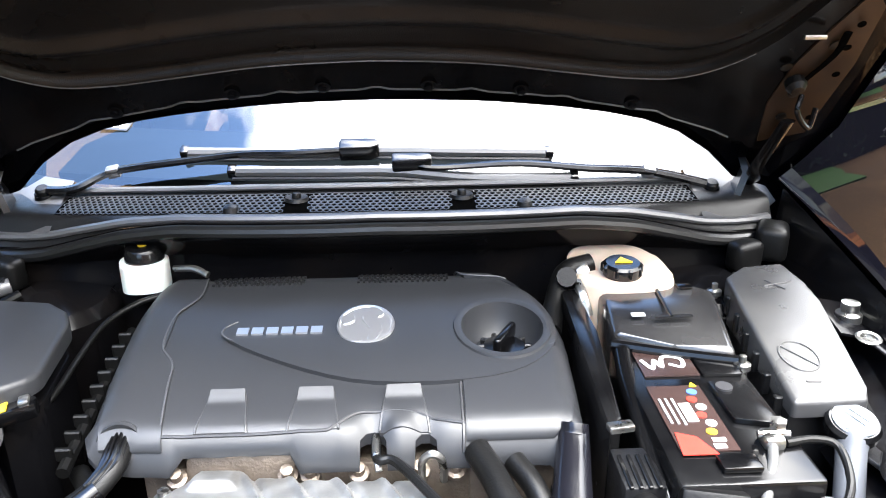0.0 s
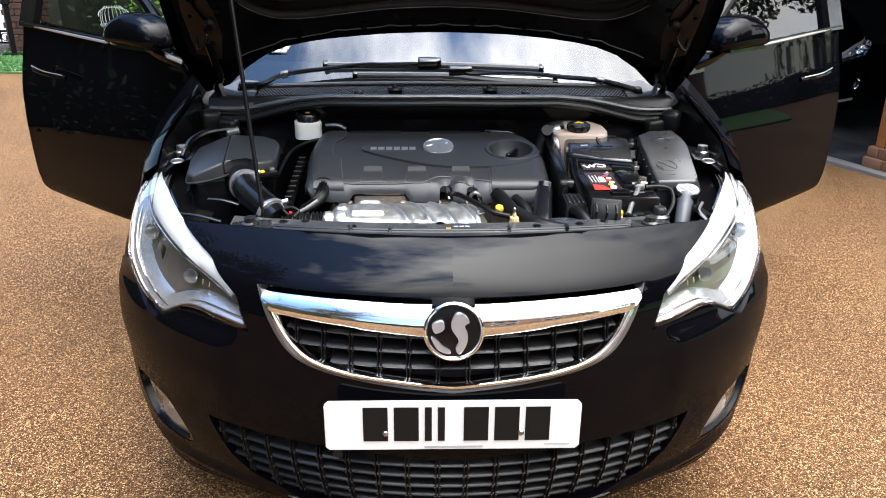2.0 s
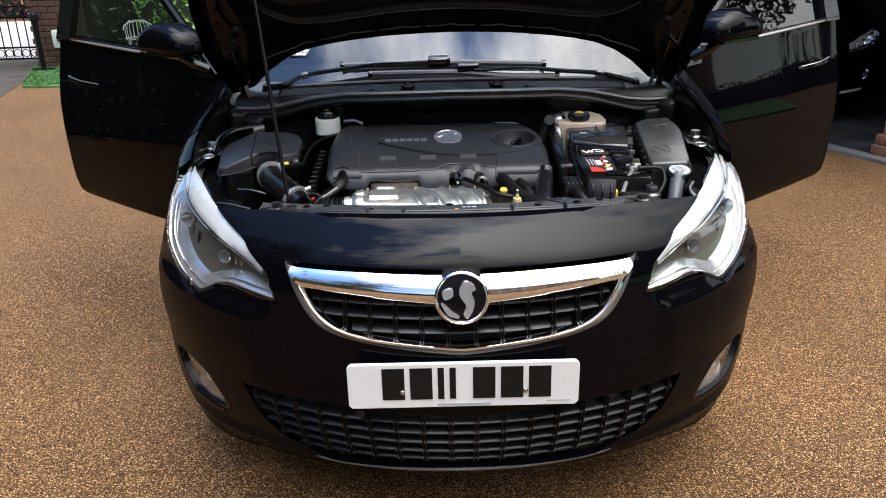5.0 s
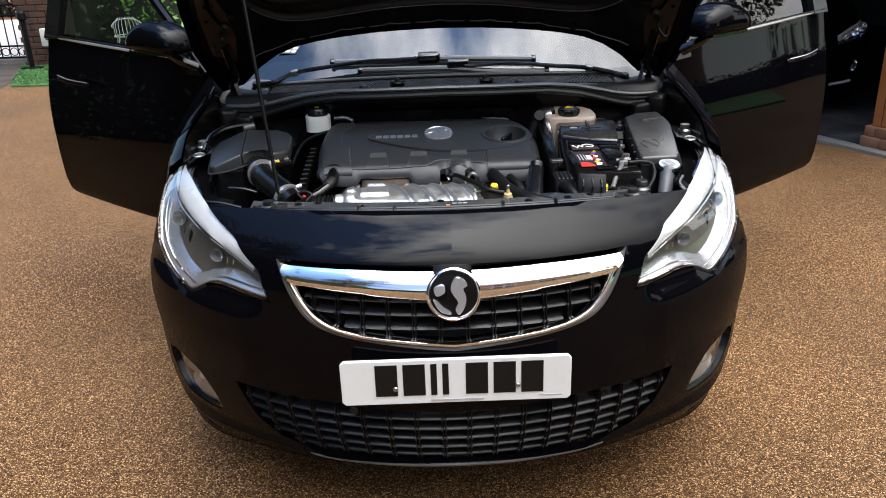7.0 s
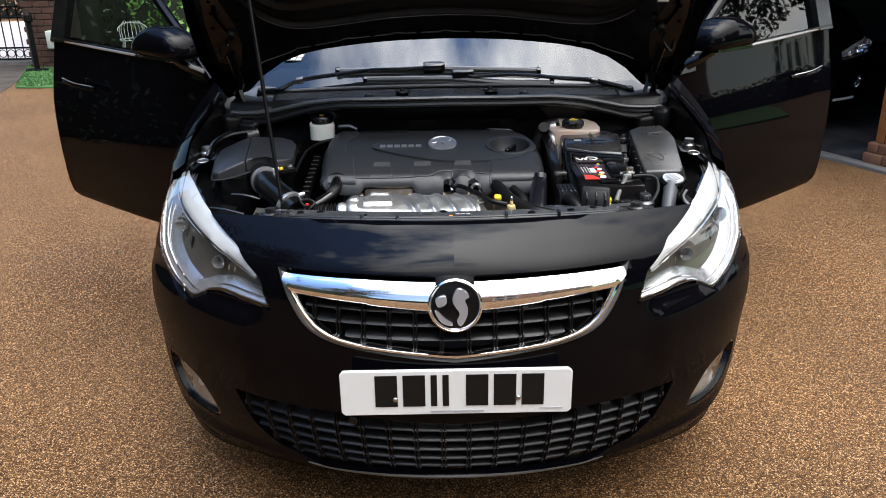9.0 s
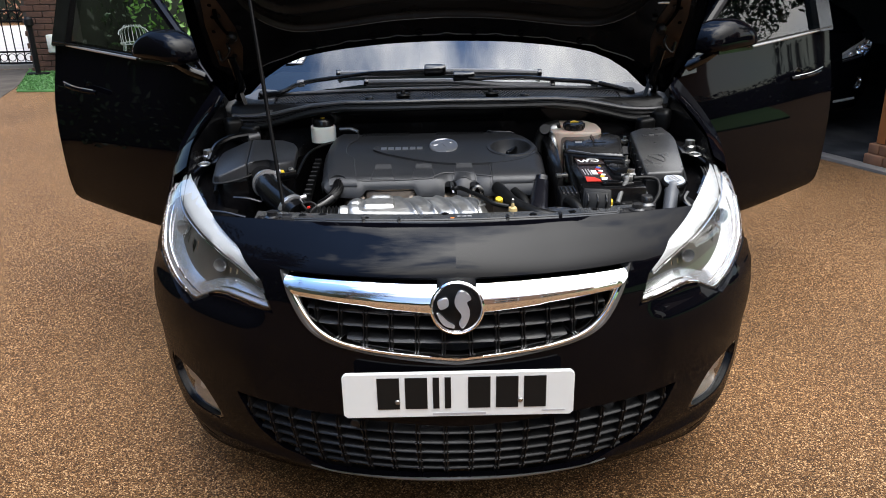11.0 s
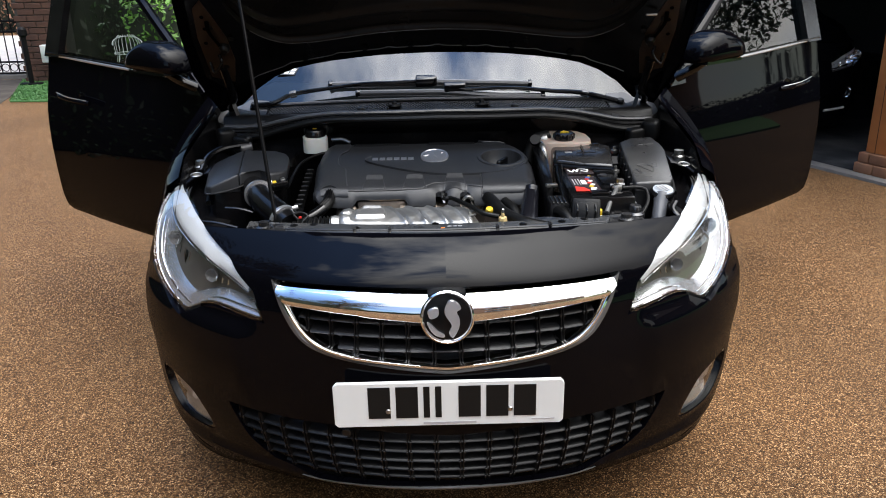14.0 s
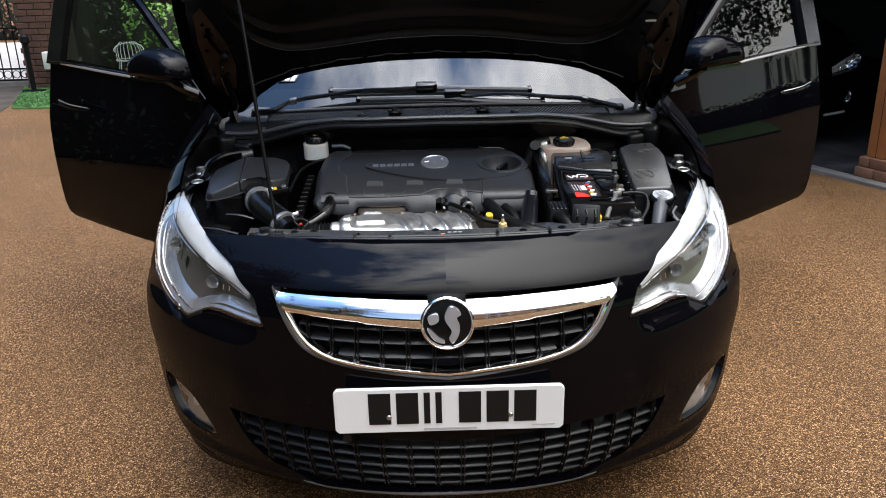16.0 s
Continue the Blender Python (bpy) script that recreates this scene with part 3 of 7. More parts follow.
# headlights
BEZEL = mat("bright satin silver bezel", (0.58, 0.58, 0.575), 0.38, 0.3, var=0.05, vscale=30, rvar=0.08)
BOWL = mat("smoky grey lamp bowl", (0.13, 0.12, 0.105), 0.3, 0.5, var=0.25, vscale=9)
LFLOOR = mat("satin silver lamp floor", (0.42, 0.42, 0.42), 0.24, 0.75)
BAND_TOP = [(80, .895), (79.5, .902), (76, .908), (64, .902), (50, .871), (39, .832), (33, .778)]
BAND_LOW = [(33.2, .769), (38, .795), (46, .822), (54, .842), (62, .860), (73, .884), (78.5, .8905)]
LIP = [(30.6, .715), (37.3, .725), (40, .727), (43, .720), (46, .700), (49, .683), (52.7, .693), (57, .711), (64.3, .755), (67.4, .797), (71.4, .846), (79, .891)]
STEP = [(33, .733), (38, .743), (41, .745), (44, .739), (47, .723), (50, .709), (53, .716), (56.5, .732), (62, .768), (65.4, .804), (69.7, .849), (77, .889)]
for side in (-1, 1):
    sgn = lambda poly: [(side * u, z) for u, z in poly]
    lamp = part("headlight", patch(sgn(rounded(LAMP, 3)), [], lambda u, z, o: nose(u, z, o - .001), .016, .012, ARC), LENS, car, "large swept clear headlight")
    part("housing", patch(sgn(STEP + list(reversed([(u, z + .006) for u, z in BAND_LOW]))), [], lambda u, z, o: nose(u, z, -.044), .03, 0, ARC), BOWL, lamp, "dark grey lamp bowl")
    part("back_shell", patch(sgn(STEP + list(reversed([(u, z + .006) for u, z in BAND_LOW]))), [], lambda u, z, o: nose(u, z, -.052), .03, 0, ARC), LAMPDARK, lamp, "black back shell")
    hi_, lo_ = along(BAND_TOP, 44), along(list(reversed(BAND_LOW)), 44)
    shell = loft([[nose(side * (a[0] + (b[0] - a[0]) * w), a[1] + (b[1] - a[1]) * w, o) for a, b in zip(hi_, lo_)]
                  for w, o in ((0, -.012), (.06, -.010), (.3, -.0095), (.6, -.0105), (.9, -.0125), (1.0, -.017), (1.0, -.026))])
    bmesh.ops.recalc_face_normals(shell, faces=shell.faces)
    part("bezel", shell, BEZEL, lamp, "satin silver upper bezel", 60)
    lip, step = along(LIP, 40), along(STEP, 40)
    rows = [[nose(side * u, z, -.010) for u, z in lip], [nose(side * (a[0] * .75 + b[0] * .25), a[1] * .75 + b[1] * .25, -.016) for a, b in zip(lip, step)],
            [nose(side * u, z, -.034) for u, z in step], [nose(side * u * .985, z + .004, -.046) for u, z in step]]
    fl_ = loft(rows)
    bmesh.ops.recalc_face_normals(fl_, faces=fl_.faces)
    part("floor", fl_, LFLOOR, lamp, "silver stepped floor", 20)
    for d_, r_ in ((0, .0022), (.009, .0016)):
        part("lamp_trim", tube([nose(side * (u - d_ * 90), z + d_, -.008 - d_) for u, z in lip[:34]], r_, 6, straight=True), CHROME, lamp, "thin bright line")
    part("bezel_line", tube([nose(side * u, z - .002, -.012) for u, z in BAND_LOW], .002, 6, 6), CHROME, lamp, "thin bright edge")
    for uu, zz, rr in ((60, .822, .019), (43.5, .778, .016)):
        a = nose(side * uu, zz, -.034)
        d = nose(side * uu * .6, zz, 0) - nose(side * uu * .6, zz, -1)
        part("reflector", lathe([(rr * .3, -.02), (rr * .75, -.004), (rr, .014), (rr * 1.04, .016), (rr * 1.0, .019), (rr * .7, .002), (rr * .25, -.010)], a, (d.x * .4, -1, .1), 26), LFLOOR, lamp, "round silvered reflector")
    part("mask_plate", patch(sgn([(38, .772), (46, .782), (53, .806), (57, .832), (50, .822), (40, .788)]), [], lambda u, z, o: nose(u, z, -.040), .02, .004, ARC), BOWL, lamp, "", 40)
    for k in range(5):
        u = 52 + 2.2 * k
        part("fin", tube([nose(side * u, .785 + .003 * k, -.030), nose(side * u, .808 + .004 * k, -.030)], .0012, 6, 2), SILVERED, lamp, "clear light bar")
    for k in range(3):
        u = 39.5 + 1.6 * k
        part("fin", tube([nose(side * u, .762, -.034), nose(side * u, .774, -.034)], .0018, 6, 2), SILVERED, lamp)

# wings
for side in (-1, 1):
    rows = []
    top = smooth_path([(.750, .650, .924), (.758, .72, .947), (.762, .80, .972), (.746, 1.0, 1.02), (.742, 1.25, 1.055)], 6)
    shoulder = smooth_path([(.782, .640, .902), (.800, .72, .924), (.815, .85, .958), (.822, 1.05, .998), (.845, 1.42, 1.035)], 6)
    edge = smooth_path([(.80, .60, .82), (.83, .74, .86), (.85, .90, .89), (.866, 1.1, .91), (.885, 1.48, .93)], 6)
    mid = smooth_path([(.845, .66, .745), (.872, .78, .77), (.888, .93, .79), (.895, 1.12, .78), (.90, 1.50, .76)], 6)
    low = smooth_path([(.872, .64, .60), (.89, .74, .70), (.90, .93, .735), (.90, 1.14, .69), (.90, 1.50, .60)], 6)
    n = len(top)
    arch = [Vector((min(.905, .595 + .42 * (.935 + .345 * math.cos(math.pi * (1 - k / (n - 1))))), .935 + .345 * math.cos(math.pi * (1 - k / (n - 1))), .36 + .345 * math.sin(math.pi * (1 - k / (n - 1))))) for k in range(n)]
    skin = [top, shoulder, edge, mid, arch]
    bm = loft(skin)
    rear = [[Vector((.905, 1.28, .36)), Vector((.905, 1.28, .22))], [Vector((.90, 1.50, .60)), Vector((.90, 1.50, .22))]]
    bm2 = loft(rear)
    bm = join(bm, bm2)
    bmesh.ops.recalc_face_normals(bm, faces=bm.faces)
    if side < 0:
        mirrored(bm)
    part("front_wing", bm, PAINT, car, "glossy black front wing", 60)

# ---------------------------------------------------------------- bonnet, propped open
B_TILT = radians(47)
B_HINGE = Vector((0, 1.15, 1.02))
B_V, B_N = Vector((0, -math.cos(B_TILT), math.sin(B_TILT))), Vector((0, math.sin(B_TILT), math.cos(B_TILT)))


def lid(x, v, n=0.0):
    """A place on the bonnet: x across, v metres from the hinge line towards its front edge, n metres above its skin."""
    crown = 0.085 - 0.13 * x * x - 0.10 * (v - 0.25) ** 2
    return B_HINGE + Vector((x, 0, 0)) + v * B_V + (crown + n) * B_N


def rear_v(x):
    return float(np.interp(abs(x), [0, .19, .375, .49, .57, .62, .66], [.193, .190, .178, .157, .112, .062, .02]))


edge_r = [(.66 - .66 * k / 10, rear_v(.66 - .66 * k / 10)) for k in range(11)]
SIDE_L = [(.735, .0), (.76, .10), (.776, .2), (.766, .38), (.747, .52), (.70, .74), (.62, .86), (.35, .94), (0, .965)]
LID = [(-x, v) for x, v in edge_r[:-1]] + list(reversed(edge_r)) + SIDE_L + [(-x, v) for x, v in reversed(SIDE_L[:-1])]
bonnet = part("bonnet", patch(LID, [], lambda x, v, o: lid(x, v, o), .03, .012), PAINT, car, "glossy black bonnet seen from beneath, propped open", 60)
SIDE_F = [(.68, .13), (.735, .20), (.728, .38), (.71, .52), (.66, .72), (.59, .83), (.33, .91), (0, .93)]
inner_v = lambda x: float(np.interp(abs(x), [0, .09, .26, .44, .575, .66], [.251, .250, .242, .218, .177, .13])) + .007 * max(0, math.cos(x * 2 * math.pi / .155)) ** 4
edge_f = [(.64 - .64 * k / 40, inner_v(.64 - .64 * k / 40)) for k in range(41)]
FRAME = [(-x, v) for x, v in edge_f[:-1]] + list(reversed(edge_f)) + SIDE_F + [(-x, v) for x, v in reversed(SIDE_F[:-1])]
part("inner_frame", patch(FRAME, [], lambda x, v, o: lid(x, v, -.030 - .004 * ease(.05, .0, v - inner_v(x)) - o), .025, .02, flip=True), PAINT_IN, bonnet, "black inner panel with dusty patches", 60)
LINER_M = mat("pressed felt bonnet liner", (0.0045, 0.004, 0.0035), 0.34, spec=0.12, var=0.25, vscale=6, bump=0.3, bscale=500, stain=(0.014, 0.010, 0.008), stain_scale=4, stain_amt=0.5, rvar=0.1)


LX = [0, .17, .30, .40, .475, .545, .58, .62]
l_low = lambda x: smooth_interp(abs(x), LX, [.362, .355, .341, .336, .350, .408, .470, .60])
l_high = lambda x: smooth_interp(abs(x), LX, [.442, .435, .420, .410, .416, .478, .560, .70])


def liner_skin(x, v):
    low, high = l_low(x), l_high(x)
    ridge = .018 * math.exp(-((v - low) / .0085) ** 2) + .014 * math.exp(-((v - high) / .013) ** 2)
    return lid(x, v, -.046 - ridge - .008 * ease(low, low + .03, v) * ease(high, high - .03, v))


rows = []
for k in range(40):
    row = []
    for x in lin(-.60, .60, 121):
        low, high = l_low(x), l_high(x)
        cuts = [low - .030, low - .022, low - .014, low - .010, low - .006, low - .003, low, low + .003, low + .006, low + .010, low + .014, low + .02]
        mid = lin(low + .026, high - .034, 6)
        top = [high + .004 * j for j in range(-7, 8)]
        last = lin(high + .05, max(.86, high + .10), 7)
        row.append(liner_skin(x, (cuts + mid + top + last)[k]) + Vector((0, 0, .012 if k == 0 else 0)))
    rows.append(row)
liner = part("liner", loft(rows), LINER_M, bonnet, "dark felt liner with two moulded ridges", 70)
# highlight on the lower ridge, drawn as a paler tube
part("liner_edge", tube([liner_skin(x, l_low(x) - .003) for x in lin(-.55, .55, 60)], .0022, 6, straight=True), SATIN, liner, "pale line for the ridge highlight")
part("frame_edge", tube([lid(x, inner_v(x), -.035) for x in lin(-.60, .60, 90)], .0017, 6, straight=True), SATIN, bonnet, "thin folded edge")
for x in (-.42, -.23, -.085, .085, .235, .42):
    p = lid(x, inner_v(x) + .012, -.034)
    part("bolt", lathe([(.013, 0), (.013, .003), (.007, .004), (.007, .009), (.001, .010)], p, -B_N, 12), PAINT_IN, bonnet)
part("latch_tab", turned(box(-.016, -.004, -.003, .016, .004, .003, .001), Matrix.Translation(lid(.625, .44, -.046))), STEEL, bonnet, "bare metal tab")
for side in (-1, 1):
    hinge = tube([(side * .705, 1.22, 1.0), (side * .705, 1.15, 1.03), lid(side * .67, .10, -.045), lid(side * .67, .24, -.045)], .013, 8, 6, flat=.4)
    part("bonnet_hinge", hinge, PAINT_IN, car, "black steel bonnet hinge")
    for v, xx in ((.30, .655), (.36, .62), (.24, .66), (.42, .665)):
        part("hole_plug", lathe([(.009, 0), (.009, .002), (.004, .003)], lid(side * xx, v, -.037), -B_N, 10), RUBBER, bonnet)
    part("bonnet_bumper", lathe([(.016, 0), (.016, .012), (.010, .02), (.001, .021)], lid(side * .645, .33, -.037), -B_N, 12), RUBBER, bonnet)
DUST = mat("dust-browned inner panel", (0.030, 0.017, 0.009), 0.42, spec=0.25, var=0.3, vscale=12, stain=(0.008, 0.006, 0.005), stain_scale=14, stain_amt=0.7, rvar=0.08)
for side in (-1, 1):
    flank = [(side * x, v) for x, v in ((.652, .16), (.715, .20), (.712, .38), (.695, .50), (.668, .53), (.648, .44), (.632, .36), (.630, .26))]
    part("flank_panel", patch(flank, [], lambda x, v, o: lid(x, v, -.033 - o), .02, .004, flip=True), DUST, bonnet, "brown dusty flank of the inner panel", 50)
    part("striker_loop", tube([lid(side * .668, .30, -.038), lid(side * .662, .285, -.062), lid(side * .690, .255, -.066), lid(side * .700, .275, -.040)], .0045, 8, 6), PAINT_IN, bonnet, "black steel loop")
    part("stay_slot", tube([lid(side * .655, .33, -.039), lid(side * .672, .40, -.039), lid(side * .668, .45, -.039)], .006, 8, 5, flat=.4), VOID, bonnet)
    for v_, x_ in ((.22, .668), (.36, .692), (.42, .680), (.47, .676), (.25, .700)):
        part("panel_hole", lathe([(.006, 0), (.006, .0015), (.001, .002)], lid(side * x_, v_, -.0395), -B_N, 10), VOID, bonnet)
part("prop_rod", tube([(-.428, .392, .845), (-.437, .408, .90), (-.460, .448, 1.10), (-.480, .486, 1.28), (-.497, .516, 1.42), lid(-.525, .86, -.04)], .0052, 10, 6), PAINT_IN, car, "thin steel bonnet prop")

# ---------------------------------------------------------------- windscreen, scuttle and wipers
def glass(x, z, o=0.0):
    y = 1.075 + (z - 1.062) / 0.53 + 0.45 * x * x
    n = Vector((.35 * x, -.47, .88)).normalized()
    return Vector((x, y, z)) + o * n


rows = []
for z in lin(1.0, 1.46, 16):
    w = .70 - .20 * (z - 1.0)
    rows.append([glass(x, z) for x in lin(-w, w, 25)])
windscreen = part("windscreen", loft(rows), SCREEN, car, "curved windscreen reflecting the sky", 80)
tax = part("sticker", turned(prism([(-.035, -.022), (.035, -.022), (.035, .022), (-.035, .022)], 0, .001, 0), Matrix.Translation(glass(-.53, 1.125, .002)) @ pose(0, 0, 0, 28, 0, -20)), LAMPDARK, windscreen, "small printed sticker", 0)
for k in range(3):
    for j in range(2):
        part("print_bar", turned(box(-.03 + .022 * k, -.016 + .018 * j, .001, -.014 + .022 * k, -.004 + .018 * j, .002, 0), Matrix.Translation(glass(-.53, 1.125, .002)) @ pose(0, 0, 0, 28, 0, -20)), WHITEPR, windscreen, "", 0)
cowl_front = lambda x: .935 + .26 * x * x
cowl_z = lambda x: float(np.interp(abs(x), [0, .33, .42, .50, .57, .64, .74], [1.040, 1.034, 1.022, 1.0, .978, .966, .966]))


def cowl(x, w, o=0.0):
    """The scuttle panel: w 0 at its front lip, 1 at the glass."""
    zg = 1.060 - .085 * x * x
    zf = 1.040 - .06 * x * x
    yf, yg = cowl_front(x), glass(x, zg).y
    k = ease(0, .3, w)
    z = cowl_z(x) + (zf - cowl_z(x)) * k + (zg - zf) * max(0, w - .15) / .85
    return Vector((x, yf + (yg - yf) * w, z + o))


rows = [[cowl(x, w) for x in lin(-.72, .72, 61)] for w in (0, .05, .1, .15, .2, .25, .3, .5, .7, .85, 1.02)]
scuttle = part("scuttle_panel", loft(rows), PLASTIC, car, "grey-black scuttle panel with honeycomb mesh", 60)
# raised rim and seal
part("scuttle_rim", tube([cowl(x, .9, .006) for x in lin(-.60, .60, 25)], .009, 8, 3, flat=.6), SATIN, scuttle, "pale rear rim")
part("front_rim", tube([cowl(x, .10, .004) for x in lin(-.71, .71, 31)], .010, 8, 3, flat=.7), SATIN, scuttle)
part("bonnet_seal", tube([cowl(x, -.05, -.012) for x in lin(-.72, .72, 31)], .011, 10, 3), SEAL, car, "black rubber seal along the scuttle")
part("scuttle_face", loft([[cowl(x, 0, 0) for x in lin(-.72, .72, 41)], [cowl(x, 0, -.03) + Vector((0, .004, 0)) for x in lin(-.72, .72, 41)], [cowl(x, 0, -.07) + Vector((0, .04, 0)) for x in lin(-.72, .72, 41)]]), PAINT_IN, scuttle)
# honeycomb mesh of dark holes with raised walls
bm = bmesh.new()
r = .0064
depth = cowl(0, .77).y - cowl(0, .27).y
rows_n = int(depth / (1.5 * r))
for i in range(-54, 55):
    for j in range(rows_n):
        x = i * r * 1.732 + (j % 2) * r * .866
        w = .27 + .50 * (j + .5) / rows_n
        if abs(x) > .565 or any(abs(x - bx) < .022 for bx in (-.143, .14)):
            continue
        c = cowl(x, w, .0024)
        pts = [cowl(x + r * math.cos(a), w + .5 * r * math.sin(a) / depth, .0024) for a in (math.pi / 6 + k * math.pi / 3 for k in range(6))]
        inn = [c + (p - c) * .74 for p in pts]
        low_ = [p - Vector((0, 0, .0035)) for p in inn]
        a, b, d = [bm.verts.new(p) for p in pts], [bm.verts.new(p) for p in inn], [bm.verts.new(p) for p in low_]
        for k in range(6):
            bm.faces.new((a[k], a[(k + 1) % 6], b[(k + 1) % 6], b[k]))
            bm.faces.new((b[k], b[(k + 1) % 6], d[(k + 1) % 6], d[k]))
tagged(part("honeycomb", bm, MESHGREY, scuttle, "fine honeycomb mesh", 0), kind="stuff")
# black sheet, coloured as the shade under the mesh
part("mesh_bed", loft([[cowl(x, w, .0008) for x in lin(-.57, .57, 61)] for w in (.27, .4, .5, .6, .77)]), VOID, scuttle, "black sheet for the shade below the mesh")
for x in (-.143, .14):
    p = cowl(x, .62, .002)
    part("clip_boss", lathe([(.021, -.002), (.019, .004), (.013, .003), (.001, .002)], p, (0, 0, 1), 20), PLASTIC, scuttle)
    part("clip", lathe([(.008, .002), (.008, .008), (.006, .011), (.001, .012)], p, (0, 0, 1), 14), RUBBER, scuttle)
for x in (-.25, .245):
    part("drain_boss", lathe([(.014, -.002), (.012, .007), (.006, .011), (.001, .012)], cowl(x, .33, .002), (0, 0, 1), 16), PLASTIC, scuttle)
for side in (-1, 1):
    corner = loft([[(side * .57, 1.03, 1.0), (side * .62, 1.045, .985), (side * .69, 1.09, .97), (side * .76, 1.16, .985)],
                   [(side * .575, 1.10, 1.025), (side * .63, 1.12, 1.02), (side * .69, 1.17, 1.01), (side * .75, 1.24, 1.02)],
                   [(side * .58, 1.19, 1.045), (side * .64, 1.22, 1.045), (side * .68, 1.26, 1.04), (side * .73, 1.34, 1.05)]])
    bmesh.ops.recalc_face_normals(corner, faces=corner.faces)
    part("corner_trim", corner, SATIN, scuttle, "moulded scuttle corner", 70)

def over(x, z, o):
    return glass(x, z - o) + Vector((0, 0, o))


WIPERS = (([(-.621, 1.039), (-.557, 1.047), (-.489, 1.073), (-.358, 1.093), (-.245, 1.106), (-.158, 1.109), (-.04, 1.114)], [(-.365, 1.098), (-.16, 1.103), (-.007, 1.106), (.173, 1.100), (.311, 1.092)]),
          ([(.615, 1.03), (.493, 1.06), (.372, 1.074), (.243, 1.088), (.103, 1.089), (.054, 1.095)], [(-.267, 1.078), (-.093, 1.081), (.025, 1.080), (.169, 1.068), (.349, 1.058)]))
for arm, blade in WIPERS:
    sgn_ = 1 if arm[0][0] > 0 else -1
    root_ = over(*arm[0], .03) - Vector((0, 0, .012))
    wiper = part("wiper", lathe([(.019, -.03), (.019, -.004), (.016, .010), (.001, .012)], root_, (0, -.35, 1), 18), SMOOTHBLK, car, "black windscreen wiper lying at the foot of the glass")
    pts = [over(x, z, .030) for x, z in arm]
    part("arm", tube(pts, lambda t: .0115 - .0045 * t, 8, 6, flat=.75), SMOOTHBLK, wiper, "black wiper arm")
    k3 = over(*arm[2 if sgn_ < 0 else 1], .030)
    part("knuckle", turned(box(-.012, -.009, -.010, .012, .009, .010, .003), Matrix.Translation(k3) @ pose(0, 0, 0, 20, sgn_ * 12, 0)), SATIN, wiper)
    part("nut", lathe([(.013, .004), (.013, .018), (.010, .022), (.001, .022)], root_, (0, -.35, 1), 14), RUBBER, wiper)
    bl = [over(x, z, .012) for x, z in blade]
    part("blade", tube(bl, .0095, 8, 6, flat=1.0), SATIN, wiper, "flat rubber blade")
    part("wiping_edge", tube([q - Vector((0, .004, .012)) for q in bl], .0035, 6, 5), LAMPDARK, wiper)
    for end in (bl[0], bl[-1]):
        part("end_cap", turned(box(-.008, -.010, -.010, .008, .010, .010, .003), Matrix.Translation(end) @ pose(0, 0, 0, 28, 0, 0)), SMOOTHBLK, wiper)
    h3 = over(*arm[-1], .028)
    part("adapter", turned(prism([(-.034, -.014), (.022, -.014), (.038, -.004), (.036, .010), (.022, .014), (-.034, .014)], -.016, .014, .005), Matrix.Translation(h3) @ pose(0, 0, 0, 28, 0, 0)), SMOOTHBLK, wiper)


# ---------------------------------------------------------------- the rest of the shell
def sided(bm, side):
    bmesh.ops.recalc_face_normals(bm, faces=bm.faces)
    return mirrored(bm) if side < 0 else bm


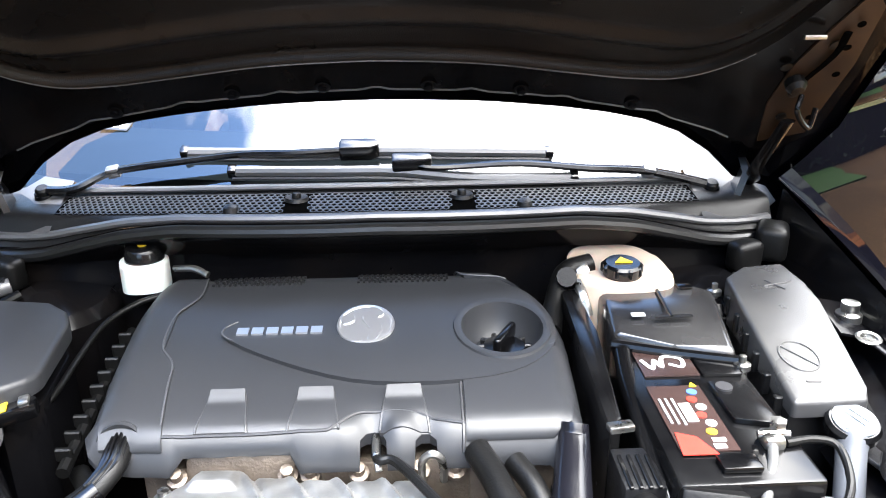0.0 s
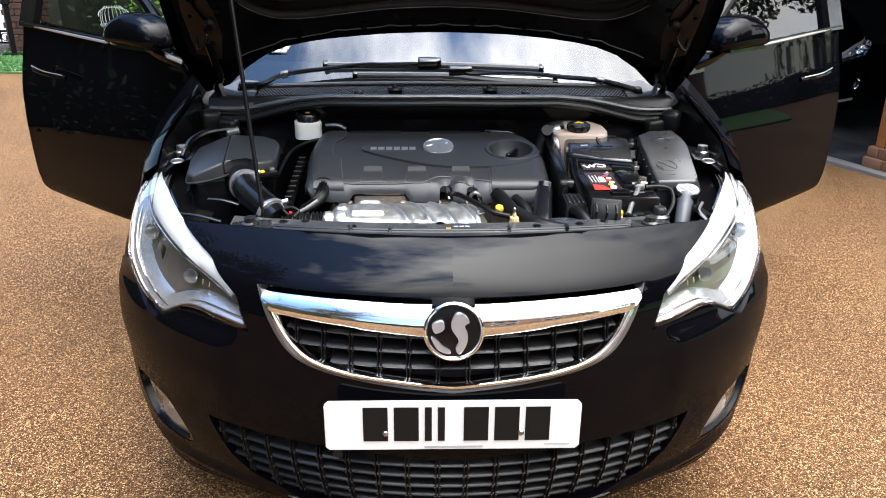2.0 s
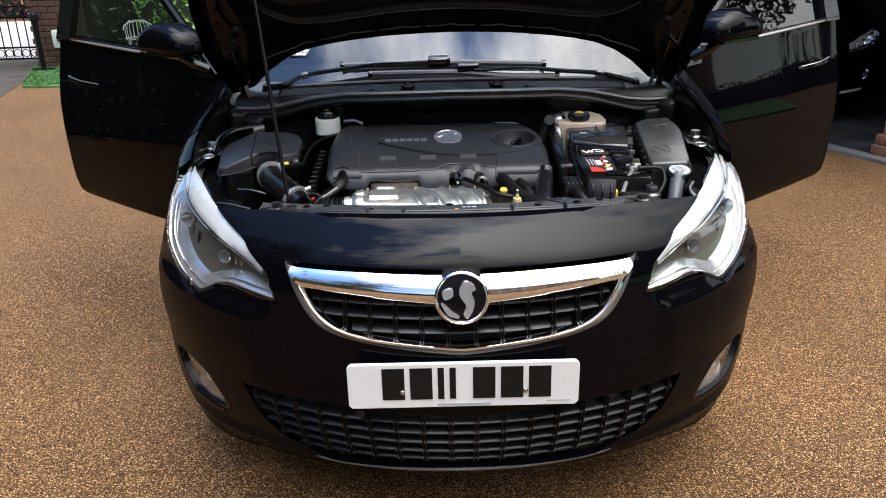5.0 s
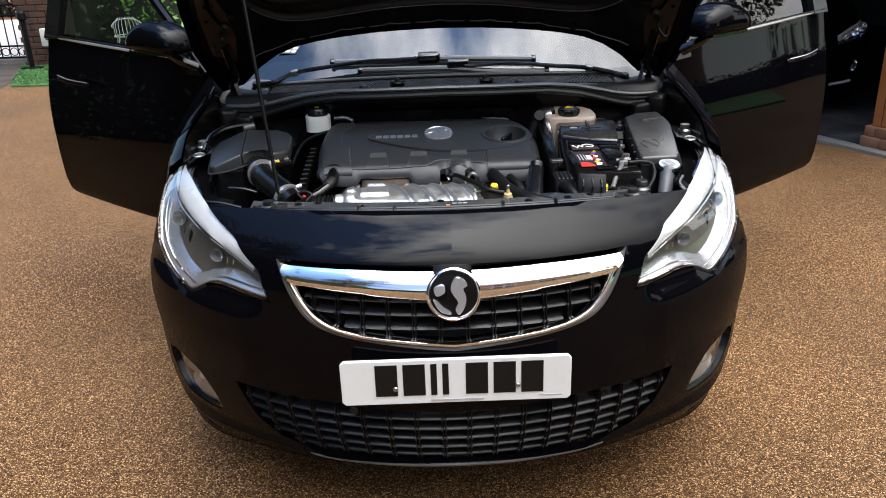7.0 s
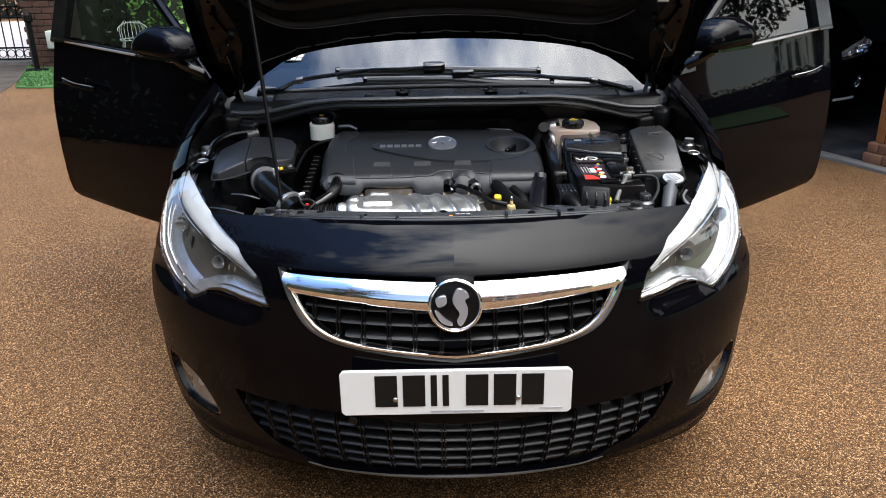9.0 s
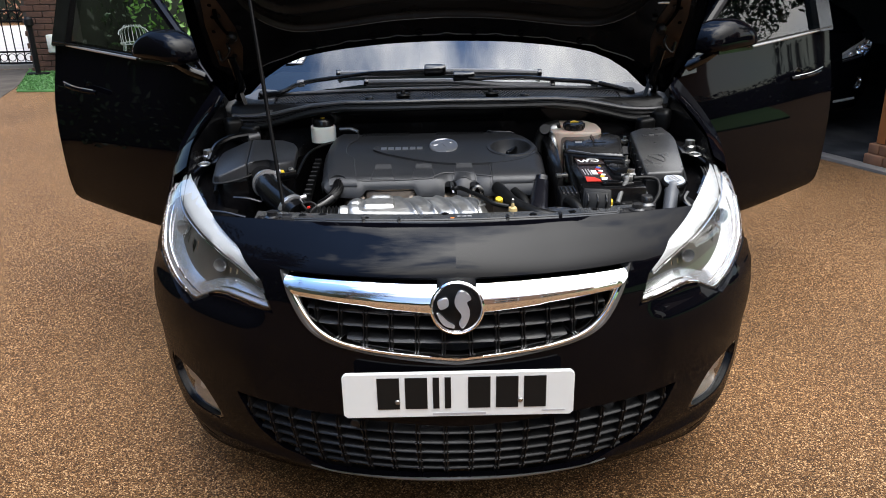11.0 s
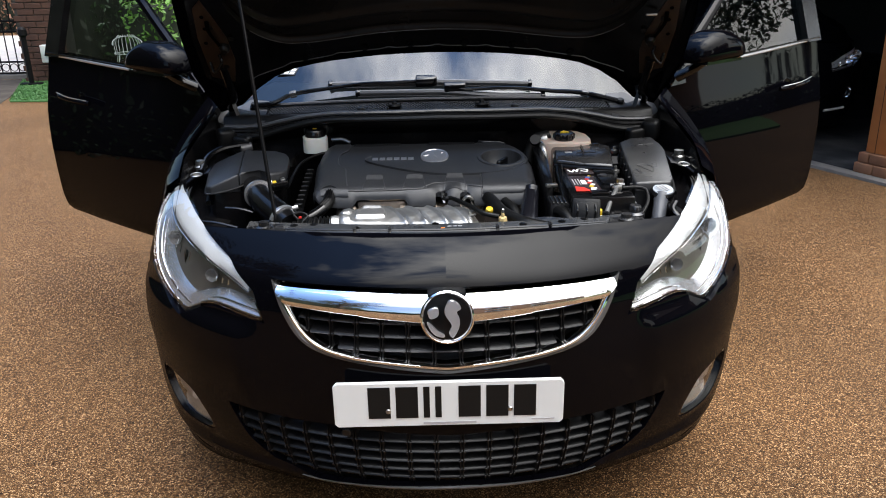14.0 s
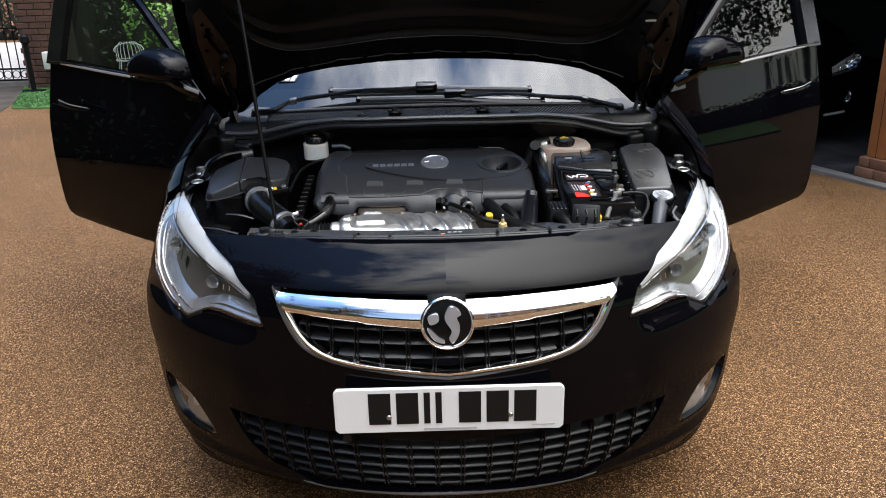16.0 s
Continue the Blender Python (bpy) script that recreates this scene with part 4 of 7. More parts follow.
roof_rows = []
for y, z, w in ((1.84, 1.455, .565), (2.1, 1.49, .58), (2.6, 1.51, .585), (3.2, 1.49, .57), (3.7, 1.43, .54), (4.0, 1.36, .50)):
    roof_rows.append([Vector((x * w, y + .10 * x * x * (1 if y < 2 else -.5), z - .05 * x * x - .03 * x ** 4)) for x in lin(-1, 1, 17)])
part("roof", loft(roof_rows, thick=.02), PAINT, car, "glossy black roof", 70)
for side in (-1, 1):
    pillar = loft([[Vector((.68 + .05 * c, 1.26 + .05 * c, 1.03)), Vector((.655 + .05 * c, 1.55 + .05 * c, 1.21)), Vector((.57 + .06 * c, 1.86 + .06 * c, 1.455))] for c in (0, .5, 1, 1.6)], thick=.02)
    part("pillar", sided(pillar, side), PAINT, car, "", 60)
    rear_side = loft([[Vector((.905, y, .22)) for y in (2.58, 2.9, 3.28)], [Vector((.907, y, z)) for y, z in ((2.58, .6), (2.9, .62), (3.28, .62))],
                      [Vector((.90, y, z)) for y, z in ((2.58, .85), (3.0, .87), (3.5, .9))], [Vector((.86, y, z)) for y, z in ((2.58, 1.03), (3.1, 1.05), (3.7, 1.07))]], thick=.02)
    part("rear_door", sided(rear_side, side), PAINT, car, "black closed rear door", 60)
    rear_wing = loft([[Vector((.907, 3.28, .62)), Vector((.907, 3.6, .72)), Vector((.90, 3.95, .60)), Vector((.84, 4.25, .40)), Vector((.70, 4.40, .35))],
                      [Vector((.90, 3.5, .9)), Vector((.89, 3.7, .92)), Vector((.87, 3.95, .92)), Vector((.80, 4.22, .85)), Vector((.66, 4.38, .80))],
                      [Vector((.86, 3.7, 1.07)), Vector((.83, 3.85, 1.09)), Vector((.78, 4.0, 1.10)), Vector((.70, 4.15, 1.08)), Vector((.6, 4.25, 1.05))],
                      [Vector((.60, 3.7, 1.42)), Vector((.585, 3.85, 1.40)), Vector((.56, 3.95, 1.36)), Vector((.53, 4.02, 1.33)), Vector((.5, 4.06, 1.30))]], thick=.02)
    part("rear_wing", sided(rear_wing, side), PAINT, car, "", 60)
    part("rear_side_window", sided(loft([[Vector((.855, 2.62, 1.04)), Vector((.84, 3.15, 1.06)), Vector((.82, 3.66, 1.08))], [Vector((.61, 2.62, 1.47)), Vector((.60, 3.15, 1.46)), Vector((.60, 3.66, 1.42))]]), side), SIDEGLASS, car, "dark rear side window")
    part("centre_pillar", sided(loft([[Vector((.90, 2.5, .22)), Vector((.87, 2.5, 1.03)), Vector((.60, 2.5, 1.48))], [Vector((.90, 2.6, .22)), Vector((.87, 2.6, 1.03)), Vector((.60, 2.6, 1.48))]], thick=.03), side), PAINT_IN, car)
    part("sill", box(side * .84 - .05, 1.30, .17, side * .84 + .05, 3.30, .30, .02), PAINT, car, "black door sill")
    for yy in (.935, 3.62):
        wheel = part("wheel", lathe([(.20, -.10), (.30, -.098), (.318, -.08), (.32, 0), (.318, .08), (.30, .098), (.21, .10), (.205, .075)], (side * .765, yy, .32), (side, 0, 0), 40), TYRE, car, "black tyre on an alloy rim")
        part("rim", lathe([(.05, .07), (.06, .085), (.19, .07), (.208, .10), (.215, .095), (.205, -.05), (.05, -.05)], (side * .765, yy, .32), (side, 0, 0), 40), RIM, wheel, "silver alloy rim")
        for k in range(5):
            a = 2 * math.pi * k / 5
            sp = box(-.022, .04, .075, .022, .20, .095, .006)
            part("spoke", turned(sp, Matrix.Translation((side * .765, yy, .32)) @ pose(0, 0, 0, 0, 90 * side, 0) @ Matrix.Rotation(a, 4, 'Z')), RIM, wheel)
part("tailgate", loft([[Vector((x * w, y + .12 * -x * x, z)) for x in lin(-1, 1, 9)] for y, z, w in ((4.38, .55, .72), (4.36, .80, .70), (4.27, 1.03, .64), (4.06, 1.32, .5))], thick=.02), PAINT, car, "", 60)
part("rear_bumper", loft([[Vector((x * .84, 4.42 - .25 * x * x, z)) for x in lin(-1, 1, 13)] for z in (.25, .4, .58)], thick=.02), PAINT, car)
part("floor_pan", box(-.80, 1.25, .18, .80, 4.2, .24, .01), PLASTIC, car)
part("dashboard", loft([[Vector((x, y + .25 * x * x, z)) for x in lin(-.66, .66, 17)] for y, z in ((1.20, 1.03), (1.35, 1.05), (1.62, 1.03), (1.72, .93), (1.70, .60))], thick=.02), CABIN, car, "dark dashboard behind the windscreen", 60)
for side in (-1, 1):
    seat = part("front_seat", box(side * .37 - .25, 2.05, .35, side * .37 + .25, 2.55, .55, .06, 3), CABIN, car, "dark front seat")
    part("seat_back", turned(box(-.25, -.07, 0, .25, .07, .62, .06, 3), pose(side * .37, 2.62, .5, -14, 0, 0)), CABIN, seat)
    part("head_rest", turned(box(-.13, -.05, 0, .13, .05, .18, .04, 3), pose(side * .37, 2.80, 1.13, -10, 0, 0)), CABIN, seat)
part("rear_bench", box(-.65, 3.05, .35, .65, 3.75, .95, .07, 3), CABIN, car)

# ---------------------------------------------------------------- open front doors
DOOR_DIR = Vector((.79, .613, 0)).normalized()
DOOR_OUT = Vector((.613, -.79, 0)).normalized()
DOOR_H = Vector((.868, 1.475, 0))


def dp(l, o, z):
    return DOOR_H + l * DOOR_DIR + o * DOOR_OUT + Vector((0, 0, z))


def belt(l):
    return 1.056 + .046 * l / 1.2


def door_off(z, l):
    o = float(np.interp(z, [.335, .355, .385, .45, .56, .70, .78, .85, .92, 1.0, 1.10], [-.06, -.03, -.012, -.002, .004, .006, .004, -.004, -.016, -.034, -.052]))
    return o + .02 * math.sin(math.pi * min(1, max(0, l / 1.2)))


for side in (-1, 1):
    def rear_l(z):
        return float(np.interp(z, [.35, .375, .43, .55, .80, 1.10], [1.185, 1.215, 1.225, 1.225, 1.225, 1.215]))
    zs = [.352, .360, .372, .392, .42, .47, .55, .65, .74, .785, .80, .815, .83, .845, .88, .93, .97, 1.0]
    rows = []
    for f in zs + ['belt']:
        row = []
        for k in range(25):
            t = k / 24
            z0 = 1.0 if f == 'belt' else f
            l = t * rear_l(z0)
            z = (z0 - .352) / (1.0 - .352) * (belt(l) - .352 - .01 * t) + .352 + .01 * t
            row.append(dp(l, door_off(z, l) + (-.012 if f == 'belt' else 0), z))
        rows.append(row)
    outer = loft(rows)
    inner = loft([[p - .085 * DOOR_OUT for p in r[::4]] for r in rows[::3]])
    rim_pts = loft([[r[-1] for r in rows], [r[-1] - .085 * DOOR_OUT - .02 * DOOR_DIR for r in rows]])
    rim_low = loft([rows[0], [p - .085 * DOOR_OUT for p in rows[0]]])
    door = part("front_door", sided(join(outer, inner, rim_pts, rim_low), side), PAINT, car, "glossy black front door standing wide open", 40)
    # window: glass, frame, chrome strips
    ztop = lambda l: float(np.interp(l, [0, .12, .62, 1.2], [1.056, 1.12, 1.41, 1.46]))
    gl = loft([[dp(l, -.035 - .30 * (z - 1.05), z) for l in lin(.16, 1.10, 12) for z in [belt(l) + .01 + (ztop(l) - belt(l) - .01) * w]] for w in (0, .5, 1)])
    part("window", sided(gl, side), SIDEGLASS, door, "wound-up side window")
    part("window_post", sided(loft([[dp(1.085 + w * .115 - .02 * h, -.022 - .30 * .41 * h, belt(1.15) + .41 * h) for w in (0, .33, .66, 1)] for h in (0, .3, .65, 1)], thick=.03), side), SMOOTHBLK, door, "black window post")
    part("window_frame", sided(tube([dp(.03, -.02, 1.02), dp(.34, -.075, 1.24), dp(.62, -.125, 1.415), dp(.9, -.145, 1.455), dp(1.16, -.148, 1.47)], .02, 8, 6), side), PAINT, door)
    sail = loft([[dp(.02, -.015, 1.01), dp(.16, -.02, 1.015)], [dp(.10, -.03, 1.075), dp(.16, -.04, 1.11)]])
    part("sail_panel", sided(sail, side), SMOOTHBLK, door)
    part("belt_trim", sided(tube([dp(l, door_off(1.06, l) + .006, belt(l) + .006) for l in lin(.12, 1.20, 12)], .007, 8, 2, flat=.8), side), RIM, door, "bright chrome belt strip")
    part("glass_seal", sided(tube([dp(l, -.030, belt(l) + .012) for l in lin(.2, 1.19, 10)], .006, 8, 2), side), SMOOTHBLK, door, "black seal under the glass")
    cup = dp(.90, door_off(.92, .90) - .004, .926)
    hb = tube([dp(.79, .030, .926), dp(.82, .046, .929), dp(.90, .054, .935), dp(.99, .046, .941), dp(1.02, .030, .943)], .012, 10, 5, flat=.9)
    handle = part("door_handle", sided(hb, side), PAINT, door, "black door handle")
    part("handle_strip", sided(tube([dp(.79, .045, .938), dp(.90, .063, .947), dp(1.02, .045, .955)], .0024, 6, 5), side), RIM, handle, "chrome strip")
    cupm = lathe([(.034, -.001), (.031, .001), (.028, -.004), (.001, -.010)], cup, DOOR_OUT, 20)
    part("handle_cup", sided(cupm, side), SMOOTHBLK, handle)
    # mirror
    bm = bmesh.new()
    bmesh.ops.create_uvsphere(bm, u_segments=32, v_segments=18, radius=1.0)
    mid = dp(.128, .105, 1.152)
    for v in bm.verts:
        c = v.co
        s = lambda k: math.copysign(abs(k) ** .75, k)
        l, o, z = s(c.x) * .152, s(c.y) * .085, s(c.z)
        z = z * (.076 if z > 0 else .034)
        z *= 1 - .28 * max(0, (l - .02) / .12)
        v.co = mid + l * DOOR_DIR + o * DOOR_OUT + Vector((0, 0, z - .012 * (l / .12) ** 2))
    mirror = part("door_mirror", sided(bm, side), PAINT, door, "glossy black door mirror", 80)
    part("mirror_base", sided(tube([dp(.07, .0, 1.05), dp(.09, .05, 1.08), dp(.12, .085, 1.115)], lambda t: .035 - .008 * t, 12, 6, flat=.6), side), SMOOTHBLK, mirror)
    part("mirror_foot", sided(loft([[mid + l * DOOR_DIR + o * .06 * DOOR_OUT + Vector((0, 0, -.040)) for l in lin(-.115, .105, 8)] for o in (-1, -.3, .4, 1)], thick=.012), side), SMOOTHBLK, mirror, "matt lower shell")
    part("indicator", sided(tube([mid + .05 * DOOR_DIR + .07 * DOOR_OUT + Vector((0, 0, -.026)), mid + .10 * DOOR_DIR + .05 * DOOR_OUT + Vector((0, 0, -.026))], .006, 8, 3), side), LENS, mirror)
    part("mirror_glass", sided(loft([[mid + l * DOOR_DIR - .083 * DOOR_OUT + Vector((0, 0, z)) for l in (-.10, 0, .09)] for z in (-.035, .045)]), side), SILVERED, mirror)
    part("door_card", sided(loft([[dp(l, -.09, z) for l in (.04, .6, 1.15)] for z in (.38, .68, 1.0)], thick=.02), side), CABIN, door, "dark inner door trim")

# ---------------------------------------------------------------- engine bay shell
bay = part("engine_bay", loft([[(x, 1.0 + .1 * x * x, z) for x in lin(-.74, .74, 9)] for z in (.30, .7, .97)]), PAINT_IN, car, "black painted engine bay bulkhead", 40)
part("undertray", loft([[(-.55, .34, .30), (.55, .34, .30)], [(-.62, 1.05, .30), (.62, 1.05, .30)]]), PAINT_IN, bay)
for side in (-1, 1):
    part("side_wall", loft([[(side * .60, y, .30) for y in (.42, .7, 1.0, 1.16)], [(side * .66, y, .62) for y in (.42, .7, 1.0, 1.16)], [(side * .70, y, .82) for y in (.45, .7, 1.0, 1.16)]]), PAINT_IN, bay)
for side in (-1, 1):
    ledge = loft([[(side * .60, .45, .80), (side * .60, .75, .82), (side * .62, 1.05, .86)], [(side * .70, .47, .825), (side * .735, .75, .865), (side * .72, 1.08, .92)],
                  [(side * .715, .47, .872), (side * .758, .75, .955), (side * .742, 1.1, 1.03)]])
    part("wing_ledge", ledge, PAINT_IN, bay, "", 50)
    part("strut_tower", lathe([(.12, -.2), (.115, -.02), (.10, 0), (.05, .008), (.03, .018), (.001, .018)], (side * .57, .98, .90), (0, 0, 1), 28), PAINT_IN, bay, "dark domed strut tower")
    # bracket, round buffer and slotted plate along the ledge
    part("ledge_bracket", turned(box(-.032, -.05, -.003, .032, .05, .003, .002), pose(side * .722, .80, .908, 8, side * 12, 0)), PAINT_IN, bay, "black steel bracket")
    part("buffer", lathe([(.02, 0), (.02, .012), (.014, .016), (.014, .03), (.001, .032)], (side * .727, .800, .906), (0, 0, 1), 18), STEEL, bay)
    part("ring_bracket", lathe([(.016, 0), (.019, .003), (.016, .005), (.012, .004), (.012, 0)], (side * .724, .735, .906), (0, -.1, 1), 20), STEEL, bay, "bare metal ring")
    part("slot_plate", tube([(side * .730, .72, .905), (side * .742, .68, .898), (side * .748, .64, .892)], .010, 8, 4, flat=.25), PAINT_IN, bay)
    part("lamp_back", box(side * .635 - .045, .38, .70, side * .635 + .045, .46, .80, .015), SMOOTHBLK, bay, "black headlight housing back")
    part("foam_block", turned(box(-.028, -.035, -.035, .028, .035, .03, .014, 3), pose(side * .70, 1.03, .955, 0, 0, side * -25)), RUBBER, bay, "dark foam block", 60)
    part("corner_foam", turned(box(-.03, -.02, -.03, .03, .02, .025, .012, 3), pose(side * .64, 1.0, .94, 0, 0, side * 20)), RUBBER, bay)
    part("wiring", tube([(side * .66, .60, .86), (side * .675, .72, .88), (side * .66, .88, .90), (side * .60, .95, .92)], .008, 8, 6), RUBBER, bay)
    part("seal_flap", loft([[(side * .655, 1.10, .985), (side * .675, 1.16, 1.0)], [(side * .675, 1.10, 1.06), (side * .70, 1.17, 1.075)], [(side * .665, 1.16, 1.13), (side * .69, 1.22, 1.14)]], thick=.012), SEAL, bay, "", 60)
# front slam panel with edge seam, clips, holes, label and latch
# panel colour and patches lightened to stand for the sky's sheen
slam = part("slam_panel", loft([[(x, y + .22 * x * x, z) for x in lin(-.50, .50, 21)] for y, z in ((.2945, .845), (.2955, .862), (.298, .866), (.345, .869), (.353, .863), (.355, .80))], thick=.004), mat("sheen-paled black steel", (.030, .032, .035), .22, spec=.5, coat=.5, stain=(.08, .075, .065), stain_scale=9, stain_amt=.5, rvar=.08), car, "black front cross panel with a warning label", 40)
part("seam_rib", tube([(x, .303 + .20 * x * x, .868) for x in lin(-.41, .41, 15)], .003, 6, 2), SATINBLK, slam, "pale folded edge")
for x in (-.222, -.134, .134, .266):
    part("rib_clip", box(x - .004, .296 + .2 * x * x, .862, x + .004, .318 + .2 * x * x, .875, .002), SATINBLK, slam)
part("radiator", box(-.40, .30, .32, .40, .36, .78, .01), LAMPDARK, slam, "dark radiator")
for x, y in ((-.38, .335), (-.33, .345), (-.22, .325), (-.02, .35), (.2, .325), (.30, .33), (.36, .34), (-.445, .37), (.44, .37)):
    part("fixing", lathe([(.010, 0), (.010, .003), (.006, .005), (.001, .005)], (x, y + .2 * x * x - .004, .866), (0, 0, 1), 12), SMOOTHBLK, slam)
for x in (-.47, .44):
    part("mount_bracket", turned(prism([(-.045, -.03), (.035, -.034), (.05, -.01), (.045, .03), (.01, .034), (-.04, .022)], 0, .006, .002), pose(x + .02, .330, .866, 0, 0, -6 if x > 0 else 6)), SATINBLK, slam, "black steel mount")
    part("mount_bolt", lathe([(.020, 0), (.020, .005), (.013, .008), (.013, .018), (.001, .020)], (x + .02, .333, .871), (0, 0, 1), 18), SATINBLK, slam)
label = part("label", box(.006, .322, .8665, .052, .345, .8675, 0), WHITEPR, slam, "printed label with plain bars", 0)
part("label_bar", box(-.007, .309, .8668, .003, .318, .8682, 0), ORANGE, label, "", 0)
part("label_bar", box(.008, .334, .8668, .014, .342, .8682, 0), RED, label, "", 0)
for k in range(3):
    part("label_bar", box(.018 + k * .011, .335, .8668, .026 + k * .011, .341, .8682, 0), GREYPR, label, "", 0)
    part("label_bar", box(.010 + k * .013, .325, .8668, .020 + k * .013, .330, .8682, 0), GREYPR, label, "", 0)
part("stamped_bar", box(-.075, .322, .8672, -.050, .332, .8685, 0), SATINBLK, slam, "", 0)
for x0, x1 in ((-.24, -.08), (.083, .23)):
    part("apron_plate", loft([[(x, y + .25 * x * x, z) for x in lin(x0, x1, 5)] for y, z in ((.240, .856), (.262, .853), (.286, .851))], thick=.003), STEEL, slam, "bare metal plate", 40)
for x0, x1 in ((-.165, -.145), (-.30, -.255), (.145, .165), (.245, .28)):
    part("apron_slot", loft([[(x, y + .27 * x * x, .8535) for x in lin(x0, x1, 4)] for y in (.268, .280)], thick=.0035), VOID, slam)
part("flange", prism(rounded([(.19, .352), (.247, .384), (.275, .386), (.34, .362), (.33, .345), (.20, .342)], 2), .861, .8675, .002), SATINBLK, slam, "raised steel flange")
latch = part("bonnet_latch", box(-.075, .235, .80, .08, .278, .848, .006), SMOOTHBLK, car, "black bonnet latch with bare metal claws")
for x in (-.045, .0, .04):
    part("claw", tube([(x - .016, .262, .842), (x - .008, .267, .850), (x + .006, .267, .850), (x + .016, .262, .842)], .0042, 8, 4), CASTING, latch)
for x in (-.068, .072):
    part("latch_bolt", lathe([(.008, 0), (.008, .006), (.001, .007)], (x, .252, .848), (0, 0, 1), 6), STEEL, latch)
# apron coloured near-black so that it looks shaded
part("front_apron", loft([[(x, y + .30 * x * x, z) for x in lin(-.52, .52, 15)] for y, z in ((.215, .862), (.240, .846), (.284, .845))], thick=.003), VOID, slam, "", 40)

# ---------------------------------------------------------------- engine and its cover
part("engine_block", box(-.30, .56, .40, .24, .90, .85, .02), CASTING, car, "dark cast engine block")
COVER_B = rounded([(-.325, .452), (-.18, .452), (.0, .452), (.14, .452), (.225, .455), (.252, .50), (.262, .62), (.262, .75), (.232, .84), (.18, .90), (.05, .912), (-.12, .915), (-.27, .912), (-.345, .90), (-.362, .78), (-.352, .60)], 4)
TEAR = rounded([(-.218, .702), (-.17, .765), (-.05, .82), (.08, .843), (.19, .832), (.245, .775), (.252, .70), (.225, .625), (.15, .580), (.0, .575), (-.12, .622)], 4)
COVER_F = [(-.335, .488), (-.320, .480), (-.242, .478), (-.226, .488), (-.10, .488), (-.088, .478), (-.018, .478), (-.017, .494), (-.010, .504), (0, .507), (.009, .503), (.014, .493), (.015, .478),
           (.047, .478), (.049, .492), (.056, .500), (.066, .500), (.074, .492), (.076, .478), (.21, .478)]
COVER_O = COVER_F + [p for p in COVER_B if not (p[1] < .4881 and p[0] < .235)]
edge_np = np.array(dense(COVER_O, .003))
TABS = (-.182, -.073, .036)
WELL = [(.1745 + .0575 * math.cos(a), .697 + .071 * math.sin(a)) for a in lin(0, 2 * math.pi, 41)[:-1]]


def cover_top(x, y, off=0.0):
    d = float(np.sqrt(((edge_np - (x, y)) ** 2).sum(1)).min())
    z = smooth_interp(y, [.470, .478, .486, .50, .515, .55, .585, .60, .75, .90, .93], [.888, .899, .918, .932, .938, .945, .950, .952, .965, .971, .971])
    back = ease(.48, .55, y)
    z -= (.006 + .024 * back) * max(0.0, 1 - d / (.016 + .016 * back)) ** 2
    if off < 0:
        off *= .22 + .78 * back
    return Vector((x * 1.03, y + .048, z - .028 + off))


cover = part("engine_cover", patch(COVER_O, [WELL], cover_top, .013, .036), COVER, car, "dark grey moulded plastic engine cover", 40)


def raised(outline, holes, lift, rim, step=.012):
    return patch(outline, holes, lambda x, y, o: cover_top(x, y, lift(x, y) + o), step, rim)


def on_cover(pts, lift=.0004, r=.0022, steps=6):
    line = [Vector((x, y, 0)) for x, y in pts]
    path = smooth_path(line, steps)
    return tube([cover_top(p.x, p.y, lift) for p in path], r, 6, straight=True)


part("top_panel", raised(TEAR, [WELL], lambda x, y: .006, .008), COVER, cover, "raised drop-shaped panel", 40)
wing_l = [(-.276, .905), (-.272, .82), (-.294, .765), (-.288, .66), (-.266, .63), (-.252, .51), (-.249, .486), (-.322, .488), (-.342, .60), (-.352, .78), (-.336, .89)]
part("end_panel", raised(wing_l, [], lambda x, y: .0035, .005), COVER, cover, "raised end panel", 40)
corner_r = [(.112, .600), (.16, .607), (.205, .622), (.238, .652), (.252, .65), (.250, .55), (.238, .50), (.215, .487), (.110, .487)]
part("corner_panel", raised(corner_r, [], lambda x, y: .0045, .006), COVER, cover, "raised corner panel", 40)
back_r = [(.118, .90), (.132, .870), (.198, .858), (.225, .835), (.222, .86), (.178, .893)]
part("back_panel", raised(back_r, [], lambda x, y: .006, .008), COVER, cover, "", 40)
for tx in TABS:
    shape = [(tx - .021, .561), (tx + .021, .561), (tx + .029, .501), (tx - .030, .501)]
    part("tab", raised(shape, [], lambda x, y: float(np.interp(y, [.50, .546, .5475, .562], [.0008, .0034, .0046, .0118])), .012, .004), COVER, cover, "raised tab", 18)
# shadow edges at both sides of each tab, drawn as thin tubes
for tx in TABS:
    for s_ in (-1, 1):
        part("tab_joint", on_cover([(tx + s_ * .0215, .563), (tx + s_ * .025, .535), (tx + s_ * .0305, .500)], .0012, .0016), LAMPDARK, cover, "drawn shadow line beside a tab")
bm = bmesh.new()
rows_ = []
for kx, kz in ((1.0, .006), (.985, .0092), (.90, .0098), (.835, .008), (.80, -.004), (.72, -.026), (.62, -.036)):
    rows_.append([bm.verts.new(cover_top(.1745 + .069 * kx * math.cos(a), .697 + .083 * kx * math.sin(a), kz) if kx > .8 else Vector((.1797 + .071 * kx * math.cos(a), .745 + .083 * kx * math.sin(a), .932 + kz))) for a in lin(0, 2 * math.pi, 41)[:-1]])
for p, q in zip(rows_, rows_[1:]):
    for k in range(40):
        bm.faces.new((p[k], p[(k + 1) % 40], q[(k + 1) % 40], q[k]))
bm.faces.new(rows_[-1])
bmesh.ops.recalc_face_normals(bm, faces=bm.faces)
part("filler_well", bm, COVER, cover, "round well for the oil filler", 40)


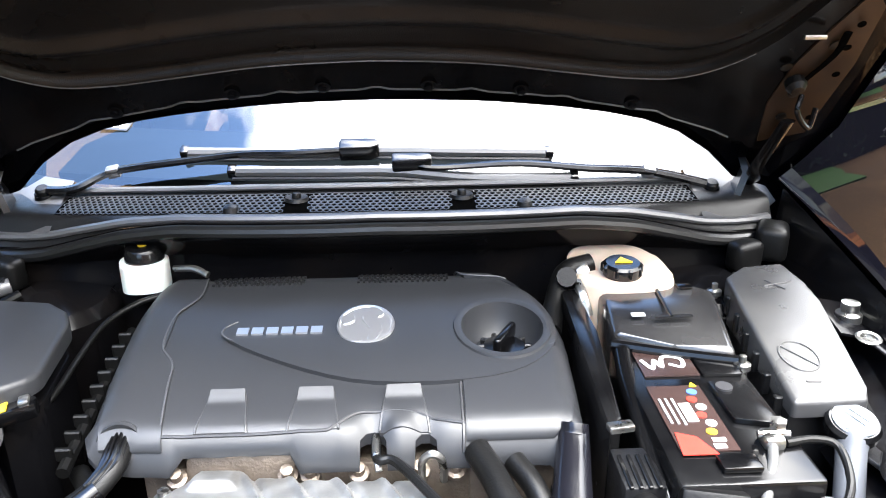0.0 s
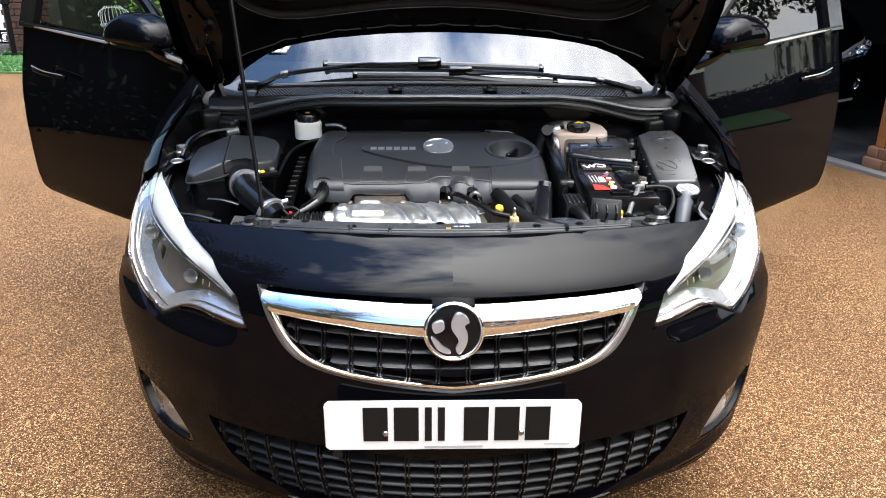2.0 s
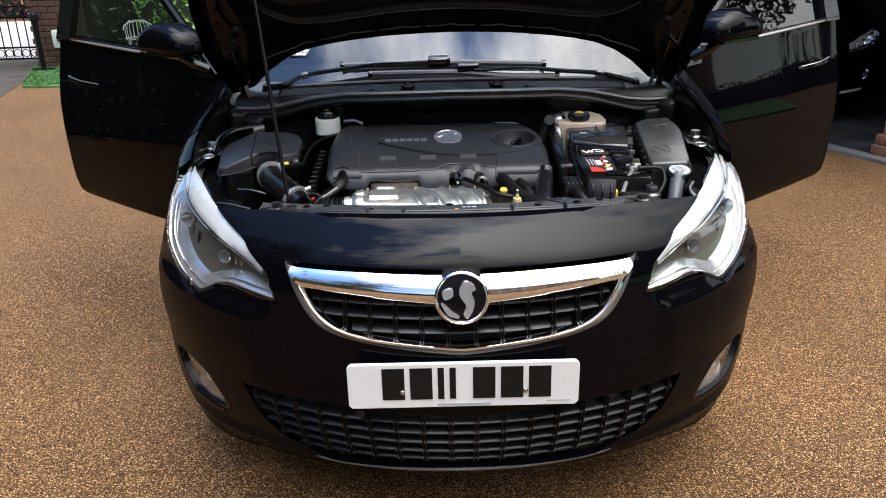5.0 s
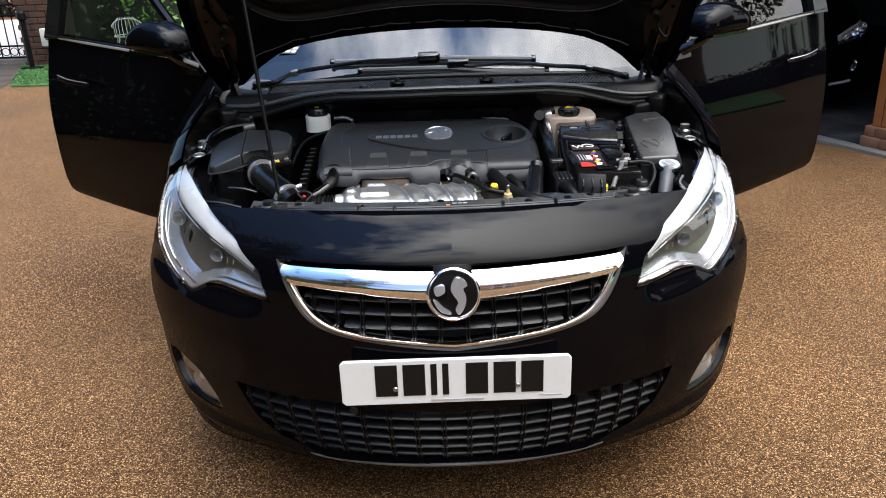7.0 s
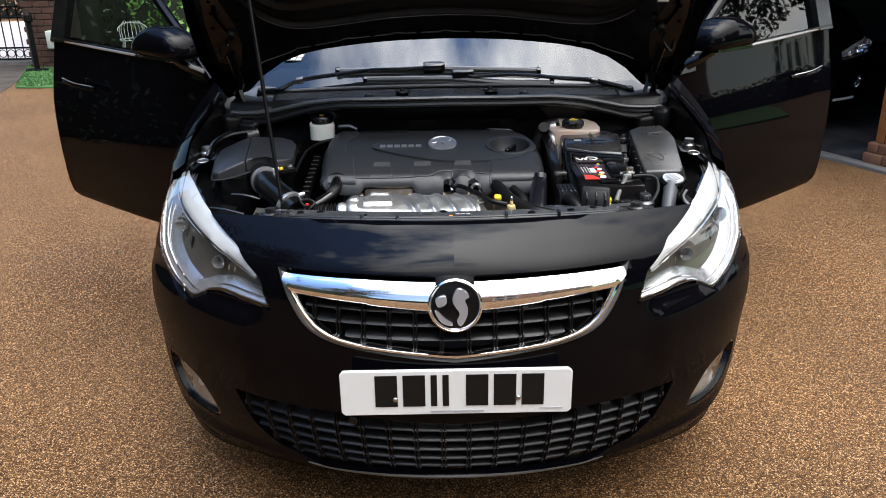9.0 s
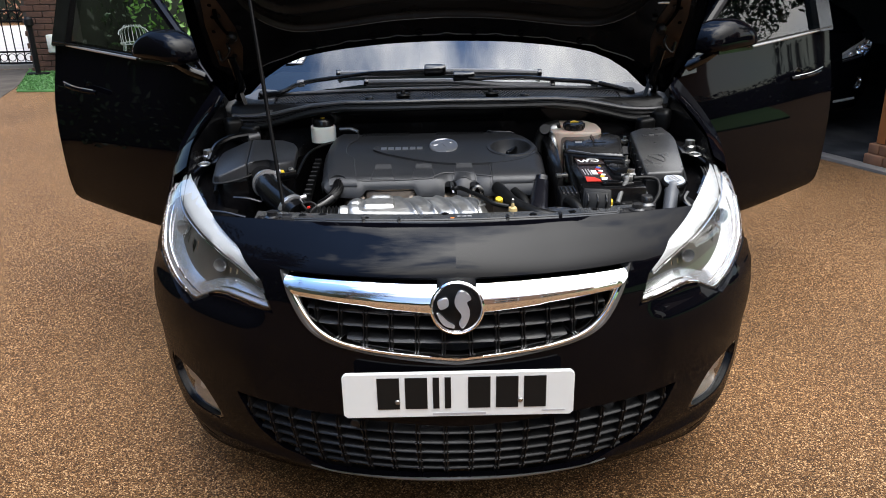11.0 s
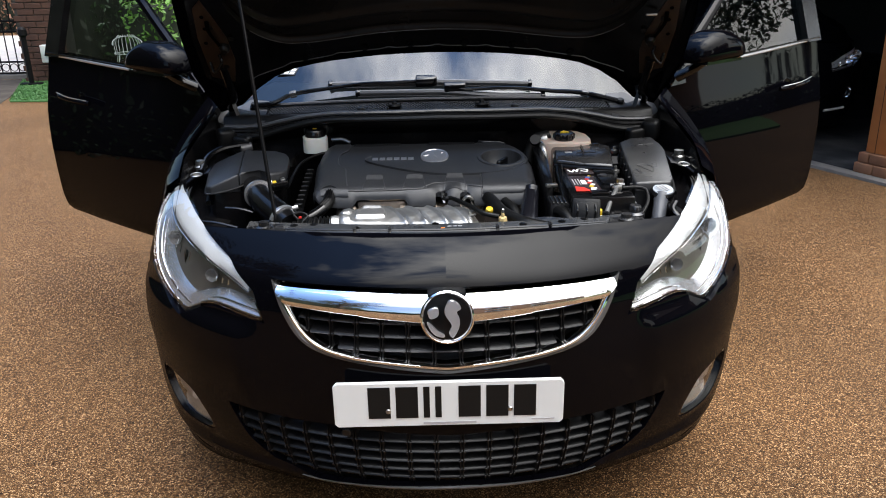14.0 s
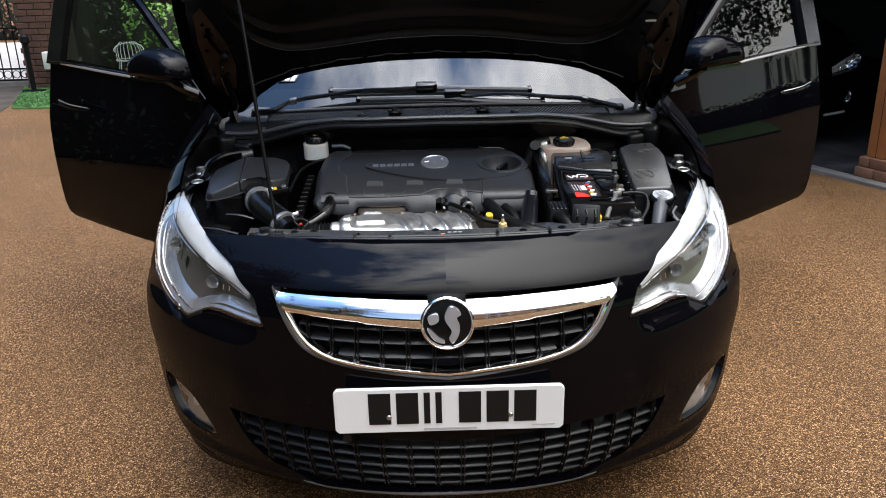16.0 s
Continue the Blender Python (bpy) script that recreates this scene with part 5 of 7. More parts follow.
for pts in ([(-.25, .498), (-.21, .499), (-.145, .499), (-.10, .50), (-.06, .50), (-.048, .505), (-.02, .524), (.010, .526), (.04, .524), (.065, .516), (.085, .508), (.11, .503)],
            [(.112, .60), (.108, .57), (.107, .50), (.106, .482)]
            ):
    part("seam", on_cover(pts), LAMPDARK, cover)
# edge highlights of the cover, drawn as thin tubes of a lighter colour
EDGE_M = mat("highlight-pale cover edge", (.045, .046, .05), .36, spec=.5, rvar=.05)
for pts, up in (([(-.200, .730), (-.214, .715), (-.217, .702), (-.212, .690), (-.198, .678)], .0068), ([(-.276, .90), (-.272, .825), (-.284, .790), (-.294, .765), (-.296, .72), (-.290, .67), (-.268, .63), (-.262, .58), (-.253, .51)], .0040),
                ([(.130, .604), (.17, .609), (.21, .624), (.240, .655)], .0052), ([(.118, .897), (.132, .872), (.198, .860)], .0066)):
    part("edge_glint", on_cover(pts, up - .0006, .0014), EDGE_M, cover, "pale line for an edge highlight")
for k in range(6):
    x0 = -.196 + k * .0205
    bm = loft([[cover_top(x0 + .016 * t, y, .0085) for t in (0, .5, 1)] for y in (.692, .700, .709)], thick=.004)
    part("lettering_bar", bm, RIM, cover, "", 0)
em = cover_top(-.017, .704, .010)
embl = part("emblem", lathe([(.040, -.004), (.042, .001), (.041, .004), (.0375, .0045), (.036, .003)], em, (0, -.28, 1), 40), RIM, cover, "silver round emblem")
part("emblem_face", lathe([(.001, .0), (.037, .001), (.037, .0015), (.001, .002)], em, (0, -.28, 1), 32), LAMPDARK, embl)
part("emblem_shape", emblem_shape(EMBLEM, em + Vector((0, 0, .002)), Matrix.Rotation(.28, 4, 'X'), .003), RIM, embl)
# oil filler in its well
cap = part("oil_cap", lathe([(.036, -.03), (.036, -.008), (.030, -.002), (.001, -.001)], (.183, .740, .914), (0, 0, 1), 24), SMOOTHBLK, car, "black oil filler cap with a raised grip")
part("grip", turned(box(-.006, -.034, 0, .006, .034, .024, .005, 3), pose(.183, .740, .912, 0, 0, -28)), SMOOTHBLK, cap)
for k in range(10):
    a = k * math.pi / 5
    part("cap_rib", turned(box(.028, -.004, -.016, .040, .004, -.003, .002, 1), pose(.183, .740, .916, 0, 0, math.degrees(a))), PLASTIC, cap)
# two panels of small raised studs at the back of the cover
bm = bmesh.new()
for x0, x1 in ((-.262, -.115), (-.035, .115)):
    for i in range(int((x1 - x0) / .0085)):
        for j in range(5):
            p = cover_top(x0 + i * .0085 + (j % 2) * .004, .862 + j * .0085, .0)
            s = bmesh.ops.create_cube(bm, size=1.0)["verts"]
            for v in s:
                v.co = p + Vector((v.co.x * .0042, v.co.y * .0042, v.co.z * .006))
tagged(part("studs", bm, PLASTIC, cover, "small raised studs", 0), kind="stuff")
part("hose_port", lathe([(.026, -.012), (.031, -.004), (.031, .004), (.028, .008), (.024, .005), (.023, -.012)], (-.309, .548, .889), (0, -1, .55), 26), COVER, cover, "rounded collar on the cover's corner")
part("port_hole", lathe([(.024, 0), (.024, .002), (.001, .002)], (-.309, .547, .889), (0, -1, .55), 22), VOID, cover)

# ribbed loom in the port
loom = part("loom", tube([(-.309, .565, .893), (-.309, .538, .890), (-.312, .514, .880), (-.328, .492, .866), (-.350, .474, .856)], .0165, 14, 10, flat=.8), RUBBER, car, "black ribbed cable loom")
for k in range(6):
    a = radians(25 + 26 * k)
    ox, oz = -.012 * math.cos(a), .0135 * math.sin(a)
    part("loom_rib", tube([(-.309 + ox, .560, .894 + oz), (-.309 + ox, .536, .891 + oz), (-.312 + ox, .511, .880 + oz), (-.327 + ox * .8, .489, .867 + oz)], .0026, 6, 6), SMOOTHBLK, loom)
plug_ = part("injector_pipe", tube([(-.318, .488, .873), (-.340, .470, .862), (-.362, .452, .855)], .0125, 12, 5), SMOOTHBLK, car, "glossy black plastic connector sleeve")
part("plug_face", lathe([(.014, 0), (.015, .004), (.011, .007), (.001, .007)], (-.364, .451, .854), (-.75, -.6, -.2), 14), SMOOTHBLK, plug_)
part("loom_lead", tube([(-.364, .450, .853), (-.38, .43, .85), (-.40, .415, .85)], .008, 10, 5), RUBBER, plug_)

# silver heat shield
SHIELD = rounded([(-.262, .352), (-.10, .338), (.06, .340), (.092, .36), (.094, .43), (.066, .492), (-.003, .502), (-.08, .512), (-.13, .525), (-.215, .535), (-.245, .50), (-.262, .47), (-.285, .44), (-.286, .38)], 3)
sh_np = np.array(dense(SHIELD, .01))


def shield_top(x, y, off=0.0):
    d = float(np.sqrt(((sh_np - (x, y)) ** 2).sum(1)).min())
    z = .850 + .028 * math.sin(min(1, max(0, (y - .33) / .2)) * math.pi) ** .8 - .045 * max(0, 1 - d / .03) ** 2
    for k in range(4):
        c = -.125 + .052 * k + (y - .43) * -.45
        step = (x - c) / .0055
        z += .0060 * math.exp(-step * step) * ease(.345, .37, y) - .006 * math.exp(-((x - c - .010) / .0045) ** 2)
    tray = ease(.040, .036, abs(x + .191)) * ease(.023, .019, abs(y - .412))
    z += .007 * tray
    knob = ease(.024, .018, math.hypot(x + .262, y - .43)) + ease(.02, .015, math.hypot(x + .258, y - .385))
    z += .008 * knob + .010 * ease(.035, .02, abs(x + .19)) * ease(.46, .475, y) + .0010 * noise.noise(Vector((x * 30, y * 30, 1.7))) + .0005 * noise.noise(Vector((x * 90, y * 90, 4.1)))
    return Vector((x, y + .02, z - .006 + off))


shield = part("heat_shield", patch(SHIELD, [], shield_top, .004, .05), ALU, car, "crumpled pressed aluminium heat shield", 40)
for x, y in ((-.245, .47), (-.06, .505), (.075, .40)):
    part("shield_bolt", lathe([(.012, 0), (.012, .003), (.007, .004), (.007, .012), (.001, .013)], tuple(shield_top(x, y, -.001)), (0, 0, 1), 10), STEEL, shield)
head = part("cylinder_head", join(box(-.236, .545, .80, -.098, .64, .872, .010), box(-.28, .553, .78, .12, .64, .852, .010)), CASTING, car, "brown stained cast cylinder head")
for x in (-.245, -.109, -.081, -.021, .055, .10):
    part("head_bolt", lathe([(.013, 0), (.013, .008), (.008, .010), (.008, .022), (.001, .024)], (x, .545, .838), (0, -.5, 1), 10), CASTING, head)
part("rust_plate", turned(prism(rounded([(-.055, -.012), (.05, -.015), (.07, .01), (.0, .028), (-.05, .024)], 3), 0, .012, .003), pose(-.15, .56, .873, 0, 0, 4)), mat("rusty brown metal", (.26, .19, .13), .6, .5, var=.3, vscale=30, bump=.4), head)
part("lift_eye", tube([(.058, .520, .845), (.058, .516, .876), (.070, .513, .889), (.082, .516, .876), (.084, .520, .845)], .005, 8, 6), STEEL, car, "bare steel lifting eye")
pipe = part("fuel_pipe", tube([(.002, .57, .878), (.002, .545, .886), (.003, .520, .883), (.008, .508, .886), (.028, .500, .888), (.072, .430, .887), (.102, .385, .882), (.142, .372, .876)], .006, 10, 8), RUBBER, car, "thin black fuel pipe")
part("pipe_glint", tube([(.002, .552, .890), (.002, .522, .888), (.006, .503, .874)], .0045, 8, 5), STEEL, pipe, "bare metal end")
part("dipstick", lathe([(.008, -.004), (.0105, .003), (.009, .009), (.001, .010)], (.122, .428, .873), (0, -.4, 1), 18), YELLOW, car, "yellow dipstick handle")
conn = part("sensor", lathe([(.003, .022), (.0045, .018), (.0045, .012), (.010, .010), (.012, 0), (.012, -.012), (.001, -.012)], (.153, .378, .862), (0, -.1, 1), 16), AMBER, car, "cream plastic valve cap")
part("valve_tip", lathe([(.0035, 0), (.0035, .018), (.001, .020)], (.153, .378, .876), (0, -.1, 1), 10), STEEL, conn)
for pts, r, lab in (([(.125, .53, .88), (.14, .49, .875), (.155, .44, .868), (.18, .40, .862), (.22, .355, .858), (.27, .345, .85)], .017, "black rubber coolant hose"),
                    ([(.17, .52, .87), (.19, .48, .86), (.20, .44, .84), (.19, .40, .82)], .014, "black rubber hose"),
                    ([(.30, .46, .86), (.315, .42, .865), (.33, .385, .85), (.335, .36, .82)], .016, "black ribbed hose"),
                    ([(-.40, .62, .80), (-.36, .56, .80), (-.345, .50, .82), (-.34, .44, .84)], .014, "black rubber hose"),
                    ([(.19, .46, .83), (.225, .475, .82), (.235, .52, .82)], .02, "black rubber hose"),
                    ([(-.335, .93, .925), (-.39, .91, .918), (-.432, .86, .905), (-.445, .78, .89), (-.448, .70, .88), (-.465, .655, .865)], .0048, "thin black vacuum pipe"),
                    ([(.295, .86, .965), (.30, .885, .95), (.315, .90, .945), (.335, .905, .955)], .016, "black coolant hose"),
                    ([(.262, .80, .90), (.275, .85, .92), (.30, .90, .955), (.345, .915, .965)], .017, "black coolant hose")):
    part("hose", tube(pts, r, 12, 8), RUBBER, car, lab)
part("clip", lathe([(.019, -.01), (.021, 0), (.019, .01)], (.330, .905, .953), (1, 0, .3), 16), STEEL, car, "pale hose clip")
part("intercooler_pipe", tube([(.248, .545, .905), (.244, .53, .885), (.232, .47, .86), (.222, .41, .835), (.215, .37, .80)], lambda t: .017 + .014 * t, 18, 8), mat("smooth black rubber pipe", (.005, .005, .007), .22, rvar=.05), car, "smooth dark grey air pipe")

# ---------------------------------------------------------------- air filter box and intake
AIR_R = [(-.606, .868), (-.506, .853), (-.470, .826), (-.455, .791), (-.440, .650), (-.447, .632), (-.478, .600), (-.513, .641), (-.549, .620), (-.565, .598)]
AIR_L = [(-.565, .598), (-.643, .578), (-.662, .602), (-.703, .80), (-.69, .85), (-.63, .868), (-.606, .868)]
AIR = AIR_R + AIR_L[1:-1]
air_fold = lambda y: -.565 - .041 * (y - .598) / .27
airbox = part("air_filter_box", prism(AIR_R, .914, .947, .008, 3, lambda x, y: .947 + .02 * (y - .70) - .10 * max(0.0, x + .505)), COVER, car, "dark plastic air filter box with a faceted lid", 30)
part("lid_slope", prism([(x - .001, y) for x, y in AIR_L], .893, .93, .007, 3, lambda x, y: .946 + .02 * (y - .70) + .36 * (x - air_fold(y))), COVER, airbox, "sloping lid facet", 30)
part("lid_rim", tube([(-.703, .80, .894), (-.664, .602, .893), (-.644, .576, .894), (-.60, .583, .899), (-.563, .596, .908), (-.549, .618, .912)], .003, 8, 5), PLASTIC, airbox)
part("box_base", prism([(-.555 + (x + .555) * .95, .73 + (y - .73) * .95) for x, y in AIR], .55, .892, .006), PAINT_IN, airbox)
part("breather", tube([(-.715, .76, .91), (-.712, .83, .935), (-.68, .88, .95), (-.63, .905, .955), (-.60, .915, .955)], .010, 10, 6), SMOOTHBLK, airbox, "black breather tube")
part("tube_tip", lathe([(.013, 0), (.013, .035), (.001, .036)], (-.625, .90, .946), (.8, .45, .1), 12), SATIN, airbox, "pale tube end")
neck = part("intake_pipe", tube([(-.545, .665, .885), (-.535, .630, .892), (-.515, .590, .890), (-.480, .515, .882), (-.430, .445, .868), (-.398, .405, .852)], .036, 24, 8), SMOOTHBLK, car, "black air intake pipe with steel clamps")
for c, d, m in (((-.538, .640, .891), (.3, -.9, .1), RIM), ((-.510, .580, .889), (.4, -.9, -.02), RIM), ((-.418, .428, .862), (.62, -.75, -.2), RIM)):
    part("clamp", lathe([(.0355, -.0062), (.0405, -.0055), (.0415, 0), (.0405, .0055), (.0355, .0062)], c, d, 30), m, neck, "bright steel clamp")
    part("clamp_screw", lathe([(.006, -.01), (.006, .012), (.001, .013)], (c[0] + .026, c[1] + .01, c[2] + .028), (1, .3, .2), 10), m, neck)
part("collar", tube([(-.552, .685, .882), (-.545, .665, .886)], .044, 24, 3), PLASTIC, neck)
meter = part("flow_sensor", turned(box(-.032, -.012, -.01, .032, .012, .012, .004), pose(-.462, .605, .905, 0, -8, 18)), SMOOTHBLK, car, "black air flow sensor plug")
part("plug_mark", turned(box(-.004, -.013, .011, .006, .013, .015, .002), pose(-.468, .602, .905, 0, -8, 18)), YELLOW, meter)
part("plug_clip", turned(box(.012, -.010, .010, .026, .010, .018, .003), pose(-.462, .605, .905, 0, -8, 18)), STEEL, meter)
part("ribbed_hose", tube([(-.412, .430, .842), (-.37, .418, .842), (-.32, .412, .844), (-.285, .412, .846)], lambda t: .025 + .004 * math.sin(t * 68), 20, 30), RUBBER, car, "black concertina hose")
part("hose_collar", lathe([(.024, -.012), (.027, 0), (.024, .012)], (-.282, .412, .848), (1, 0, 0), 20), ALU, car, "bright hose collar")
part("sensor_lead", tube([(-.375, .395, .872), (-.385, .40, .884), (-.368, .405, .888), (-.350, .398, .880), (-.36, .385, .870)], .0035, 8, 8), RUBBER, car, "thin black sensor lead")
part("red_clip", box(-.374, .400, .872, -.366, .406, .878, .0015), RED, car, "small red clip")
for k, (a, b) in enumerate((((-.60, .555, .86), (-.52, .54, .85)), ((-.66, .50, .84), (-.55, .47, .83)), ((-.63, .46, .83), (-.60, .40, .82)))):
    part("side_bracket", tube([a, tuple((Vector(a) + Vector(b)) / 2 + Vector((0, 0, .004))), b], .006, 8, 4, flat=.6), SMOOTHBLK, bay, "", 60)
rack = part("loom_rail", tube([(-.415, .92, .86), (-.41, .80, .852), (-.405, .68, .842), (-.402, .58, .83)], .009, 8, 6), RUBBER, car, "ribbed black wiring rail")
for k in range(9):
    part("rail_tooth", box(-.418, .60 + k * .033, .833 + k * .004, -.396, .608 + k * .033, .852 + k * .004, .002, 1), RUBBER, rack)

# ---------------------------------------------------------------- reservoirs
res = part("brake_reservoir", prism(rounded([(-.440, .975), (-.440, 1.02), (-.405, 1.035), (-.370, 1.015), (-.362, .972), (-.385, .950), (-.425, .950)], 3), .914, .962, .010, 3), WHITEPL, car, "white brake fluid reservoir", 50)
cap = part("cap", lathe([(.030, 0), (.033, .005), (.031, .026), (.027, .031), (.001, .032)], (-.402, .992, .956), (0, -.12, 1), 24), SMOOTHBLK, res, "black screw cap")
part("cap_mark", lathe([(.008, 0), (.008, .002), (.001, .002)], (-.402, .989, .9875), (0, -.12, 1), 16), YELLOW, res)
part("bracket", tube([(-.345, .96, .955), (-.31, .95, .958), (-.285, .94, .95)], .006, 8, 5), STEEL, res)
tank = part("coolant_tank", prism(rounded([(.312, .90), (.322, .99), (.36, 1.02), (.43, 1.018), (.462, .98), (.470, .90), (.455, .842), (.335, .842)], 3), .80, .958, .020, 4), CREAMPL, car, "yellowed coolant expansion tank", 60)
part("tank_pipe", tube([(.315, .87, .95), (.318, .845, .94), (.325, .83, .91)], .009, 10, 4), STEEL, tank)
cap = part("cap", lathe([(.024, -.01), (.029, 0), (.031, .004), (.031, .020), (.027, .024), (.001, .025)], (.388, .880, .957), (0, -.08, 1), 28), SMOOTHBLK, tank, "black screw cap")
for k in range(9):
    part("cap_grip", turned(box(.027, -.005, 0, .034, .005, .018, .003, 1), pose(.388, .880, .960, 0, 0, 40 * k)), SMOOTHBLK, tank)
part("cap_mark", prism([(.374, .872), (.402, .872), (.388, .893)], .9815, .9838, 0), YELLOW, tank, "", 0)

# ---------------------------------------------------------------- battery side
ecu = part("control_box", prism([(.345, .884), (.338, .725), (.42, .697), (.500, .671), (.525, .838), (.501, .858), (.453, .873)], .80, .94, .012, 3, lambda x, y: .928 + .02 * ease(.69, .78, y)), SATINBLK, car, "black plastic cover over the battery's back", 40)
part("cover_ridge", tube([(.436, .868, .948), (.428, .745, .947)], .003, 6, 3), SMOOTHBLK, ecu)
part("front_lip", tube([(.336, .722, .918), (.42, .694, .916), (.502, .668, .916)], .007, 8, 4), SMOOTHBLK, ecu)
part("lip_notch", box(.468, .838, .940, .492, .858, .952, .003), SMOOTHBLK, ecu)
part("cover_bar", box(.372, .752, .9455, .392, .762, .9475, 0), GREYPR, ecu, "", 0)
part("cover_bar", box(.404, .744, .9455, .46, .752, .9475, 0), PLASTIC, ecu, "", 0)
battery = part("battery", box(.350, .43, .70, .515, .755, .895, .006), SMOOTHBLK, car, "black car battery with a dark printed label")
part("label", box(.368, .488, .8955, .438, .632, .8975, 0), LABEL, battery, "dark brown label with red and white print", 0)
part("label_top", box(.374, .658, .8955, .450, .735, .8975, 0), LABEL, battery, "", 0)
part("cell_cover", box(.452, .655, .8955, .508, .73, .9, .004), SMOOTHBLK, battery)
part("terminal_cover", prism([(.450, .635), (.500, .625), (.505, .53), (.452, .545)], .8955, .903, .003), SMOOTHBLK, battery)
part("terminal_dot", lathe([(.011, 0), (.011, .003), (.001, .003)], (.465, .615, .903), (0, 0, 1), 16), LAMPDARK, battery)
part("print_shape", tube([(.380, .700, .8985), (.390, .676, .8985), (.398, .700, .8985), (.404, .680, .8985), (.412, .708, .8985), (.436, .702, .8985), (.432, .680, .8985), (.416, .688, .8985)], .0030, 6, 4, flat=.3), WHITEPR, battery, "white print")
part("print_shape", prism([(.368, .480), (.41, .480), (.395, .515), (.372, .525)], .8976, .8988, 0), RED, battery, "", 0)
for k in range(6):
    m = (BLUEPR, RED, WHITEPR, RED, WHITEPR, YELLOW)[k]
    part("print_dot", lathe([(.0068, 0), (.0068, .0012), (.001, .0012)], (.423 - .006 * (k % 2), .615 - .018 * k, .8976), (0, 0, 1), 12), m, battery)
part("print_bar", box(.396, .548, .8976, .410, .588, .8988, 0), WHITEPR, battery, "", 0)
for k in range(3):
    part("print_bar", box(.374 + .008 * k, .545 - .002 * k, .8976, .377 + .008 * k, .60, .8988, 0), GREYPR, battery, "", 0)
part("print_bar", box(.412, .505, .8976, .428, .512, .8988, 0), WHITEPR, battery, "", 0)
part("print_bar", box(.410, .492, .8976, .424, .500, .8988, 0), WHITEPR, battery, "", 0)
part("warning_mark", prism([(.424, .628), (.434, .628), (.429, .638)], .8976, .8988, 0), YELLOW, battery, "", 0)
part("strap", box(.402, .446, .896, .448, .474, .904, .003), SMOOTHBLK, battery)
clampb = part("terminal_clamp", box(.466, .486, .893, .492, .516, .910, .006), STEEL, car, "bare metal battery clamp with cables")
part("clamp_bolt", tube([(.463, .505, .906), (.500, .501, .908)], .0045, 8, 2), STEEL, clampb)
part("clamp_nut", lathe([(.010, 0), (.010, .012), (.001, .013)], (.490, .512, .908), (0, 0, 1), 6), STEEL, clampb)
part("cable", tube([(.475, .488, .90), (.466, .465, .895), (.452, .44, .885), (.436, .41, .86)], .0062, 12, 6), mat("grey cable", (.07, .07, .068), .5, var=.2), clampb, "grey battery cable")
part("cable", tube([(.494, .495, .90), (.53, .500, .90), (.555, .49, .895), (.552, .45, .875), (.53, .42, .85)], .005, 10, 6), RUBBER, clampb, "black battery cable")
part("tray", box(.455, .470, .80, .530, .560, .868, .006), SATIN, battery, "grey battery tray")
part("cable_loom", tube([(.345, .70, .915), (.340, .64, .90), (.338, .56, .885), (.336, .48, .87), (.345, .43, .85), (.352, .39, .82)], .0125, 12, 12), SMOOTHBLK, car, "black ribbed cable loom")
side_box = part("side_cover", prism([(.286, .855), (.312, .860), (.318, .74), (.308, .55), (.288, .53)], .70, .92, .004, 2, lambda x, y: .905 + .12 * (y - .53)), SMOOTHBLK, car, "tall narrow black cover", 40)
part("side_clip", turned(box(-.016, -.008, -.003, .016, .008, .006, .002), pose(.298, .520, .912, 0, 0, 10)), STEEL, side_box)
part("relay_block", box(.285, .44, .80, .335, .52, .885, .005), PLASTIC, car, "black relay block")
for k in range(4):
    part("relay_rib", box(.290 + .011 * k, .438, .884, .295 + .011 * k, .50, .889, .001, 1), SMOOTHBLK, side_box)
for root_ in (battery, clampb):      # the battery sits a little forward on its tray
    for ob in [root_] + list(root_.children):
        ob.data.transform(Matrix.Translation((-.012, -.018, .0135)))
fuse_box = part("fuse_box", prism([(.574, .905), (.683, .93), (.655, .612), (.547, .598)], .70, .93, .006, 2, lambda x, y: .878 + .15 * (y - .60)), PLASTIC, car, "black fuse box with a raised lid", 40)
LIDP = [(.566, .897), (.606, .929), (.679, .938), (.680, .866), (.693, .858), (.688, .82), (.655, .612), (.648, .590), (.545, .588)]
fl = part("lid", prism(LIDP, .872, .95, .007, 3, lambda x, y: .898 + .15 * (y - .60)), DUSTY, fuse_box, "dusty grey-black lid with moulded marks", 40)
fz = lambda x, y: .8985 + .15 * (y - .60)
part("moulded_ring", tube([(.594 + .026 * math.cos(a), .683 + .034 * math.sin(a), fz(.594, .683 + .034 * math.sin(a))) for a in lin(0, 2 * math.pi, 29)], .0016, 6, straight=True), DUSTY, fl)
part("moulded_stroke", tube([(.577, .707, fz(0, .707)), (.612, .660, fz(0, .660))], .0016, 6, 2), DUSTY, fl)
for a, b in (((.618, .866), (.658, .874)), ((.625, .882), (.648, .854)), ((.658, .874), (.668, .880)), ((.580, .628), (.600, .627))):
    part("moulded_stroke", tube([(a[0], a[1], fz(*a)), (b[0], b[1], fz(*b))], .0016, 6, 2), DUSTY, fl)
for k in range(6):
    part("lid_clip", box(.537 + .0045 * k, .62 + .048 * k, .852 + .0073 * k, .549 + .0045 * k, .631 + .048 * k, .884 + .0073 * k, .002, 1), PLASTIC, fuse_box)
for x, y in ((.515, .66), (.566, .905)):
    part("stud", lathe([(.008, -.02), (.008, 0), (.012, .002), (.012, .010), (.005, .012), (.005, .022), (.001, .023)], (x - .012, y, .905), (0, 0, 1), 12), STEEL, fuse_box, "bare metal stud")
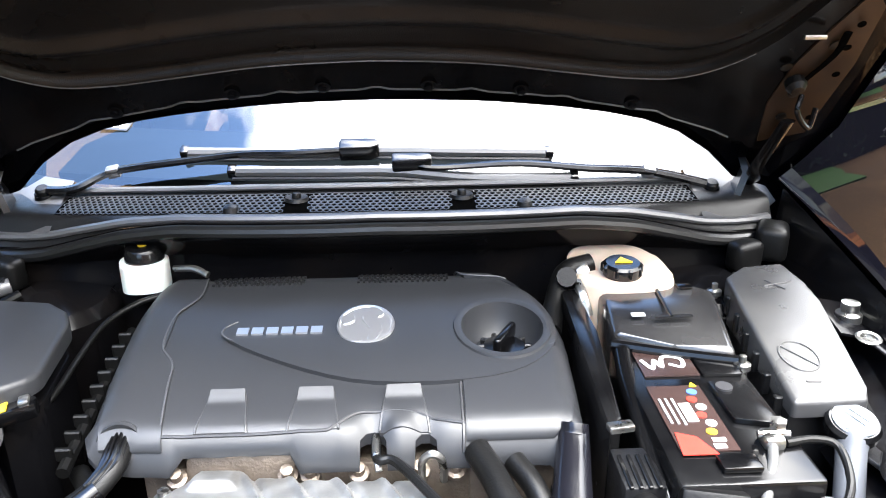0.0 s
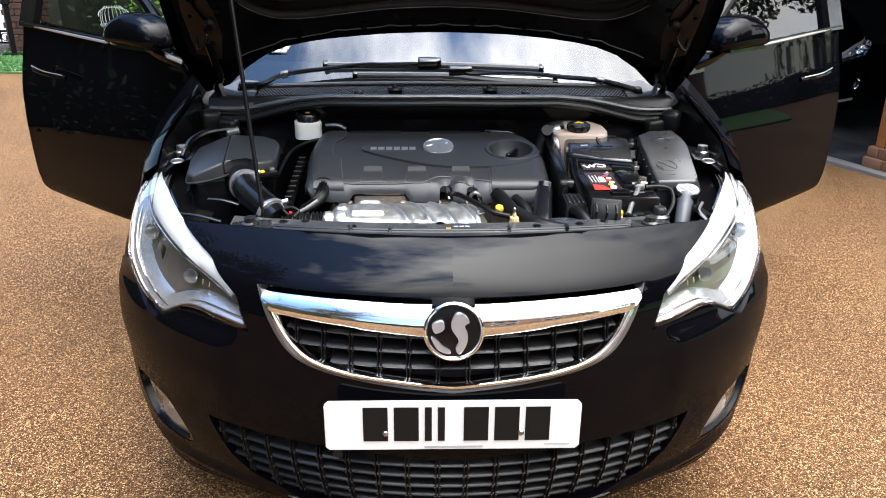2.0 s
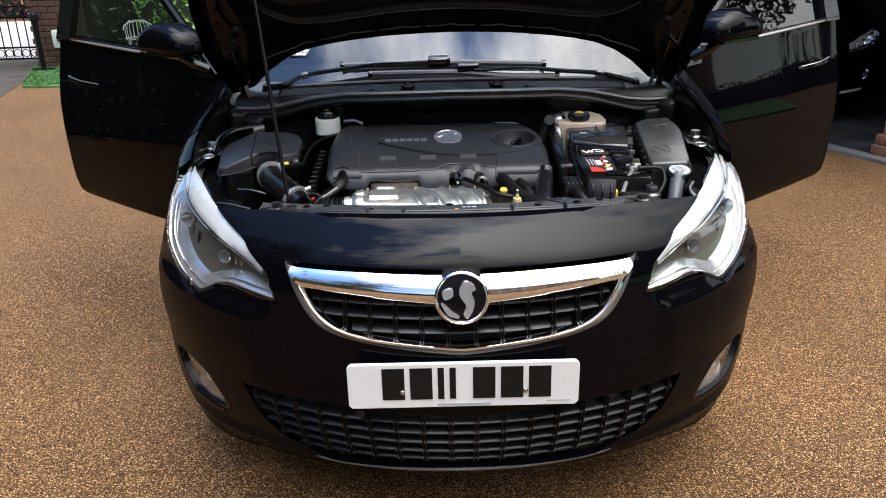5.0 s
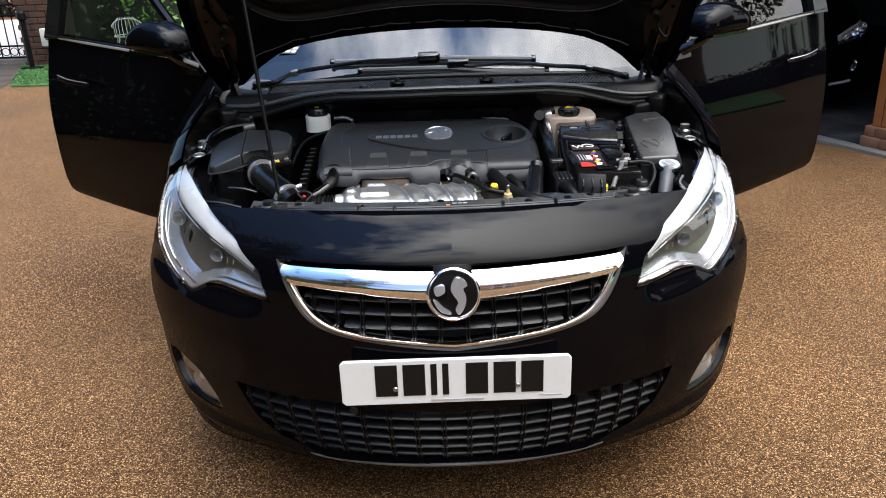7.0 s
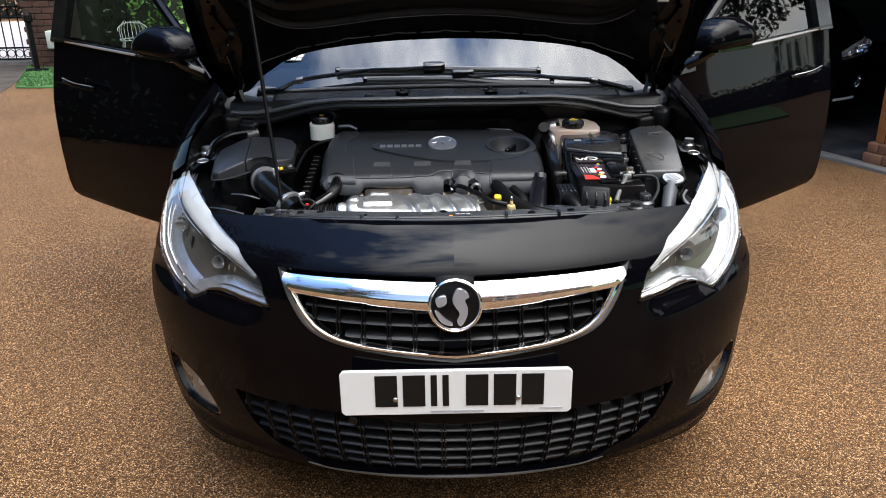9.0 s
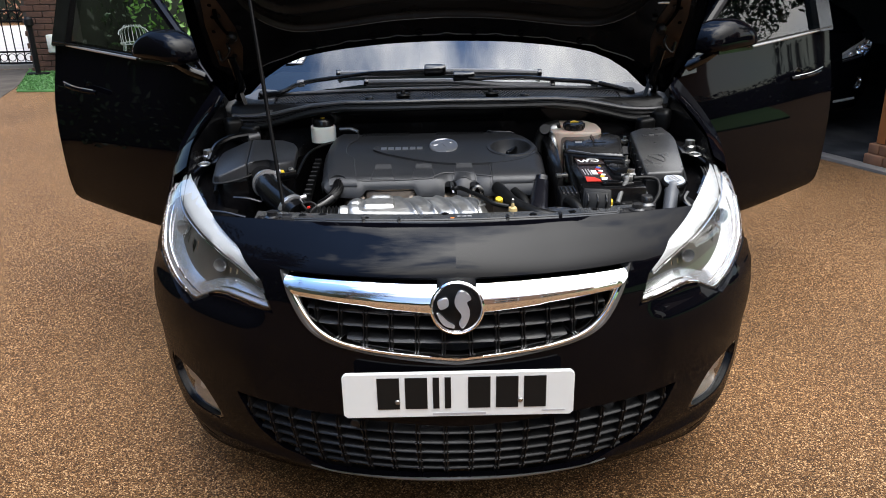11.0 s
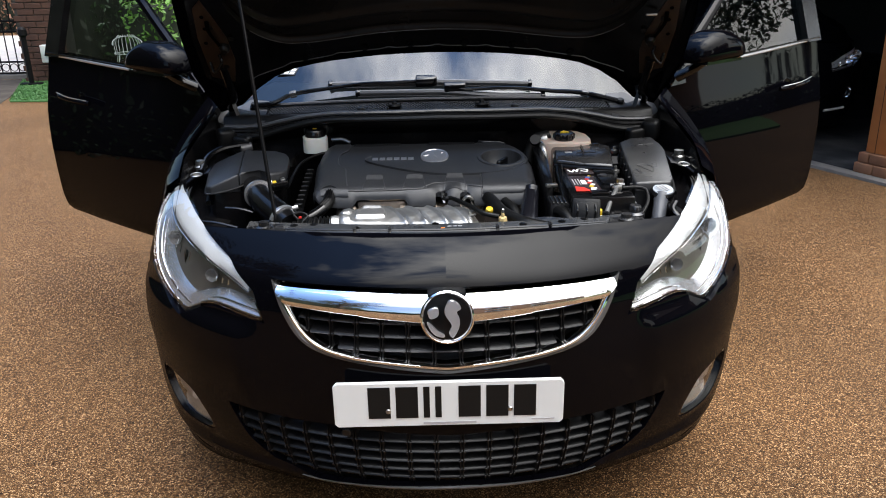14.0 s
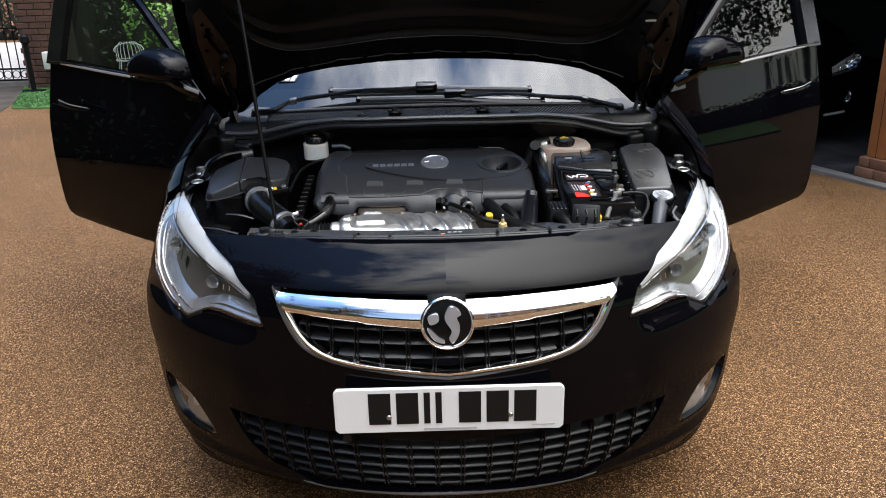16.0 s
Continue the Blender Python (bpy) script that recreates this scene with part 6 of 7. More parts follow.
# washer filler
wash = part("washer_filler", tube([(.572, .455, .64), (.580, .475, .72), (.592, .505, .79), (.606, .542, .845), (.614, .561, .864)], lambda t: .019 + .005 * ease(.75, .95, t), 20, 8), mat("pale blue-grey filler plastic", (.065, .07, .08), .4, var=.08, stain=(.1, .1, .1), stain_scale=12, stain_amt=.3), car, "pale grey washer filler neck")
part("cap", lathe([(.028, -.010), (.034, -.006), (.035, .006), (.031, .012), (.001, .013)], (.618, .570, .868), (0, -.25, 1), 30), SMOOTHBLK, wash, "black cap")
part("cap_disc", lathe([(.028, .0), (.028, .0145), (.001, .015)], (.618, .570, .868), (0, -.25, 1), 28), GREYPL, wash, "silvery cap top")
for k in range(3):
    part("cap_bar", turned(box(-.014 + .011 * k, -.016, 0, -.008 + .011 * k, .016, .0012, 0), Matrix.Translation((.618, .566, .885)) @ pose(0, 0, 0, 14, 0, 35)), GREYPR, wash, "", 0)
part("filler_strap", tube([(.64, .52, .86), (.625, .49, .85), (.64, .46, .835)], .009, 8, 4, flat=.4), SMOOTHBLK, wash)
part("yellow_plug", lathe([(.010, -.014), (.013, 0), (.012, .010), (.007, .014), (.001, .014)], (.402, .405, .868), (0, -.2, 1), 10), YELLOW, car, "yellow plastic plug")
part("plug_body", tube([(.408, .39, .85), (.40, .42, .87), (.405, .44, .885)], .011, 10, 4), WHITEPL, car, "white plastic connector")
fb = part("fuse_carrier", turned(box(-.036, -.05, -.03, .036, .05, .03, .005), pose(.378, .425, .862, -28, 0, -14)), RUBBER, car, "black fuse carrier with bright teeth")
for k in range(8):
    part("tooth", turned(box(-.034 + .0088 * k, .030, .028, -.029 + .0088 * k, .052, .038, .001, 1), pose(.378, .425, .862, -28, 0, -14)), WHITEPL, fb)
for x in (-.024, .000, .022):
    part("fuse_leg", turned(tube([(x, -.050, -.026), (x + .004, -.058, -.005), (x, -.052, .014)], .0028, 6, 4), pose(.378, .425, .862, -28, 0, -14)), SMOOTHBLK, fb)
part("fuse_face", turned(box(-.030, -.054, -.024, .030, -.049, .020, .003), pose(.378, .425, .862, -28, 0, -14)), RUBBER, fb)
part("radiator_cap", lathe([(.024, -.01), (.024, .003), (.016, .008), (.016, .020), (.013, .025), (.001, .025)], (.498, .395, .866), (0, 0, 1), 22), SATINBLK, car, "grey rubber mount")
part("horn_shield", turned(box(-.032, -.04, -.003, .032, .04, .003, .002), pose(.652, .535, .832, 10, 22, 30)), PLASTIC, bay)

# ---------------------------------------------------------------- ground and surroundings
def resin():
    m = bpy.data.materials.new("resin bound gravel")
    m.use_nodes = True
    n, l = m.node_tree.nodes, m.node_tree.links
    p = n["Principled BSDF"]
    co = n.new("ShaderNodeTexCoord").outputs["Object"]
    vor = n.new("ShaderNodeTexVoronoi")
    vor.inputs["Scale"].default_value = 300
    l.new(co, vor.inputs["Vector"])
    ramp = n.new("ShaderNodeValToRGB")
    ramp.color_ramp.interpolation = 'LINEAR'
    for pos, col in ((0.0, (.0078, .0034, .0012)), (.25, (.039, .0178, .0058)), (.5, (.080, .0375, .0128)), (.8, (.149, .0740, .0268)), (1.0, (.48, .305, .160))):
        e = ramp.color_ramp.elements.new(pos) if pos not in (0.0, 1.0) else ramp.color_ramp.elements[0 if pos == 0 else -1]
        e.color = (*col, 1)
    sep = n.new("ShaderNodeSeparateColor")
    l.new(vor.outputs["Color"], sep.inputs[0])
    l.new(sep.outputs[0], ramp.inputs["Fac"])
    big = n.new("ShaderNodeTexNoise")
    big.inputs["Scale"].default_value, big.inputs["Detail"].default_value = 0.9, 6
    l.new(co, big.inputs["Vector"])
    mr = n.new("ShaderNodeMapRange")
    mr.inputs["From Min"].default_value, mr.inputs["From Max"].default_value = .3, .7
    mr.inputs["To Min"].default_value, mr.inputs["To Max"].default_value = .82, 1.15
    l.new(big.outputs["Fac"], mr.inputs["Value"])
    hsv = n.new("ShaderNodeHueSaturation")
    l.new(ramp.outputs["Color"], hsv.inputs["Color"])
    l.new(mr.outputs["Result"], hsv.inputs["Value"])
    l.new(hsv.outputs["Color"], p.inputs["Base Color"])
    p.inputs["Roughness"].default_value = .6
    p.inputs["Specular IOR Level"].default_value = .14
    b = n.new("ShaderNodeBump")
    b.inputs["Strength"].default_value, b.inputs["Distance"].default_value = .8, .003
    b.invert = True
    l.new(vor.outputs["Distance"], b.inputs["Height"])
    l.new(b.outputs["Normal"], p.inputs["Normal"])
    return m


RESIN = resin()
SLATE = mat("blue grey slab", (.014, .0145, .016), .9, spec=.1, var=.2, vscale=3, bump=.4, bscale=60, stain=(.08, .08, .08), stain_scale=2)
SETT = mat("grey block paving", (.055, .048, .042), .9, spec=.08, var=.25, vscale=5, bump=.5, bscale=50)
KERB = mat("pale stone edging", (.08, .075, .07), .75, var=.2, vscale=6, bump=.4, bscale=80)
GRASS = mat("grass", (.045, .125, .018), .7, var=.3, vscale=12)
LEAF = mat("leaf", (.018, .042, .010), .5, var=.5, vscale=4)
LEAFL = mat("bright leaf", (.10, .22, .03), .5, var=.4, vscale=4)
BARK = mat("bark", (.07, .05, .035), .85, var=.3, vscale=9, bump=.8, bscale=40)
OAK = mat("oiled oak post", (.36, .13, .035), .5, var=.35, vscale=3, stain=(.16, .05, .015), stain_scale=2.2, stain_amt=.7, bump=.5, bscale=30)
STONE = mat("brown plinth stone", (.15, .062, .027), .8, var=.25, vscale=9, bump=.5, bscale=70, stain=(.13, .08, .05), stain_scale=6)
# pier brick and mortar, darkened in colour for the shade of trees
BRICK = mat("tree-shaded red brown brick", (.05, .021, .012), .85, var=.35, vscale=7, bump=.5, bscale=80)
MORTAR = mat("shaded mortar", (.035, .03, .025), .9, var=.15)
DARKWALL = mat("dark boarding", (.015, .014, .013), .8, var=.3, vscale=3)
IRON = mat("black iron", (.003, .003, .0035), .55, var=.2, spec=.12)
ROADM = mat("pale road", (.42, .39, .36), .85, var=.12, vscale=2, bump=.2, bscale=60)
WHITEP = mat("white painted frame", (.78, .78, .76), .5, var=.04)
WIRE = mat("white coated wire", (.5, .5, .49), .45)
TILE = mat("brown roof tile", (.12, .07, .05), .85, var=.3, vscale=5, bump=.5, bscale=30)

# one sheet of drive that falls away to the horizon
bm = bmesh.new()
bmesh.ops.create_grid(bm, x_segments=2, y_segments=2, size=1)
for v in bm.verts:
    v.co *= 900
g = part("ground", bm, RESIN, None, "", 0)
tagged(g, "tan resin-bound gravel drive", "ground", kind="structure")


def slab(name, poly, z0, z1, material, label, category, bevel=.004):
    ob = part(name, prism(poly, z0, z1, bevel), material, None, "", 30)
    return tagged(ob, label, category, kind="structure")


def leaves(count, size, inside_fn, seed):
    """Many small leaf blades scattered by a function that gives a place and its outward way."""
    rnd = random.Random(seed)
    verts, faces = [], []
    for _ in range(count):
        c, out = inside_fn(rnd)
        n = (Vector(out) + Vector((rnd.uniform(-1, 1), rnd.uniform(-1, 1), rnd.uniform(-.6, 1)))).normalized()
        a = n.cross(Vector((rnd.uniform(-1, 1), rnd.uniform(-1, 1), rnd.uniform(-1, 1)))).normalized()
        b = n.cross(a)
        s = size * rnd.uniform(.6, 1.4)
        i = len(verts)
        verts += [c - a * s, c + b * s * .45 - a * s * .1, c + a * s, c - b * s * .45 + a * s * .1]
        faces.append((i, i + 1, i + 2, i + 3))
    me = bpy.data.meshes.new("leaves")
    me.from_pydata([tuple(v) for v in verts], [], faces)
    return me


def leaf_part(name, me, material, parent, label=""):
    ob = new(name, me)
    me.materials.append(material)
    ob.parent = parent
    if label:
        ob["label"] = label
    return ob


def hedge(x0, y0, x1, y1, h, depth, material, label, seed, density=260, size=.07):
    length = math.hypot(x1 - x0, y1 - y0)
    d = Vector(((x1 - x0) / length, (y1 - y0) / length, 0))
    n = Vector((-d.y, d.x, 0))

    def spot(r):
        t, k = r.random() * length, r.random()
        top = h * (.86 + .28 * noise.noise(Vector((t * .6, seed, 0)))) * (.9 + .2 * r.random())
        bulge = .25 * noise.noise(Vector((t * .9, k * 2, seed + 5.0)))
        if k < .72:
            s = -1 if r.random() < .5 else 1
            p = Vector((x0, y0, r.random() * top)) + t * d + s * n * (depth / 2 + bulge - .25 * r.random() ** 2)
            return p, s * n
        p = Vector((x0, y0, top)) + t * d + n * depth * (r.random() - .5)
        return p, Vector((0, 0, 1))
    root = thing("hedge", label, "hedge", pose((x0 + x1) / 2, (y0 + y1) / 2, 0))
    # solid filler box; the hedge's inner shade is put into its dark colour
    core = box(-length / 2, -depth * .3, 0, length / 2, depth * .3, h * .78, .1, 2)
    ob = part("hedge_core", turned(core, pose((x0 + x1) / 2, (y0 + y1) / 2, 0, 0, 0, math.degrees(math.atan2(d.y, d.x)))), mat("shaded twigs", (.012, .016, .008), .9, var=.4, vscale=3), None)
    lf = leaf_part("foliage", leaves(int(length * h * density), size, spot, seed), material, None)
    for o in (ob, lf):
        o.parent = root
        o.matrix_parent_inverse = root.matrix_world.inverted()
    tagged(lf, kind="stuff")
    return root


def tree(x, y, h, r, material, label, seed, count=5200, bare=False):
    rnd = random.Random(seed)
    root = thing("tree", label, "tree", pose(x, y, 0))
    trunk = tube([(0, 0, -.1), (.05, .03, h * .25), (-.04, .05, h * .5), (.02, 0, h * .8)], lambda t: .03 * h * (1 - .75 * t), 10, 6)
    part("trunk", trunk, BARK, root, "rough brown trunk")
    clumps = []
    for k in range(13 if not bare else 22):
        a = 2.4 * k + rnd.random()
        e = rnd.uniform(.15, 1.0)
        tip = Vector((math.cos(a) * r * (1.1 - .55 * e) * rnd.uniform(.7, 1), math.sin(a) * r * (1.1 - .55 * e) * rnd.uniform(.7, 1), h * (.38 + .58 * e)))
        base = Vector((0, 0, h * (.28 + .45 * e)))
        mid = base.lerp(tip, .5) + Vector((0, 0, .06 * h))
        part("limb", tube([base, mid, tip], lambda t: .010 * h * (1 - .85 * t), 6, 5), BARK, root)
        if bare:
            for j in range(7):
                q = base.lerp(tip, rnd.uniform(.4, 1))
                w = q + Vector((rnd.uniform(-1, 1), rnd.uniform(-1, 1), rnd.uniform(.1, 1))) * r * .35
                part("twig", tube([q, q.lerp(w, .5) + Vector((0, 0, .1)), w], lambda t: .0022 * h * (1 - .8 * t), 4, 3), BARK, root)
        clumps.append((tip, rnd.uniform(.28, .45) * r))
    if not bare:
        def spot(q):
            c, rad = clumps[int(q.random() * len(clumps))]
            v = Vector((q.gauss(0, 1), q.gauss(0, 1), q.gauss(0, 1))).normalized()
            return c + v * rad * q.random() ** .35 * Vector((1, 1, .75)).length / 1.6, v
        tagged(leaf_part("crown", leaves(int(count * 2.2), .085, spot, seed + 1), material, root), kind="stuff")
    return root


# far edge of the drive, lawn, paving and road beyond the gate
slab("lawn_west", [(-4.45, 8.0), (1.0, 8.0), (1.0, 14.0), (-4.6, 14.0)], -.2, .03, GRASS, "lawn beside the drive", "lawn")
slab("pavement", [(-5.3, 6.6), (-4.75, 6.95), (-5.15, 8.6), (-5.5, 9.55), (-9.0, 9.6), (-9.0, 6.0)], -.2, .006, SETT, "dark block paving by the gate", "paving")
slab("road", [(-30, 9.95), (-4.9, 9.95), (-4.9, 16.5), (-30, 16.5)], -.2, .004, ROADM, "pale road beyond the gate", "road")
slab("kerb", [(-9.0, 9.62), (-5.05, 9.62), (-5.05, 9.78), (-9.0, 9.78)], -.2, .05, KERB, "pale stone threshold under the gate", "kerb")
slab("lawn_east", [(5.2, -9.0), (10.6, -9.0), (11.6, 3.2), (6.2, 3.0)], -.2, .05, GRASS, "lawn across the drive", "lawn")

# strip of artificial turf
turf = thing("turf_mat", "bright green artificial turf strip at the drive's edge", "turf", pose(-4.9, 8.5, 0))
MATGREEN = mat("green plastic turf", (.045, .13, .03), .6, var=.25, vscale=20, bump=.6, bscale=300)
TURF = [(-4.83, 7.66), (-4.30, 7.62), (-4.55, 9.2), (-5.48, 9.36)]
p_ = part("mat", prism(TURF, .004, .022, .003), MATGREEN, turf)
p_.matrix_parent_inverse = turf.matrix_world.inverted()


def blade_spot(poly, z):
    xs, ys = [p[0] for p in poly], [p[1] for p in poly]

    def spot(r):
        while True:
            q = (r.uniform(min(xs), max(xs)), r.uniform(min(ys), max(ys)))
            if inside(q, poly):
                return Vector((q[0], q[1], z + .012)), Vector((r.uniform(-1, 1), r.uniform(-1, 1), .1))
    return spot


b_ = leaf_part("turf_surface", leaves(5000, .014, blade_spot(TURF, .02), 4), MATGREEN, turf)
b_.matrix_parent_inverse = turf.matrix_world.inverted()
tagged(b_, kind="stuff")
me = leaves(9000, .035, blade_spot([(-4.4, 8.05), (-1.0, 8.05), (-1.0, 11.5), (-4.5, 11.5)], .03), 5)
gr = new("grass_blades", me)
me.materials.append(mat("grass blade", (.13, .32, .04), .55, var=.3, vscale=9))
tagged(gr, "blades of bright green lawn grass", "grass", kind="stuff")
hedge(-4.2, 12.4, 2.0, 12.6, 3.2, 1.2, LEAF, "tall dark green garden hedge behind the lawn", 3, 300, .06)
hedge(-5.0, 10.0, -5.25, 14.5, 3.2, .8, LEAF, "dark green boundary hedge behind the brick pier", 5, 420, .045)
hedge(-4.35, 10.3, -2.7, 10.7, 1.15, .8, LEAFL, "bright green leafy shrub behind the garden chair", 6, 700, .04)
hedge(-2.9, 10.2, 0.2, 10.6, 1.7, 1.0, LEAF, "dark green rounded shrubs on the lawn", 8, 320, .05)
hedge(-16.0, 18.0, -6.2, 17.4, 1.5, 1.2, mat("russet leaf", (.20, .09, .045), .6, var=.5, vscale=3), "russet and green hedge across the road", 11, 340, .045)
hedge(-15.5, 19.5, -5.0, 19.0, 3.0, 1.4, LEAF, "tall green hedge across the road", 13, 90, .09)
hedge(11.4, -10.0, 12.6, 6.0, 1.7, 1.3, LEAF, "clipped dark hedge along the lawn", 21, 130, .08)
tree(16.0, 6.3, 10.0, 3.2, LEAF, "broad leafy garden tree beyond the hedge", 31, 7000)
tree(13.5, -7.5, 7.5, 2.6, LEAF, "leafy tree behind the clipped hedge", 37, 4500)
tree(-5.2, -7.5, 9.0, 3.6, LEAFL, "bare branching tree beside the drive", 41, bare=True)
tree(-9.5, -11.5, 10.0, 4.2, LEAF, "leafy tree behind the drive", 43, 6000)
hedge(-13.0, -12.0, 0.5, -13.5, 2.6, 1.4, LEAF, "dark hedge at the end of the drive", 47, 90, .09)
hedge(-6.4, -12.0, -5.2, 4.5, 5.2, 1.4, LEAF, "tall dark evergreen hedge beside the drive", 53, 200, .055)
tree(-7.3, -0.6, 7.8, 2.9, LEAF, "thinly leaved tree over the drive-side hedge", 59, 4200)

tree(-4.6, 13.4, 9.0, 3.4, LEAF, "leafy tree above the garden hedge", 61, 6000)
tree(-1.0, 13.2, 8.5, 3.2, LEAF, "leafy tree above the garden hedge", 67, 5000)

# wire garden chair on the lawn
chair = thing("garden_chair", "white wire garden chair on the lawn", "chair", pose(-4.05, 9.45, .03, 0, 0, 25) @ Matrix.Scale(.85, 4))
for k in range(9):
    a = radians(-70 + 140 * k / 8)
    part("back_wire", tube([(.20 * math.sin(a), .05 + .12 * math.cos(a), .36), (.22 * math.sin(a) * .9, .10 + .13 * math.cos(a), .52), (.12 * math.sin(a), .13 + .12 * math.cos(a), .62)], .006, 6, 4), WIRE, chair)
part("back_rail", tube([(.22 * math.sin(a), .06 + .13 * math.cos(a), .50 + .10 * math.cos(a)) for a in lin(-1.7, 1.7, 15)], .009, 6, 3), WIRE, chair)
for k in range(7):
    part("seat_wire", tube([(-.2 + .066 * k, -.18, .36), (-.2 + .066 * k, .0, .34), (-.2 + .066 * k, .16, .36)], .005, 6, 3), WIRE, chair)
part("seat_rail", tube([(.21 * math.cos(a), .2 * math.sin(a), .36) for a in lin(0, 2 * math.pi, 21)], .009, 6, straight=True), WIRE, chair)
for sx in (-1, 1):
    for sy in (-1, 1):
        part("leg", tube([(sx * .15, sy * .14, .36), (sx * .18, sy * .17, .18), (sx * .2, sy * .19, 0)], .009, 6, 4), WIRE, chair)

# iron gate, brick pier with a pale meter box, dark post
gate = thing("iron_gate", "black wrought-iron drive gate, closed", "gate", pose(-5.5, 9.7, 0))
for k in range(26):
    part("bar", tube([(-.06 - .115 * k, 0, .06), (-.06 - .115 * k, 0, 1.0), (-.06 - .115 * k, 0, 1.75)], .008 if k % 13 else .022, 6, 2), IRON, gate)
for z in (.07, .22, .62, .76, 1.68):
    part("rail", box(-3.0, -.012, z - .012, 0, .012, z + .012, .003), IRON, gate)
for k in range(24):
    for z in (.145, .69):
        part("ring", tube([(-.12 - .115 * k + .05 * math.cos(a), 0, z + .05 * math.sin(a)) for a in lin(0, 2 * math.pi, 17)], .006, 5, straight=True), IRON, gate)
pier = thing("brick_pier", "red-brown brick gate pier", "pier", pose(-5.05, 9.35, 0))
part("core", box(-.27, -.20, 0, .27, .20, 2.2, .004), MORTAR, pier)
for row in range(26):
    for k in range(3):
        off = .105 * (row % 2)
        x = -.30 + .215 * k + off - .03
        x0, x1 = max(x, -.285), min(x + .205, .285)
        if x1 - x0 < .04:
            continue
        part("brick", box(x0, -.215, .01 + .078 * row, x1, -.11, .01 + .078 * row + .066, .003, 1), BRICK, pier)
meter = thing("meter_box", "small pale plastic box fixed to the pier", "box", pose(-4.93, 9.06, .28))
part("case", box(-.09, -.05, 0, .09, .05, .22, .012), WHITEPL, meter)
part("knob", lathe([(.02, 0), (.02, .02), (.001, .022)], (.0, -.05, .10), (0, -1, 0), 12), PLASTIC, meter)
bol = thing("bollard", "short dark post on the turf strip", "post", pose(-5.12, 8.85, .022))
part("shaft", tube([(0, 0, 0), (0, 0, .3), (0, 0, .62)], .032, 10, 2), IRON, bol)
part("head", lathe([(.036, 0), (.055, .02), (.05, .09), (.025, .12), (.001, .12)], (0, 0, .60), (0, 0, 1), 14), IRON, bol)
part("foot", box(-.13, -.05, 0, .13, .05, .03, .005), IRON, bol)

# ---------------------------------------------------------------- open-fronted oak lodge
FRONT = Vector((-.44, .90, 0)).normalized()      # along the open front
INTO = Vector((.90, .44, 0)).normalized()
O_ = Vector((3.10, 3.78, 0))


def lp(a, b, z=0.0):
    return O_ + a * FRONT + b * INTO + Vector((0, 0, z))


def lpoly(pairs):
    return [(lp(a, b).x, lp(a, b).y) for a, b in pairs]


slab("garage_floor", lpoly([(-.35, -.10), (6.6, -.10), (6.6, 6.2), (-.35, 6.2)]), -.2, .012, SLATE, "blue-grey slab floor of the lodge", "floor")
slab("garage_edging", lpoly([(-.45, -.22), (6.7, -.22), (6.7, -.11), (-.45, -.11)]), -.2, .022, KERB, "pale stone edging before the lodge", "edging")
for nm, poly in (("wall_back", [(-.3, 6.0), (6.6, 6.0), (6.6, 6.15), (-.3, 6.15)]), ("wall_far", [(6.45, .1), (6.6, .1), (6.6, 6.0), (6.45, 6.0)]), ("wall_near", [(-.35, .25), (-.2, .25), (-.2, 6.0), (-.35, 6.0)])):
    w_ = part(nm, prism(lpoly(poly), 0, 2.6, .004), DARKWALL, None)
    tagged(w_, "dark boarding inside the lodge", "wall", kind="structure")
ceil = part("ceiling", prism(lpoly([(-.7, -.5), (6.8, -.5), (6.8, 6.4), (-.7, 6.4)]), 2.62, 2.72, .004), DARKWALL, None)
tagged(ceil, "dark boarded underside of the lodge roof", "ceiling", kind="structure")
roof = thing("lodge_roof", "brown tiled pitched roof of the lodge", "roof", Matrix.Translation(lp(3, 3, 2.72)))
for half in (0, 1):
    e0, e1 = (-.7, 3.0) if half == 0 else (6.6, 3.0)
    rr_ = part("slope", loft([[lp(-.8, e0, 2.75), lp(6.9, e0, 2.75)], [lp(-.8, e1, 4.6), lp(6.9, e1, 4.6)]], thick=.08), TILE, roof)
    rr_.matrix_parent_inverse = roof.matrix_world.inverted()
gb = part("gable", loft([[lp(-.7, -.5, 2.75), lp(-.7, 6.4, 2.75)], [lp(-.7, 2.9, 4.5), lp(-.7, 3.1, 4.5)]], thick=.05), DARKWALL, roof)
gb.matrix_parent_inverse = roof.matrix_world.inverted()
beam = thing("oak_beam", "oiled oak beam over the lodge's open front", "beam", Matrix.Translation(lp(0, 0, 2.36)))
bb = part("beam", prism(lpoly([(-.4, -.10), (6.6, -.10), (6.6, .10), (-.4, .10)]), 2.36, 2.62, .012), OAK, beam)
bb.matrix_parent_inverse = beam.matrix_world.inverted()
PLINTH = []
